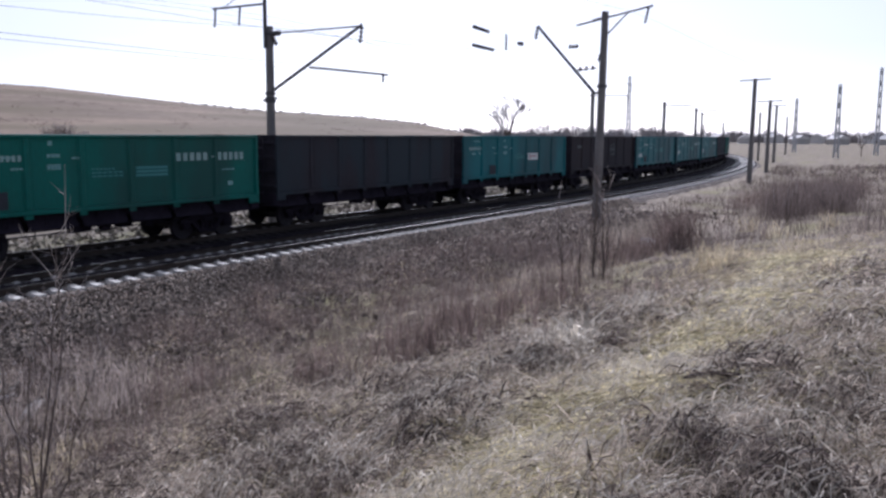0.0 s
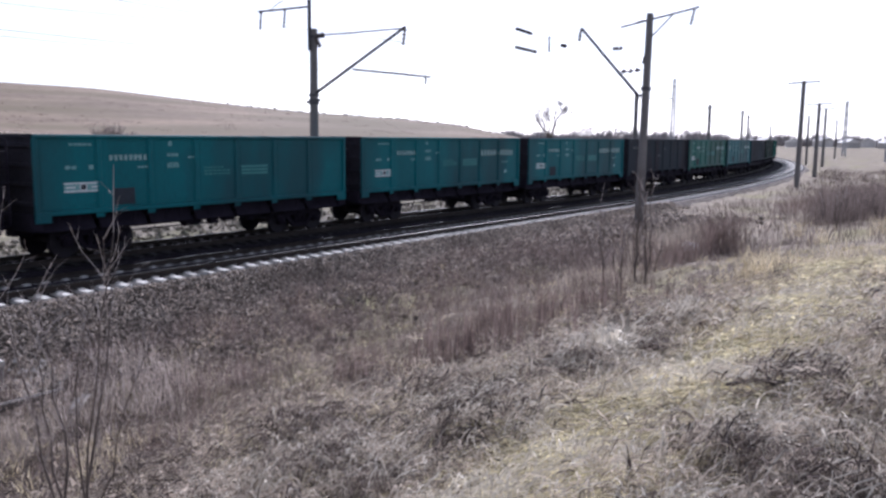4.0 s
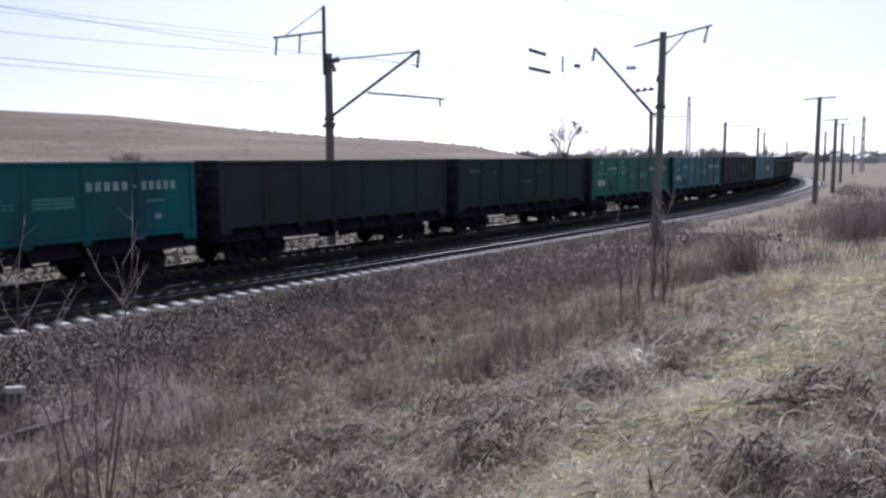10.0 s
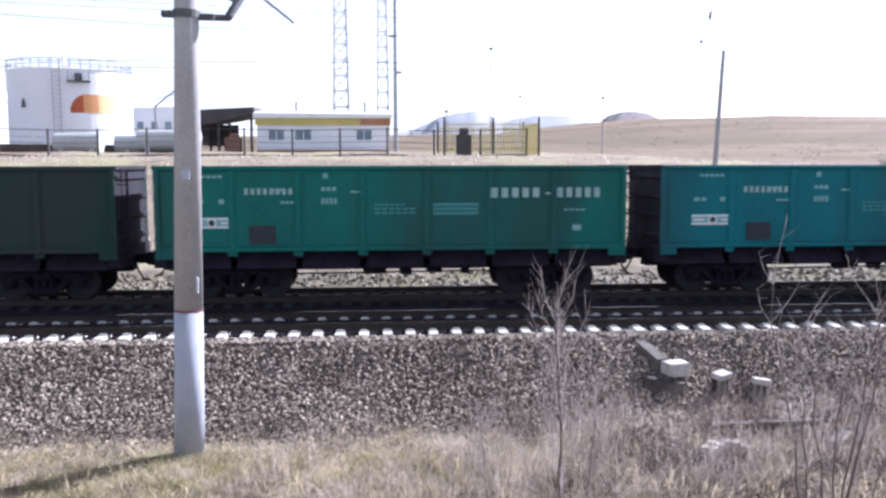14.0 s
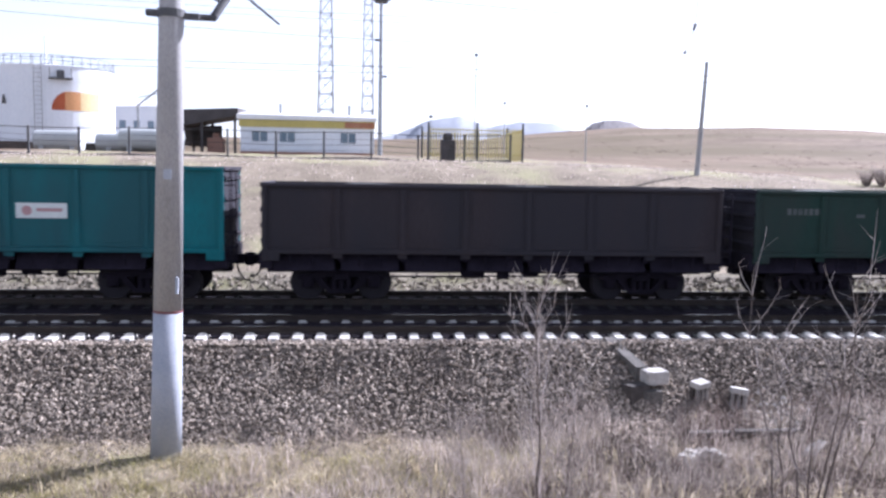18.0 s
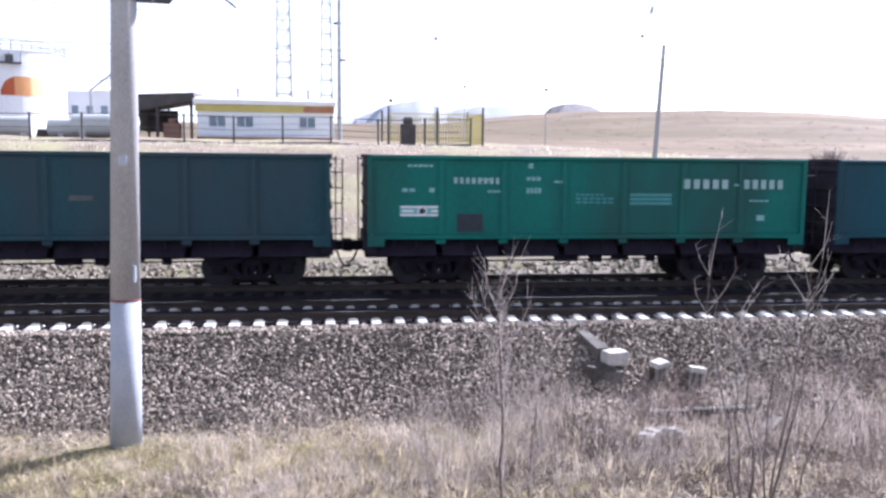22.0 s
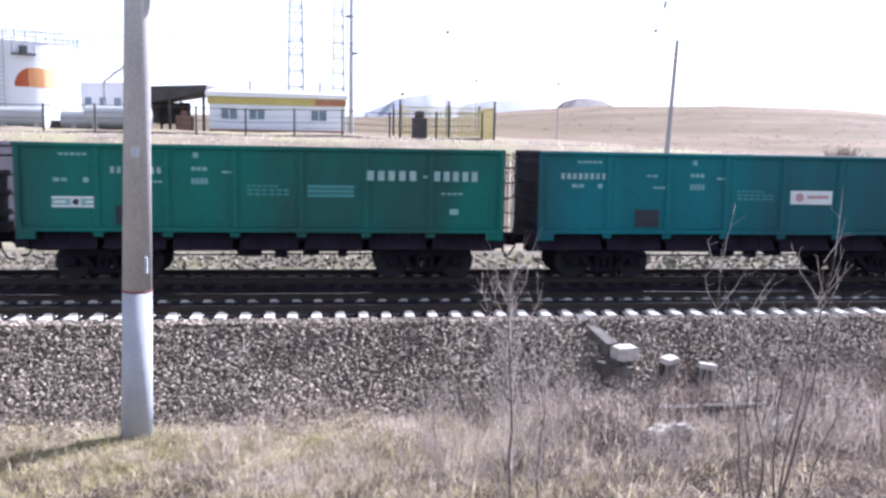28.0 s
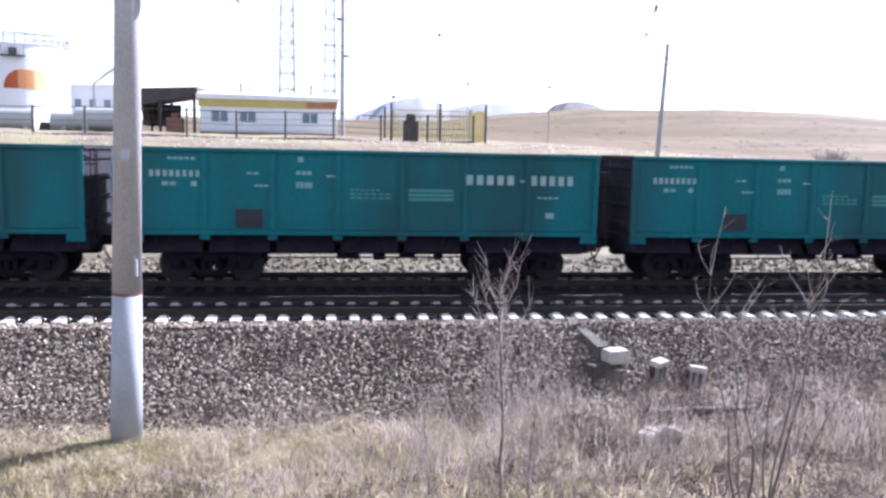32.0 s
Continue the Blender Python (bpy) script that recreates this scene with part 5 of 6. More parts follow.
# low bund wall round the tanks
bm = bmesh.new()
for k in range(16):
    az = -27 + k * 0.8
    (ax, ay), (bx, by) = polar(az, 88), polar(az + 0.8, 88)
    za, zb = gz(ax, ay), gz(bx, by)
    hexa(bm, [(ax, ay, za - 0.3), (bx, by, zb - 0.3), (bx, by + 0.4, zb - 0.3), (ax, ay + 0.4, za - 0.3), (ax, ay, za + 0.95), (bx, by, zb + 0.95), (bx, by + 0.4, zb + 0.95), (ax, ay + 0.4, za + 0.95)])
tagged(link_bm("bund_wall", bm, M["old_wood"]), "low dark bund wall round the oil tanks", "wall")
# conveyor arm on the plant building
px, py = polar(-13.4, 112)
root = tagged(empty("derrick", pose(px, py, gz(px, py))), "thin slanting steel loading boom", "derrick")
bm = bmesh.new()
tube(bm, (-2.2, 0, 0), (-2.2, 0, 6.2), 0.12, 0.12, 8)
part("mast", bm, M["grey_metal"], root)
bm = bmesh.new()
tube(bm, (-2.2, 0, 6.0), (1.0, 0, 8.6), 0.13, 0.1, 8)
tube(bm, (-2.2, 0, 7.0), (0.6, 0, 7.6), 0.05, 0.05, 6)
part("boom", bm, M["grey_metal"], root)
# low pale pipes and vessels in the yard
for x, y, ln in ((-22, 84, 7), (-17.5, 72, 5), (-27, 78, 4)):
    bm = bmesh.new()
    z0 = gz(x, y)
    tube(bm, (x - ln / 2, y, z0 + 1.0), (x + ln / 2, y, z0 + 1.0), 0.9, 0.9, 20)
    for o in (-ln / 3, ln / 3):
        box(bm, x + o, y, z0 + 0.1, 0.4, 1.6, 0.9)
    tagged(link_bm("yard_vessel", bm, M["grey_wall"]), "pale grey horizontal steel vessel on saddles in the yard", "tank", "yard vessels")

# floodlight mast
px, py = polar(1.15, 88)
z0 = gz(px, py)
root = tagged(empty("floodlight_mast", pose(px, py, z0)), "tall grey tubular mast with a ring of floodlights", "light mast")
bm = bmesh.new()
tube(bm, (0, 0, -0.2), (0, 0, 16.3), 0.26, 0.16, 12)
part("shaft", bm, M["grey_metal"], root)
bm = bmesh.new()
tube(bm, (0, 0, 16.0), (0, 0, 16.2), 0.7, 0.75, 16)
part("platform", bm, M["dark_metal"], root)
for k in range(6):
    a = k / 6 * 2 * math.pi
    bm = bmesh.new()
    box(bm, 0.8 * math.cos(a), 0.8 * math.sin(a), 16.5, 0.42, 0.42, 0.5, bevel=0.05)
    part("floodlight", bm, M["dark_metal"], root)
bm = bmesh.new()
box(bm, -0.2, 0, 12.2, 0.8, 0.12, 0.25)
box(bm, 0.4, -0.1, 8.5, 0.5, 0.2, 0.2)
part("bracket", bm, M["dark_metal"], root)


def lamp_post(az, dist, h):
    px, py = polar(az, dist)
    root = tagged(empty("street_lamp", pose(px, py, gz(px, py))), "thin pale street lamp post", "street lamp", "street lamps")
    bm = bmesh.new()
    tube(bm, (0, 0, -0.2), (0, 0, h), 0.09, 0.05, 8)
    part("post", bm, M["grey_metal"], root)
    bm = bmesh.new()
    box(bm, 0, 0, h + 0.1, 0.45, 0.3, 0.3, bevel=0.05)
    part("lamp_head", bm, M["dark_metal"], root)


for az, dist, h in ((7.6, 110, 13.5), (15.1, 120, 8.2), (9.6, 140, 9.0), (4.6, 100, 5.0)):
    lamp_post(az, dist, h)


def depot_fence():
    root = tagged(empty("depot_fence"), "dark steel mesh fence along the depot bank", "fence")
    y = 61.0
    xs = np.arange(-47.0, 12.5, 3.4)
    pts = [(float(x), y, gz(x, y)) for x in xs]
    bm = bmesh.new()
    box(bm, 0, 0, 0.95, 0.13, 0.13, 2.3)
    first = part("post", bm, M["dark_metal"], root)
    for i, p in enumerate(pts):
        m = pose(*p, 0, 0, 0)
        if i == 0:
            first.matrix_basis = m
        else:
            again(first, m)
    for zz, r in ((0.16, 0.07), (2.0, 0.03), (1.5, 0.012), (1.1, 0.02), (0.7, 0.012)):
        bm = bmesh.new()
        chain(bm, [(p[0], p[1], p[2] + zz) for p in pts], r, 5)
        part("rail", bm, M["dark_metal"], root)
    for a, b in zip(pts, pts[1:]):
        bm = bmesh.new()
        box(bm, (a[0] + b[0]) / 2, y + 0.1, (a[2] + b[2]) / 2 - 0.1, 3.38, 0.25, 0.5)
        part("footing", bm, M["block"], root)


depot_fence()


def yellow_cage():
    root = tagged(empty("yellow_fence"), "yellow steel palisade round a gas point", "fence")
    z0 = gz(8.5, 65)
    spans = [((4.9, 63.0), (8.6, 63.0)), ((8.6, 63.0), (12.1, 63.0)), ((12.1, 63.0), (12.1, 70.0)), ((4.9, 70.0), (12.1, 70.0))]
    bm = bmesh.new()
    box(bm, 0, 0, 1.35, 0.06, 0.03, 2.4)
    first = part("slat", bm, M["fence_yellow"], root)
    started = False
    for (ax, ay), (bx, by) in spans:
        n = int(math.hypot(bx - ax, by - ay) / 0.22)
        for i in range(n):
            m = pose(ax + (bx - ax) * (i + 0.5) / n, ay + (by - ay) * (i + 0.5) / n, z0 - 0.1, 0, 0, 90 if ax == bx else 0)
            if not started:
                first.matrix_basis, started = m, True
            else:
                again(first, m)
        bm = bmesh.new()
        for z in (0.5, 2.3):
            tube(bm, (ax, ay, z0 + z), (bx, by, z0 + z), 0.035, 0.035, 5)
        part("rail", bm, M["yellow"], root)
    for x, y in ((4.9, 63), (8.6, 63), (12.1, 63), (12.1, 70), (4.9, 70)):
        bm = bmesh.new()
        box(bm, x, y, z0 + 1.35, 0.14, 0.14, 3.0)
        part("post", bm, M["dark_metal"], root)
    bm = bmesh.new()
    box(bm, 6.3, 62.2, z0 + 0.75, 1.1, 0.7, 1.5, bevel=0.06)
    box(bm, 6.3, 62.2, z0 + 1.7, 0.7, 0.6, 0.6, bevel=0.1)
    tagged(link_bm("gas_cabinet", bm, M["shed"]), "rusty brown steel gas cabinet by the yellow fence", "cabinet")


yellow_cage()


# ---------------------------------------------------------------- distance
def ridge(name, az0, az1, dist, els, mat, label):
    n = 60
    verts, faces = [], []
    for i in range(n + 1):
        az = az0 + (az1 - az0) * i / n
        e = float(np.interp(i / n, np.linspace(0, 1, len(els)), els)) + 0.0012 * (az1 - az0) * math.sin(i * 1.7)
        px, py = polar(az, dist)
        qx, qy = polar(az, dist + 500)
        top = EYE_Z + dist * math.tan(radians(e))
        verts += [(px * 0.93, py * 0.93, -5), (px, py, top), (qx, qy, top * 0.6), (qx, qy, -5)]
    for i in range(n):
        for j in range(3):
            a = 4 * i + j
            faces.append((a, a + 4, a + 5, a + 1))
    tagged(raw(name, verts, faces, mat, True), label, "hills", kind="structure")


ridge("backdrop_hills", -4, 17, 3000, [1.6, 1.8, 2.0, 2.4, 3.35, 3.7, 3.0, 3.35, 3.3, 2.6, 2.0], M["mountain"], "hills on the horizon with haze painted into their blue")
ridge("backdrop_knoll", 14.6, 19.0, 700, [2.5, 3.3, 3.5, 3.52, 3.35, 2.9], M["leafless"], "dark wooded knoll behind the field")


# ---------------------------------------------------------------- vegetation
def mesh_np(name, verts, quads, tris, mat):
    me = bpy.data.meshes.new(name)
    nq, nt = len(quads), len(tris)
    me.vertices.add(len(verts))
    me.vertices.foreach_set("co", np.asarray(verts, np.float32).ravel())
    me.loops.add(nq * 4 + nt * 3)
    me.loops.foreach_set("vertex_index", np.concatenate([np.asarray(quads, np.int32).ravel(), np.asarray(tris, np.int32).ravel()]))
    me.polygons.add(nq + nt)
    me.polygons.foreach_set("loop_start", np.concatenate([np.arange(nq) * 4, nq * 4 + np.arange(nt) * 3]).astype(np.int32))
    me.update(calc_edges=True)
    me.validate()
    me.materials.append(mat)
    return new(name, me)


def blades(name, x, y, h, w, lean, mat, seed, label, droop=0.0):
    """One bent blade for each place: a quad below and a tip."""
    rng = np.random.default_rng(seed)
    n = len(x)
    s, d = track_coords(x, y)
    z = np.maximum(ground_z(x, y), np.where((d < -1.7) & (d > -6), -0.48 - (-1.8 - d) / 1.32, -9.0)) - 0.02
    a, b = rng.random(n) * 2 * math.pi, rng.random(n) * 2 * math.pi
    out = lean * (0.4 + 0.9 * rng.random(n)) * h
    ux, uy = np.cos(a) * w / 2, np.sin(a) * w / 2
    ox, oy = np.cos(b) * out, np.sin(b) * out
    zz = np.zeros(n)
    p = np.stack([np.stack([x - ux, y - uy, z], 1), np.stack([x + ux, y + uy, z], 1),
                  np.stack([x + ux * 0.8 + ox * 0.35, y + uy * 0.8 + oy * 0.35, z + h * 0.6], 1), np.stack([x - ux * 0.8 + ox * 0.35, y - uy * 0.8 + oy * 0.35, z + h * 0.6], 1),
                  np.stack([x + ox, y + oy, z + h * (1 - droop * rng.random(n))], 1)], 1).reshape(-1, 3)
    k = np.arange(n)[:, None] * 5
    ob = mesh_np(name, p, k + np.array([0, 1, 2, 3]), k + np.array([3, 2, 4]), mat)
    tagged(ob, label, "grass", kind="stuff")


def scatter(rng, n, x0, x1, y0, y1, keep, power=1.0):
    x = x0 + (x1 - x0) * rng.random(n) ** power
    y = y0 + (y1 - y0) * rng.random(n)
    k = keep(x, y, rng.random(n))
    return x[k], y[k]


def tufted(rng, x, y, spread, per):
    """Several blades round each place."""
    x, y = np.repeat(x, per), np.repeat(y, per)
    return x + rng.normal(0, spread, len(x)), y + rng.normal(0, spread, len(y))


def toe_y(x):
    s, d = track_coords(x, np.full_like(x, 16.0))
    return AXIS_Y - 1.8 - 1.32 * (-0.44 - foot_level(x))


rng = np.random.default_rng(21)


def clumpy(x, y, k, seed):
    """0 to 1 in patches."""
    return np.clip(0.5 + 0.9 * lumps(x, y, k, seed), 0, 1)


def strands(name, x, y, length, w, rise, mat, seed, label, lift=0.05):
    """Long stems that lie over one another in low arches."""
    rng = np.random.default_rng(seed)
    n = len(x)
    a = rng.random(n) * 2 * math.pi
    bend = rng.normal(0, 0.55, n)
    tilt = rng.uniform(0.2, 1.4, n)
    top = rng.random(n) ** 1.5 * rise
    base = rng.random(n) * lift
    cx, cy = x.copy(), y.copy()
    rows = []
    for k in range(4):
        t = k / 3
        ang = a + bend * t
        wk = w * (0.5, 1.0, 0.8, 0.15)[k] / 2
        px, py = -np.sin(ang) * np.cos(tilt) * wk, np.cos(ang) * np.cos(tilt) * wk
        pz = np.sin(tilt) * wk
        z = ground_z(cx, cy) + base + top * (0.1, 0.8, 1.0, 0.45)[k]
        rows.append(np.stack([cx - px, cy - py, z - pz], 1))
        rows.append(np.stack([cx + px, cy + py, z + pz], 1))
        cx, cy = cx + np.cos(ang) * length / 3, cy + np.sin(ang) * length / 3
    p = np.stack(rows, 1).reshape(-1, 3)
    k = np.arange(n)[:, None] * 8
    q = np.concatenate([k + np.array([0, 1, 3, 2]), k + np.array([2, 3, 5, 4]), k + np.array([4, 5, 7, 6])])
    tagged(mesh_np(name, p, q, np.zeros((0, 3), np.int32), mat), label, "grass", kind="stuff")


def fan(rng, n, r0, r1, a0, a1):
    """Places round the lookout, closer together near it."""
    r = r0 * (r1 / r0) ** rng.random(n)
    a = np.radians(rng.uniform(a0, a1, n))
    return r * np.sin(a), r * np.cos(a)


def bushy(x, y):
    """Where the tussocks are, 0 to 1."""
    return np.clip(0.5 + tussock(x, y), 0, 1)


# flattened straw on the trodden strip
x, y = fan(rng, 84000, 3.1, 20, 38, 93)
k = rng.random(len(x)) < 1.15 * trodden(x, y) + 0.10
x, y = x[k], y[k]
strands("matted_straw", x, y, rng.uniform(0.06, 0.24, len(x)), rng.uniform(0.004, 0.012, len(x)) * np.interp(np.hypot(x, y), [4, 14], [0.8, 1.9]), 0.06, M["path_straw"], 1, "pale flattened straw on the trodden path")
# grey tangle beside it on both sides
x, y = fan(rng, 92000, 3.1, 17, 20, 93)
k = (rng.random(len(x)) < (0.25 + 0.75 * bushy(x, y)) * (1 - 0.97 * trodden(x, y))) & (y < toe_y(x) - 1.0)
x, y = x[k], y[k]
strands("grey_tangle", x, y, rng.uniform(0.08, 0.32, len(x)), rng.uniform(0.004, 0.011, len(x)) * np.interp(np.hypot(x, y), [4, 14], [0.8, 2.0]), 0.15, M["grey_grass"], 2, "grey tangle of flattened dead grass on the slope", 0.10)
# bleached stems lying on top in patches
x, y = fan(rng, 34000, 3.1, 15, 35, 93)
k = rng.random(len(x)) < np.where(y < 4.6, 0.22, 0.07) + 0.8 * (lumps(x, y, 2.1, 6.0) > 0.25) * (y < 6.5)
x, y = x[k], y[k]
strands("bleached_stems", x, y, rng.uniform(0.07, 0.28, len(x)), rng.uniform(0.006, 0.014, len(x)) * np.interp(np.hypot(x, y), [4, 12], [0.6, 1.5]), 0.18, M["bleached"], 3, "bleached stems lying over the dead grass", 0.12)
# dark pockets of dead stems, the larger ones where last year's growth stood thickest
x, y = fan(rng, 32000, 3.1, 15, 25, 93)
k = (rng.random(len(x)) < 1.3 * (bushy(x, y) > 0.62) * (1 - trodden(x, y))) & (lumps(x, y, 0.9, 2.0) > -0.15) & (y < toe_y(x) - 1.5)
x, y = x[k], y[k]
strands("mouldering_tangle", x, y, rng.uniform(0.10, 0.34, len(x)), rng.uniform(0.008, 0.016, len(x)) * np.interp(np.hypot(x, y), [4, 14], [0.9, 1.8]), 0.19, M["dark_stems"], 4, "dark tangle of dead stems between grey tussocks", 0.08)
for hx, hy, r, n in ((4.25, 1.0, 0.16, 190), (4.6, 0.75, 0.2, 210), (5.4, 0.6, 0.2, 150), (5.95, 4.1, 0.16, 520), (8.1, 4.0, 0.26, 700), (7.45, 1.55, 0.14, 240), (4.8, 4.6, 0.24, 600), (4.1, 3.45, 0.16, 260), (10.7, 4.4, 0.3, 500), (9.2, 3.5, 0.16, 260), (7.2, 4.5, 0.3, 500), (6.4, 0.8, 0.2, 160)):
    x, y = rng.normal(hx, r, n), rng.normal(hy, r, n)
    strands("mouldering_clump", x, y, rng.uniform(0.10, 0.35, n), rng.uniform(0.004, 0.008, n), 0.20, M["dark_stems"], int(hx * 100), "dark clump of dead growth", 0.12)
    x, y = rng.normal(hx, r * 1.2, n // 4), rng.normal(hy, r * 1.2, n // 4)
    strands("bleached_wisps", x, y, rng.uniform(0.15, 0.5, len(x)), rng.uniform(0.003, 0.006, len(x)), 0.28, M["bleached"], int(hx * 90), "bleached wisps over a dark clump", 0.15)
# the upper slope in front of the wagons: straw, thin on the path
cx, cy = scatter(rng, 17000, -13, 24, 2.0, 17.2, lambda x, y, u: (y < toe_y(x) + 0.2) & (u < np.where((x > 3.5) & (y > 4.5), 0.05 + 0.3 * clumpy(x, y, 1.3, 6), 0.2 + 0.5 * clumpy(x, y, 1.3, 6)) + 0.4 * ((x < 3) & (y > 8))) & (np.hypot(x, y) > 5.5), 1.15)
x, y = tufted(rng, cx, cy, 0.09, 11)
blades("straw_grass", x, y, rng.uniform(0.04, 0.22, len(x)) * (0.5 + clumpy(x, y, 1.7, 3)), rng.uniform(0.005, 0.013, len(x)), 1.8, M["straw"], 1, "pale matted dry straw grass on the slope", 0.6)
# grey-brown dead grass everywhere between
cx, cy = scatter(rng, 15000, -13, 30, 2.0, 17.6, lambda x, y, u: (y < toe_y(x) + 0.5) & (u < 0.8 - 0.8 * trodden(x, y)) & (np.hypot(x, y) > 5.5), 1.1)
x, y = tufted(rng, cx, cy, 0.08, 10)
for dusky in (False, True):
    k = ((x > 3.5) & (y > 4.2)) == dusky
    p, q = x[k], y[k]
    blades("dead_weeds" if dusky else "dead_grass", p, q, rng.uniform(0.05, 0.30, len(p)) * (0.35 + 1.1 * clumpy(p, q, 1.5, 8)), rng.uniform(0.005, 0.011, len(p)), 1.5, M["dusk_grass" if dusky else "grey_grass"], 2,
           "dusky dead weeds between the path and the line" if dusky else "grey-brown dead grass tufts on the slope", 0.5)
# a bleached heap of last year's stalks beside the path
for hx, hy, n in ((9.2, 4.1, 130), (9.55, 4.2, 170), (10.3, 4.5, 90), (8.8, 4.25, 60), (11.4, 3.9, 60)):
    x, y = rng.normal(hx, 0.12, n), rng.normal(hy, 0.10, n)
    blades("bleached_stalks", x, y, rng.uniform(0.12, 0.62, n), rng.uniform(0.010, 0.026, n), 1.0, M["bleached"], int(hx * 10), "heap of bleached stalks beside the path", 0.6)
# a few broad bent leaves standing out of the heap
n = 46
x, y = rng.normal(9.45, 0.22, n), rng.normal(4.12, 0.08, n)
blades("bent_leaves", x, y, rng.uniform(0.3, 0.8, n), rng.uniform(0.030, 0.065, n), 0.7, M["bleached"], 77, "broad bent bleached leaves in the heap", 0.5)
# new green among the straw
cx, cy = scatter(rng, 5200, -12, 24, 1.2, 16.0, lambda x, y, u: (u < 0.10 + 0.45 * trodden(x, y) * (x > 8) + 0.40 * trodden(x, y) + 0.45 * (clumpy(x, y, 0.8, 9) > 0.6) + 0.5 * ((x < 3) & (y > 8.5) & (clumpy(x, y, 1.2, 4) > 0.45))) & (np.hypot(x, y) > 3.3) & (y < toe_y(x) - 0.3))
x, y = tufted(rng, cx, cy, 0.09, 9)
blades("green_grass", x, y, rng.uniform(0.03, 0.13, len(x)), rng.uniform(0.004, 0.009, len(x)), 0.9, M["green_grass"], 3, "first yellow-green grass among dry straw")
cx, cy = scatter(rng, 8500, -13, 4.0, 7.6, 15.8, lambda x, y, u: (u < 0.15 + 0.8 * (clumpy(x, y, 1.1, 4) > 0.4)) & (y < toe_y(x) - 0.1))
x, y = tufted(rng, cx, cy, 0.10, 9)
blades("spring_grass", x, y, rng.uniform(0.05, 0.20, len(x)), rng.uniform(0.006, 0.012, len(x)), 1.0, M["green_grass"], 31, "patches of yellow-green spring grass below the pole", 0.3)
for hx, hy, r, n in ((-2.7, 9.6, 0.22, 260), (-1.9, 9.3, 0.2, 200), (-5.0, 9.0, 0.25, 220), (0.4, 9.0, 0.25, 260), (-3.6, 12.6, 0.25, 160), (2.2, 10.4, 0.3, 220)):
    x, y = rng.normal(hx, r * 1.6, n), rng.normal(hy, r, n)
    strands("mouldering_clump", x, y, rng.uniform(0.10, 0.35, n), rng.uniform(0.005, 0.010, n), 0.18, M["dark_stems"], int(hx * 100) + 999, "dark clump of dead growth", 0.12)
# upright straw tufts below the pole
cx, cy = scatter(rng, 1500, -12, 7, 8.0, 14.8, lambda x, y, u: u < 0.1 + 0.8 * clumpy(x, y, 1.6, 12) ** 2)
x, y = tufted(rng, cx, cy, 0.07, 10)
blades("straw_tussocks", x, y, rng.uniform(0.12, 0.5, len(x)), rng.uniform(0.008, 0.019, len(x)), 0.5, M["straw"], 61, "upright straw tussocks below the pole", 0.2)
# rusty and dark tufts among them
cx, cy = scatter(rng, 1700, -9, 7, 8.4, 14.2, lambda x, y, u: u < clumpy(x, y, 1.3, 33) ** 2)
x, y = tufted(rng, cx, cy, 0.10, 16)
blades("rusty_tufts", x, y, rng.uniform(0.08, 0.34, len(x)), rng.uniform(0.008, 0.016, len(x)), 0.8, M["weed"], 63, "rusty brown dead tufts among the straw", 0.3)
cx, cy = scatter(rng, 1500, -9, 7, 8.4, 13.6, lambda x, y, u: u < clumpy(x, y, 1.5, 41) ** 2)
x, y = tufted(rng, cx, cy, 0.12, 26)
strands("dark_litter", x, y, rng.uniform(0.10, 0.3, len(x)), rng.uniform(0.008, 0.014, len(x)), 0.16, M["dark_stems"], 64, "dark litter between the straw tussocks", 0.10)
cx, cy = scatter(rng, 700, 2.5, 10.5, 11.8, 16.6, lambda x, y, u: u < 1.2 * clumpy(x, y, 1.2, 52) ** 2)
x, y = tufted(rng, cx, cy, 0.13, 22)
strands("dark_undergrowth", x, y, rng.uniform(0.12, 0.34, len(x)), rng.uniform(0.008, 0.015, len(x)), 0.2, M["dark_stems"], 66, "dark undergrowth below the pale brushwood", 0.12)
# pale brushwood at the foot of the ballast
BRUSH_TOP = [15.9, 16.6, 16.8, 16.95, 17.05, 16.8, 17.0]
cx, cy = scatter(rng, 2800, -2.6, 11, 11.6, 17.4, lambda x, y, u: (u < 0.06 + 0.8 * clumpy(x, y, 1.1, 15)) & ((np.abs(x - 7.4) > 1.9) | (np.abs(y - 14.9) > 0.9) | (u < 0.12)) & ((np.abs(x - 7.2) > 1.7) | (y < 15.9) | (u < 0.08)) & (y < np.interp(x, [-2.6, -1, 1, 3, 5, 8, 11], BRUSH_TOP)))
x, y = tufted(rng, cx, cy, 0.16, 8)
blades("pale_brushwood", x, y, rng.uniform(0.15, 0.75, len(x)) * (0.5 + 0.6 * clumpy(x, y, 0.9, 3)), rng.uniform(0.004, 0.009, len(x)), 0.75, M["brush"], 62, "pale tangled brushwood at the foot of the ballast", 0.2)
# thin tall stalks that veil the lower ballast
cx, cy = scatter(rng, 330, 1.5, 11, 12.4, 16.8, lambda x, y, u: (u < 0.2 + 0.8 * clumpy(x, y, 0.8, 22)) & ((np.abs(x - 7.2) > 1.7) | (y < 15.4)) & (y < np.interp(x, [0, 3, 5, 8, 11], [14.6, 16.3, 16.8, 16.8, 17.0])))
x, y = tufted(rng, cx, cy, 0.2, 8)
blades("pale_stalks", x, y, rng.uniform(0.4, 1.15, len(x)), rng.uniform(0.004, 0.007, len(x)), 0.4, M["brush"], 65, "thin pale dry stalks before the ballast", 0.1)
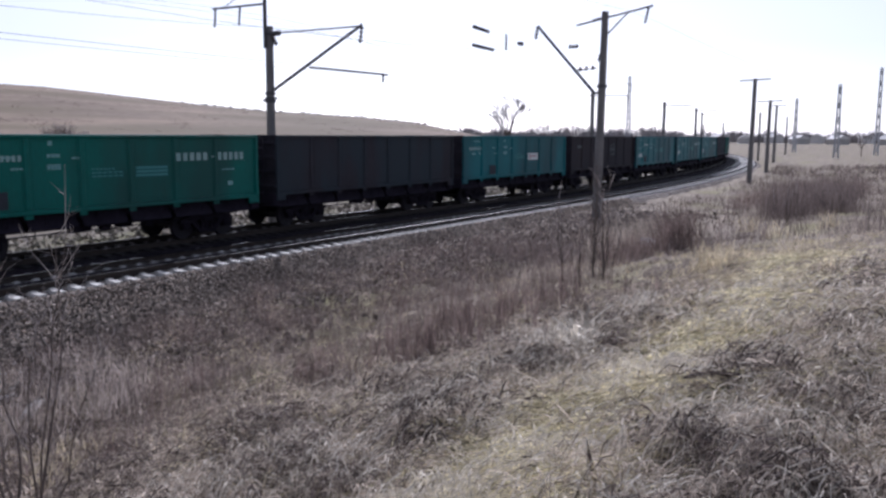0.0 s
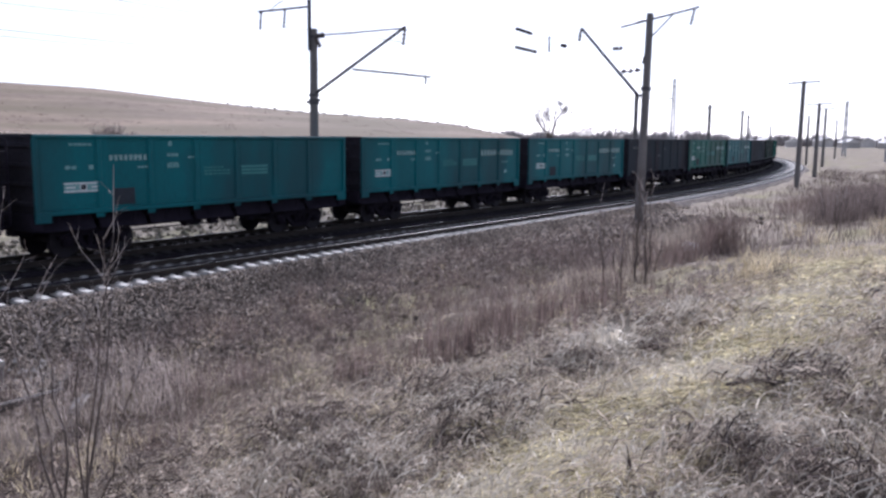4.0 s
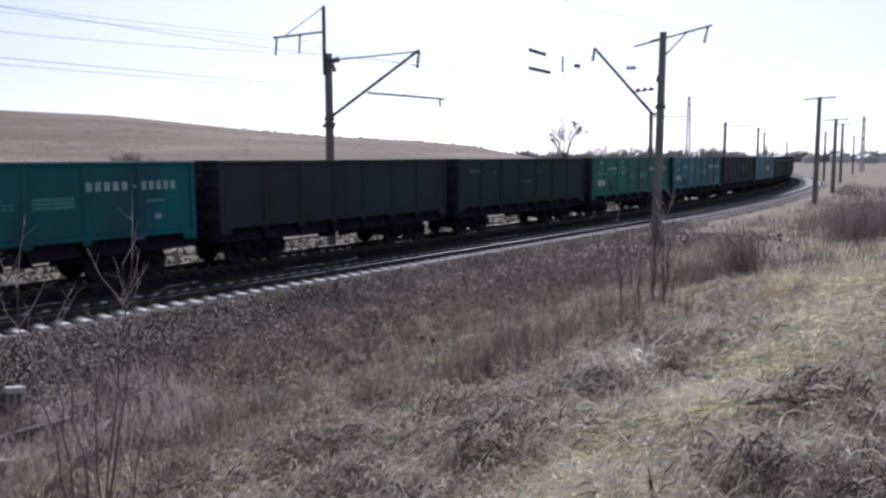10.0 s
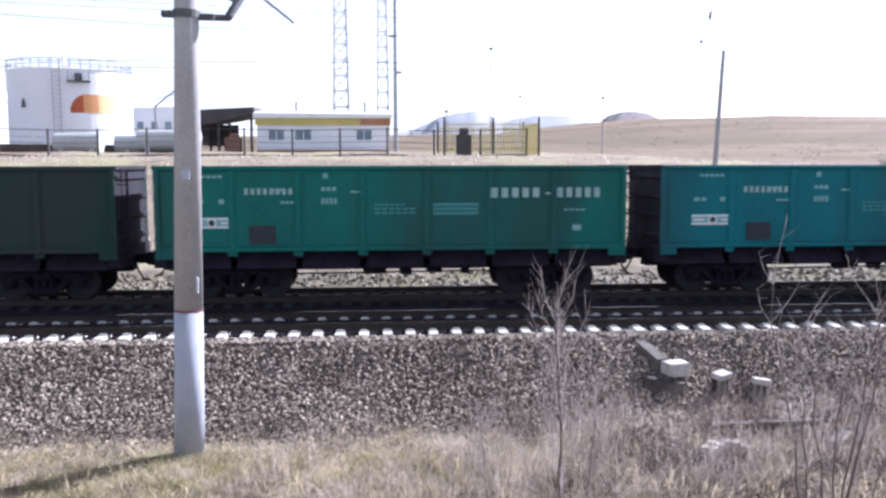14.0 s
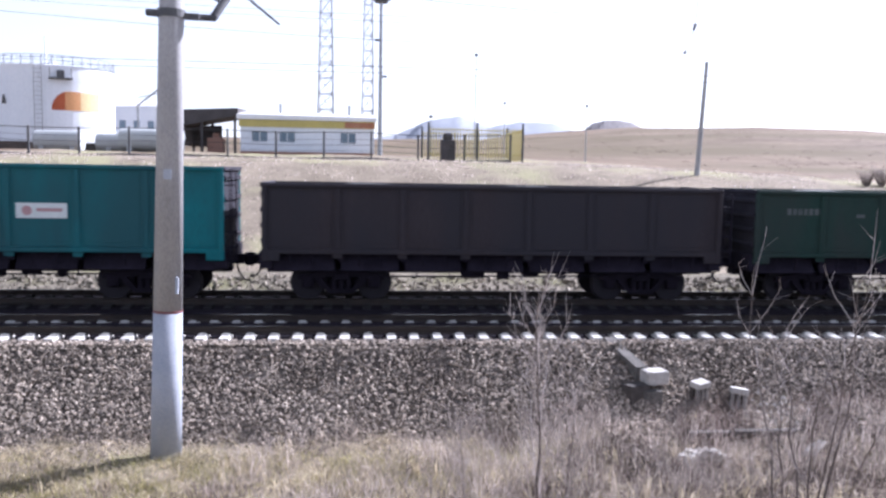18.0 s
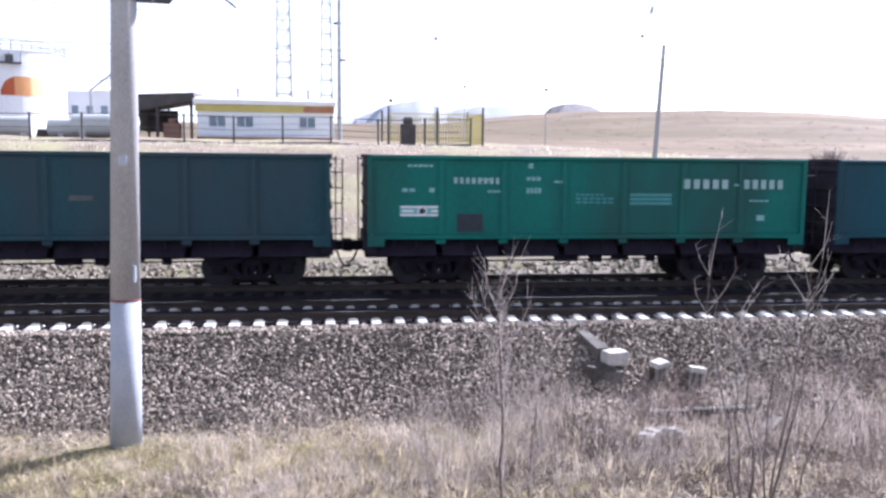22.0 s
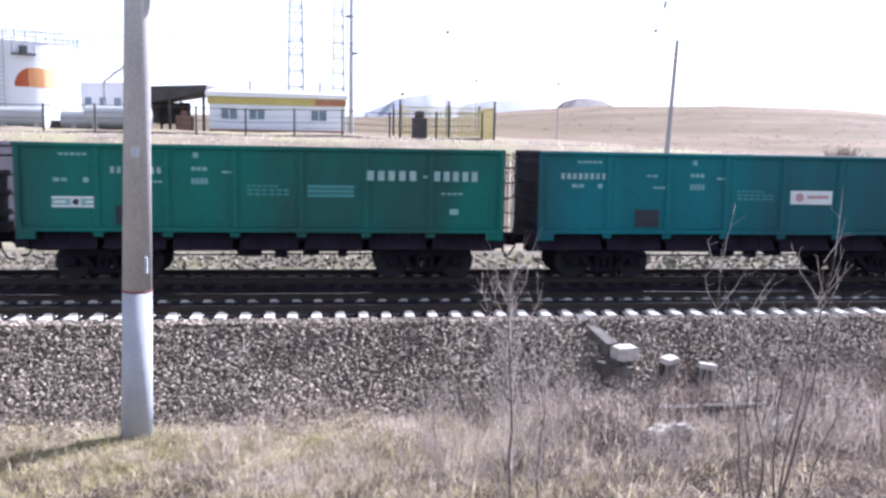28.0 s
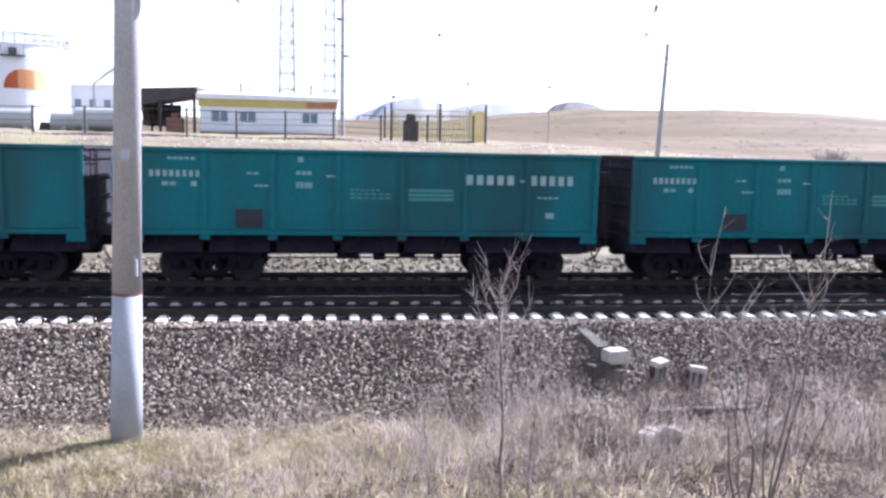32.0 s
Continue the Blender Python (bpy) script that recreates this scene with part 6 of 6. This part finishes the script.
# reddish tall weeds between the path and the ballast
cx, cy = scatter(rng, 3000, 6, 30, 5.5, 17.2, lambda x, y, u: (y < toe_y(x) + 0.2) & (y > np.interp(x, [6, 12, 20, 30], [8.6, 6.6, 7.6, 9.5])) & (u < 0.06 + 0.85 * clumpy(x, y, 0.9, 5) ** 2))
x, y = tufted(rng, cx, cy, 0.15, 9)
blades("tall_weeds", x, y, rng.uniform(0.15, 1.0, len(x)) * (0.3 + 0.9 * clumpy(x, y, 0.7, 1)), rng.uniform(0.004, 0.009, len(x)), 0.3, M["weed"], 4, "tall reddish dry weed stalks beside the line")
# the thickest stand of them, in upright bundles
for k in range(105):
    hx = rng.uniform(9.2, 16.5)
    hy = np.interp(hx, [9, 12, 16.5], [7.6, 7.4, 8.2]) + rng.normal(0, 1.0)
    n = 20
    x, y = rng.normal(hx, 0.07, n), rng.normal(hy, 0.07, n)
    h = rng.uniform(0.4, 1.05)
    if k == 0:
        bx, by, bh = x, y, np.full(n, h)
    else:
        bx, by, bh = np.concatenate([bx, x]), np.concatenate([by, y]), np.concatenate([bh, np.full(n, h)])
blades("weed_stand", bx, by, bh * rng.uniform(0.5, 1.0, len(bx)), rng.uniform(0.006, 0.013, len(bx)), 0.14, M["weed"], 44, "stand of upright reddish-brown weed stalks")
cx, cy = scatter(rng, 2600, 6, 30, 5.5, 17.4, lambda x, y, u: (y < toe_y(x) + 0.4) & (y > np.interp(x, [6, 12, 20, 30], [9.6, 6.8, 7.6, 9.5])) & (u < 0.1 + 0.8 * clumpy(x, y, 1.0, 2)))
x, y = tufted(rng, cx, cy, 0.16, 8)
blades("pale_weeds", x, y, rng.uniform(0.12, 0.6, len(x)), rng.uniform(0.004, 0.009, len(x)), 0.6, M["dusk_grass"], 14, "grey dry weed stalks beside the line")
# weeds at the foot of the ballast in front of the wagons
cx, cy = scatter(rng, 5200, -1, 44, 11.0, 18.4, lambda x, y, u: (u < 0.12 + 0.7 * clumpy(x, y, 0.9, 7)) & (y < toe_y(x) + np.interp(x, [5, 9, 14, 20, 30], [0.8, 1.3, 1.2, 1.4, 1.6]) * clumpy(x, y, 1.4, 2)))
x, y = tufted(rng, cx, cy, 0.14, 9)
for dusky in (False, True):
    k = (x > 9.5) == dusky
    blades("dusky_ditch_weeds" if dusky else "ditch_weeds", x[k], y[k], rng.uniform(0.1, 0.5, int(k.sum())), rng.uniform(0.004, 0.009, int(k.sum())), 0.7, M["dusk_grass" if dusky else "grey_grass"], 5,
           "dusky dry weeds along the ballast" if dusky else "grey dry weeds at the foot of the ballast")
# straw-coloured tall tufts by the path farther on
for hx, hy, h, n in ((17.8, 4.75, 0.75, 200), (18.3, 4.4, 0.6, 120), (21.6, 3.7, 0.8, 50), (22.3, 5.9, 0.6, 60), (26.0, 5.0, 0.7, 80), (15.0, 1.9, 0.5, 60), (29.0, 4.0, 0.8, 80), (32.0, 7.0, 0.9, 80)):
    x, y = rng.normal(hx, 0.22, n), rng.normal(hy, 0.22, n)
    blades("straw_tuft", x, y, rng.uniform(0.3, 1.0, n) * h, rng.uniform(0.007, 0.014, n), 0.6, M["straw"], int(hx * 7), "tall straw-yellow grass tuft")
# farther scrub, coarser
cx, cy = scatter(rng, 5600, 24, 120, -6, 30, lambda x, y, u: (track_coords(x, y)[1] < -4.2) & (u < 0.15 + 0.85 * clumpy(x, y, 0.3, 2)), 1.5)
x, y = tufted(rng, cx, cy, 0.4, 9)
sc = np.interp(np.hypot(x, y), [26, 60, 120], [1.0, 1.6, 2.6])
blades("far_scrub", x, y, rng.uniform(0.12, 0.7, len(x)), rng.uniform(0.012, 0.022, len(x)) * sc, 0.45, M["dusk_grass"], 6, "dry scrub and grass along the line")
# brown and grey thickets
for bx, by, rx, ry, n, h, mt in ((41, 6.3, 4.5, 2.0, 240, 1.9, "dusk_grass"), (26.3, 8.0, 0.7, 0.6, 46, 1.7, "weed"), (24.2, 8.6, 1.2, 0.8, 30, 0.9, "weed"), (56, 9.0, 11, 3.5, 260, 1.4, "weed"), (28, 10.6, 2.5, 1.0, 60, 0.9, "grey_grass"), (34, 12.4, 3, 1.2, 70, 0.9, "grey_grass"), (20.5, 9.4, 1.6, 1.0, 26, 0.8, "grey_grass")):
    a, r = rng.random(n) * 2 * math.pi, np.sqrt(rng.random(n))
    x, y = tufted(rng, bx + rx * r * np.cos(a), by + ry * r * np.sin(a), 0.22, 14)
    blades("brown_thicket", x, y, rng.uniform(0.3, 1.0, len(x)) * h, rng.uniform(0.008, 0.016, len(x)), 0.35, M[mt], int(bx), "thicket of dry leafless undergrowth")
# field behind the line
cx, cy = scatter(rng, 9000, -60, 70, 30, 62, lambda x, y, u: (track_coords(x, y)[1] > 10.5) & (u < 0.75))
x, y = tufted(rng, cx, cy, 0.3, 7)
blades("field_grass", x, y, rng.uniform(0.05, 0.2, len(x)), rng.uniform(0.02, 0.045, len(x)), 1.0, M["brush"], 8, "dry pale grass on the bank behind the line")
# darker tufts up the hill
n = 900
az, dd = np.radians(rng.uniform(8, 62, n)), rng.uniform(150, 335, n)
hx, hy = dd * np.sin(az), dd * np.cos(az)
keep = (track_coords(hx, hy)[1] > 18) & (rng.random(n) < 0.15 + 0.85 * clumpy(hx, hy, 0.06, 5) ** 2)
x, y = tufted(rng, hx[keep], hy[keep], 0.8, 9)
blades("hill_tufts", x, y, rng.uniform(0.08, 0.3, len(x)), rng.uniform(0.10, 0.22, len(x)), 0.9, M["weed"], 9, "brown tufts scattered over the hill")


def shrub(name, x, y, stems, height, seed, label, spread=0.28, r0=0.02, twigs=7, cat="shrub", reach=1.0):
    """Leafless shrub: each stem is a part, its fine twigs another."""
    rnd = random.Random(seed)
    root = tagged(empty(name, pose(x, y, gz(x, y) - 0.05)), label, cat, "leafless shrubs")
    tw = bmesh.new()
    for k in range(stems):
        bm = bmesh.new()
        a = rnd.random() * 6.283
        p = Vector((0.12 * math.cos(a), 0.12 * math.sin(a), 0))
        out = Vector((math.cos(a), math.sin(a), 0)) * spread * rnd.uniform(0.3, 1.1)
        h = height * rnd.uniform(0.65, 1.0)
        n, r = 7, r0 * rnd.uniform(0.7, 1.1)
        line = [p.copy()]
        for i in range(n):
            q = p + (Vector((0, 0, 1)) + out * (1 + 0.35 * i / n) + Vector((rnd.uniform(-1, 1), rnd.uniform(-1, 1), 0)) * 0.2) * (h / n)
            line.append(q.copy())
            if i >= 2:
                for _ in range(rnd.randint(1, max(1, twigs // 3))):
                    b = rnd.random() * 6.283
                    d = Vector((math.cos(b) * 0.55, math.sin(b) * 0.55, rnd.uniform(0.5, 1.1))).normalized()
                    ln = h * rnd.uniform(0.10, 0.26) * reach
                    m = q + d * ln * 0.5 + Vector((0, 0, ln * 0.06))
                    e = m + (d + Vector((rnd.uniform(-0.3, 0.3), rnd.uniform(-0.3, 0.3), 0.4))).normalized() * ln * 0.5
                    tube(tw, q, m, r * 0.34, r * 0.26, 4, False)
                    tube(tw, m, e, r * 0.26, 0.0012, 4, False)
                    for _ in range(2):
                        g = m.lerp(e, rnd.random())
                        f = g + Vector((rnd.uniform(-1, 1), rnd.uniform(-1, 1), rnd.uniform(0.2, 1))).normalized() * ln * 0.3
                        tube(tw, g, f, r * 0.18, 0.001, 3, False)
            p = q
        limb(bm, line, [r * (1 - 0.8 * i / n) + 0.0015 for i in range(n + 1)], 6)
        part("stem", bm, M["bark"], root)
    part("twig_spray", tw, M["twig"], root)["kind"] = "stuff"
    return root


def sapling(x, y, height, seed, label, r0=0.02, lean=(0.0, 0.0), low=0.2, wide=0.3, wood="twig"):
    """One slender stem with ascending side branches, each with its fine twigs."""
    rnd = random.Random(seed)
    root = tagged(empty("bare_sapling", pose(x, y, gz(x, y) - 0.05)), label, "sapling", "leafless shrubs")
    n = 10
    line = [Vector((lean[0] * (i / n) ** 1.5 + rnd.uniform(-0.02, 0.02), lean[1] * i / n + rnd.uniform(-0.02, 0.02), height * i / n)) for i in range(n + 1)]
    bm, tw = bmesh.new(), bmesh.new()
    limb(bm, line, [r0 * (1 - 0.85 * i / n) + 0.002 for i in range(n + 1)], 7)
    part("stem", bm, M["bark"], root)
    for k in range(30):
        u = low + (0.93 - low) * k / 29
        at = line[int(u * n)].lerp(line[int(u * n) + 1], u * n % 1)
        a = k * 2.4 + rnd.uniform(-0.5, 0.5)
        d = Vector((math.cos(a) * 0.6, math.sin(a) * 0.6, rnd.uniform(0.7, 1.2))).normalized()
        ln = height * wide * rnd.uniform(0.6, 1.1) * (1.15 - 0.6 * u)
        mid = at + d * ln * 0.55
        end = mid + (d + Vector((rnd.uniform(-0.25, 0.25), rnd.uniform(-0.25, 0.25), 0.5))).normalized() * ln * 0.5
        r = r0 * 0.36 * (1.1 - 0.6 * u)
        bm = bmesh.new()
        limb(bm, [at, mid, end], [r, r * 0.7, 0.0015], 5)
        part("branch", bm, M[wood], root)
        for _ in range(12):
            t = rnd.random()
            g = at.lerp(mid, t * 2) if t < 0.5 else mid.lerp(end, t * 2 - 1)
            e = g + (d * 0.6 + Vector((rnd.uniform(-1, 1), rnd.uniform(-1, 1), rnd.uniform(0.1, 1)))).normalized() * ln * rnd.uniform(0.2, 0.5)
            tube(tw, g, e, 0.0028, 0.001, 3, False)
    part("twig_spray", tw, M[wood], root)["kind"] = "stuff"


sapling(1.97, 8.78, 3.05, 5, "slender leafless sapling with a haze of pale twigs", 0.021, (-0.08, 0.0), 0.1, 0.34)
sapling(2.75, 10.6, 1.9, 6, "small leafless sapling with pale twigs on the slope", 0.012, (0.15, 0.1), 0.1, 0.42)
sapling(1.5, 11.4, 1.5, 7, "small leafless sapling with pale twigs on the slope", 0.010, (-0.12, 0.0), 0.1, 0.45)
sapling(20.4, 8.33, 3.0, 9, "tall leafless sapling standing before a line pole", 0.035, (0.1, 0.0), 0.1, 0.22, "bark")
_r = random.Random(77)
for k in range(16):
    shrub("low_brush", _r.uniform(0.6, 6.5), _r.uniform(8.6, 13.2), 5, _r.uniform(0.5, 1.0), 100 + k, "low tangle of pale grey twigs on the slope", 0.55, 0.006, 12, "shrub", 1.6)
shrub("bare_shrub", 4.0, 6.95, 7, 3.0, 8, "leafless shrub of slender upright stems", 0.22, 0.0135, 10)
shrub("bare_shrub", 17.45, 7.75, 2, 2.5, 12, "dark leafless saplings beside a line pole", 0.05, 0.026, 8)
shrub("bare_shrub", 19.2, 7.55, 2, 2.7, 14, "dark leafless saplings beside a line pole", 0.06, 0.030, 8)
shrub("bare_shrub", 19.9, 8.5, 3, 1.9, 16, "dark leafless saplings beside a line pole", 0.12, 0.018, 10)
shrub("bare_shrub", 21.6, 8.4, 4, 1.5, 18, "low leafless bush among dry weeds", 0.3, 0.014, 12)
shrub("bare_shrub", 32.6, 5.9, 3, 1.9, 15, "small leafless bush by the path", 0.2, 0.03, 6)


def bare_tree(name, x, y, height, seed, label):
    """Short trunk, five limbs and a round haze of fine branches."""
    rnd = random.Random(seed)
    root = tagged(empty(name, pose(x, y, gz(x, y) - 0.1)), label, "tree", "leafless trees")
    trunk, crown = bmesh.new(), bmesh.new()

    def grow(p, d, ln, r, depth):
        q = p + d * ln
        tube(trunk if depth < 2 else crown, p, q, r, r * 0.72, 6 if depth < 2 else 3, False)
        if depth == 5:
            return
        for k in range(5 if depth == 0 else 3):
            b = rnd.random() * 6.283 if depth else k * 1.257 + rnd.random()
            nd = (d + Vector((math.cos(b), math.sin(b), rnd.uniform(0.0, 0.35))) * rnd.uniform(0.45, 0.85)).normalized()
            grow(p.lerp(q, rnd.uniform(0.7, 1.0)), nd, ln * rnd.uniform(0.58, 0.80), max(r * 0.55, height * 0.0028), depth + 1)

    grow(Vector(), Vector((rnd.uniform(-0.05, 0.05), 0, 1)), height * 0.30, height * 0.022, 0)
    part("trunk", trunk, M["bark"], root)
    part("crown", crown, M["leafless"], root)


for az, dist, h, sd in ((61.9, 150, 12.5, 1), (66.2, 190, 8.0, 2), (64.2, 230, 8.0, 3), (70.6, 250, 9.0, 4), (83.9, 190, 6.0, 5)):
    px, py = polar(az, dist)
    bare_tree("bare_tree", px, py, h, sd, "leafless tree on the horizon")
for az, dist, h, sd in ((32.4, 60, 0.9, 41), (33.2, 61, 1.1, 42), (34.0, 60.5, 0.9, 43)):
    px, py = polar(az, dist)
    shrub("field_bush", px, py, 26, h, sd, "low dark leafless bush in the field behind the line", 0.7, 0.03, 21)


def woods(name, az0, az1, dist, n, h, seed, label):
    """A far belt of leafless trees as many upright slivers and clumps."""
    rng = np.random.default_rng(seed)
    az = np.radians(rng.uniform(az0, az1, n))
    d = dist * rng.uniform(0.95, 1.15, n)
    cx, cy = d * np.sin(az), d * np.cos(az)
    hh = h * rng.uniform(0.5, 1.1, n) * (0.6 + 0.5 * np.sin(az * 90 + seed) ** 2)
    x, y = tufted(rng, cx, cy, h * 0.28, 16)
    blades(name, x, y, np.repeat(hh, 16) * rng.uniform(0.6, 1, len(x)), np.full(len(x), dist * 0.0016), 0.3, M["leafless"], seed, label)
    bpy.data.objects[name]["category"] = "woods"


woods("far_woods", 58, 73, 420, 420, 9.0, 31, "belt of leafless trees on the horizon")
woods("far_hedge", 72, 95, 600, 460, 9.0, 32, "low leafless trees on the horizon")
woods("ridge_scrub", 40, 60, 330, 150, 0.8, 33, "scrub along the crest of the hill")


def house(az, dist, w, h, sd):
    px, py = polar(az, dist)
    root = tagged(empty("village_house", pose(px, py, gz(px, py) - 0.2, 0, 0, sd * 37 % 60)), "small pale house on the horizon", "house", "village houses")
    bm = bmesh.new()
    box(bm, 0, 0, h / 2, w, 7, h)
    part("wall", bm, M["town"], root)
    bm = bmesh.new()
    hexa(bm, [(-w / 2 - .3, -3.9, h), (w / 2 + .3, -3.9, h), (w / 2 + .3, 3.9, h), (-w / 2 - .3, 3.9, h), (-w / 2 - .3, -0.1, h + 2), (w / 2 + .3, -0.1, h + 2), (w / 2 + .3, 0.1, h + 2), (-w / 2 - .3, 0.1, h + 2)])
    part("roof", bm, M["town"], root)


for k, az in enumerate(np.linspace(74.5, 94, 15)):
    house(float(az) + 0.3 * math.sin(k * 5), 520 + 60 * math.sin(k * 3), 9 + 4 * (k % 3), 3.0 + (k % 2), k)

# poles and pylons far along and beside the line
for az, dist, h, kind in ((82.5, 170, 13.2, 1), (80.1, 230, 13.4, 1), (84.7, 200, 18.2, 1), (69.8, 300, 25.0, 1), (79.6, 200, 8.3, 0), (75.8, 190, 7.5, 0), (74.6, 230, 7.5, 0), (86.5, 150, 9.5, 0), (78.0, 150, 8.0, 0)):
    px, py = polar(az, dist)
    if kind:
        lattice("lattice_pylon", px, py, h, 1.6 if h > 20 else 0.75, 0.6 if h > 20 else 0.4, "grey steel lattice pylon beside the railway")
    else:
        pole_root("line_pole", px, py, gz(px, py), h, 0.2, 0.15, "grey line pole along the railway")


# ---------------------------------------------------------------- small things on the slope
def concrete_block(x, y, z, sx, sy, sz, rz, label, mat="block"):
    bm = bmesh.new()
    box(bm, 0, 0, 0, sx, sy, sz, bevel=0.02)
    bmesh.ops.subdivide_edges(bm, edges=bm.edges[:], cuts=2, use_grid_fill=True)
    for v in bm.verts:
        v.co += Vector((random.uniform(-1, 1), random.uniform(-1, 1), random.uniform(-1, 1))) * 0.014
    ob = link_bm("concrete_block", bm, M[mat])
    ob.matrix_basis = pose(x, y, z, random.uniform(-4, 4), random.uniform(-4, 4), rz)
    tagged(ob, label, "concrete block", "concrete blocks on the slope")


concrete_block(6.46, 17.6, -0.97, 0.52, 0.42, 0.30, 12, "pale broken concrete block on the ballast slope")
# Two dark blocks added where the pale block's shadow lies.
concrete_block(6.0, 17.42, -1.4, 0.5, 0.4, 0.62, 20, "added dark block standing in for the shadow beside a pale block", "old_wood")
concrete_block(6.35, 17.34, -1.42, 0.42, 0.36, 0.4, -12, "added dark block standing in for the shadow beside a pale block", "dark_concrete")


def footing(x, y, z, rz, lean):
    """A capped stub of an old footing: slab on three short pegs."""
    root = tagged(empty("concrete_stub", pose(x, y, z, lean, -lean, rz)), "small concrete stub with a pale cap on the ballast slope", "concrete stub", "concrete stubs")
    bm = bmesh.new()
    box(bm, 0, 0, 0.27, 0.36, 0.30, 0.13, bevel=0.015)
    part("cap", bm, M["block"], root)
    for o in (-0.13, 0.0, 0.13):
        bm = bmesh.new()
        tube(bm, (o, -0.06, -0.25), (o, -0.06, 0.22), 0.055, 0.045, 8)
        part("peg", bm, M["old_concrete"], root)
    bm = bmesh.new()
    box(bm, 0, 0.08, -0.05, 0.36, 0.14, 0.52, bevel=0.02)
    part("core", bm, M["old_wood"], root)


footing(7.4, 17.28, -1.33, 25, 5)
footing(8.2, 17.12, -1.46, -15, -6)
# a broken slab in pieces in the grass
for k in range(7):
    px, py = 5.93 + 0.12 * k + random.uniform(-0.05, 0.05), 14.45 + random.uniform(-0.16, 0.16)
    concrete_block(px, py, gz(px, py) + 0.1, random.uniform(0.16, 0.32), random.uniform(0.14, 0.26), random.uniform(0.12, 0.2), random.uniform(0, 90), "piece of a broken pale concrete slab in the grass")
for k, (px, py, rz, ry) in enumerate(((8.22, 14.2, 35, -24), (8.38, 14.22, 42, -30), (8.5, 14.32, 30, -18))):
    bm = bmesh.new()
    box(bm, 0, 0, 0, 0.42, 0.10, 0.035, bevel=0.006)
    ob = link_bm("board", bm, M["block"])
    ob.matrix_basis = pose(px, py, gz(px, py) + 0.12, 0, ry, rz)
    tagged(ob, "short pale board lying beside an old timber", "board", "pale boards")
bm = bmesh.new()
hexa(bm, [(5.66, 18.85, -0.9), (5.9, 18.87, -0.9), (6.36, 17.72, -1.6), (6.08, 17.66, -1.6), (5.66, 18.85, -0.34), (5.9, 18.87, -0.34), (6.36, 17.72, -0.78), (6.08, 17.66, -0.78)])
tagged(link_bm("stair_stringer", bm, M["dark_concrete"]), "dark old concrete stair stringer running down the ballast slope", "stair stringer")
for ax, ay, bx, by in ((6.3, 15.15, 7.6, 15.35), (7.2, 15.15, 8.75, 15.42)):
    bm = bmesh.new()
    ln = math.hypot(bx - ax, by - ay)
    box(bm, 0, 0, 0, ln, 0.16, 0.13, bevel=0.02)
    ob = link_bm("old_sleeper", bm, M["old_wood"])
    mx, my = (ax + bx) / 2, (ay + by) / 2
    ob.matrix_basis = pose(mx, my, gz(mx, my) + 0.16, 0, 3, math.degrees(math.atan2(by - ay, bx - ax)))
    tagged(ob, "dark tarred timber sleeper thrown beside the ballast", "timber sleeper", "old timber sleepers")


def rubbish(x, y, size, seed, label):
    rnd = random.Random(seed)
    bm = bmesh.new()
    bmesh.ops.create_icosphere(bm, subdivisions=2, radius=size)
    for v in bm.verts:
        v.co *= rnd.uniform(0.6, 1.25)
        v.co.z *= 0.7
    ob = link_bm("rubbish", bm, M["rubbish"])
    ob.matrix_basis = pose(x, y, gz(x, y) + size * 0.4, 0, 0, rnd.random() * 360)
    tagged(ob, label, "litter", "litter on the slope")


# pale broken rubble by the stubs
verts, faces = [], []
for k in range(260):
    px, py = rng.normal(8.9, 0.45), rng.normal(16.55, 0.35)
    r = rng.uniform(0.03, 0.09)
    v = np.array([(1, 0, 0), (0, 1, 0), (-1, 0, 0), (0, -1, 0), (0, 0, 1), (0, 0, -1)]) * r * rng.uniform(0.6, 1.2, (6, 1))
    zz = max(gz(px, py), -0.46 - (AXIS_Y - 1.8 - py) / 1.32) + r * 0.4
    b = len(verts)
    verts.extend(v + (px, py, zz))
    faces.extend([(b, b + 1, b + 4), (b + 1, b + 2, b + 4), (b + 2, b + 3, b + 4), (b + 3, b, b + 4), (b + 1, b, b + 5), (b + 2, b + 1, b + 5), (b + 3, b + 2, b + 5), (b, b + 3, b + 5)])
tagged(raw("concrete_rubble", verts, faces, M["block"]), "pale broken concrete rubble on the slope", "rubble", kind="stuff")
rubbish(28.4, 9.6, 0.35, 1, "crumpled white plastic in the grass")
bm = bmesh.new()
chain(bm, [(6.42, 1.84, gz(6.42, 1.84) + 0.11), (6.54, 1.68, gz(6.54, 1.68) + 0.12), (6.66, 1.46, gz(6.66, 1.46) + 0.10)], 0.014, 6)
tagged(link_bm("fallen_stick", bm, M["bark"]), "fallen dry stick lying on the grass", "stick")

motions()
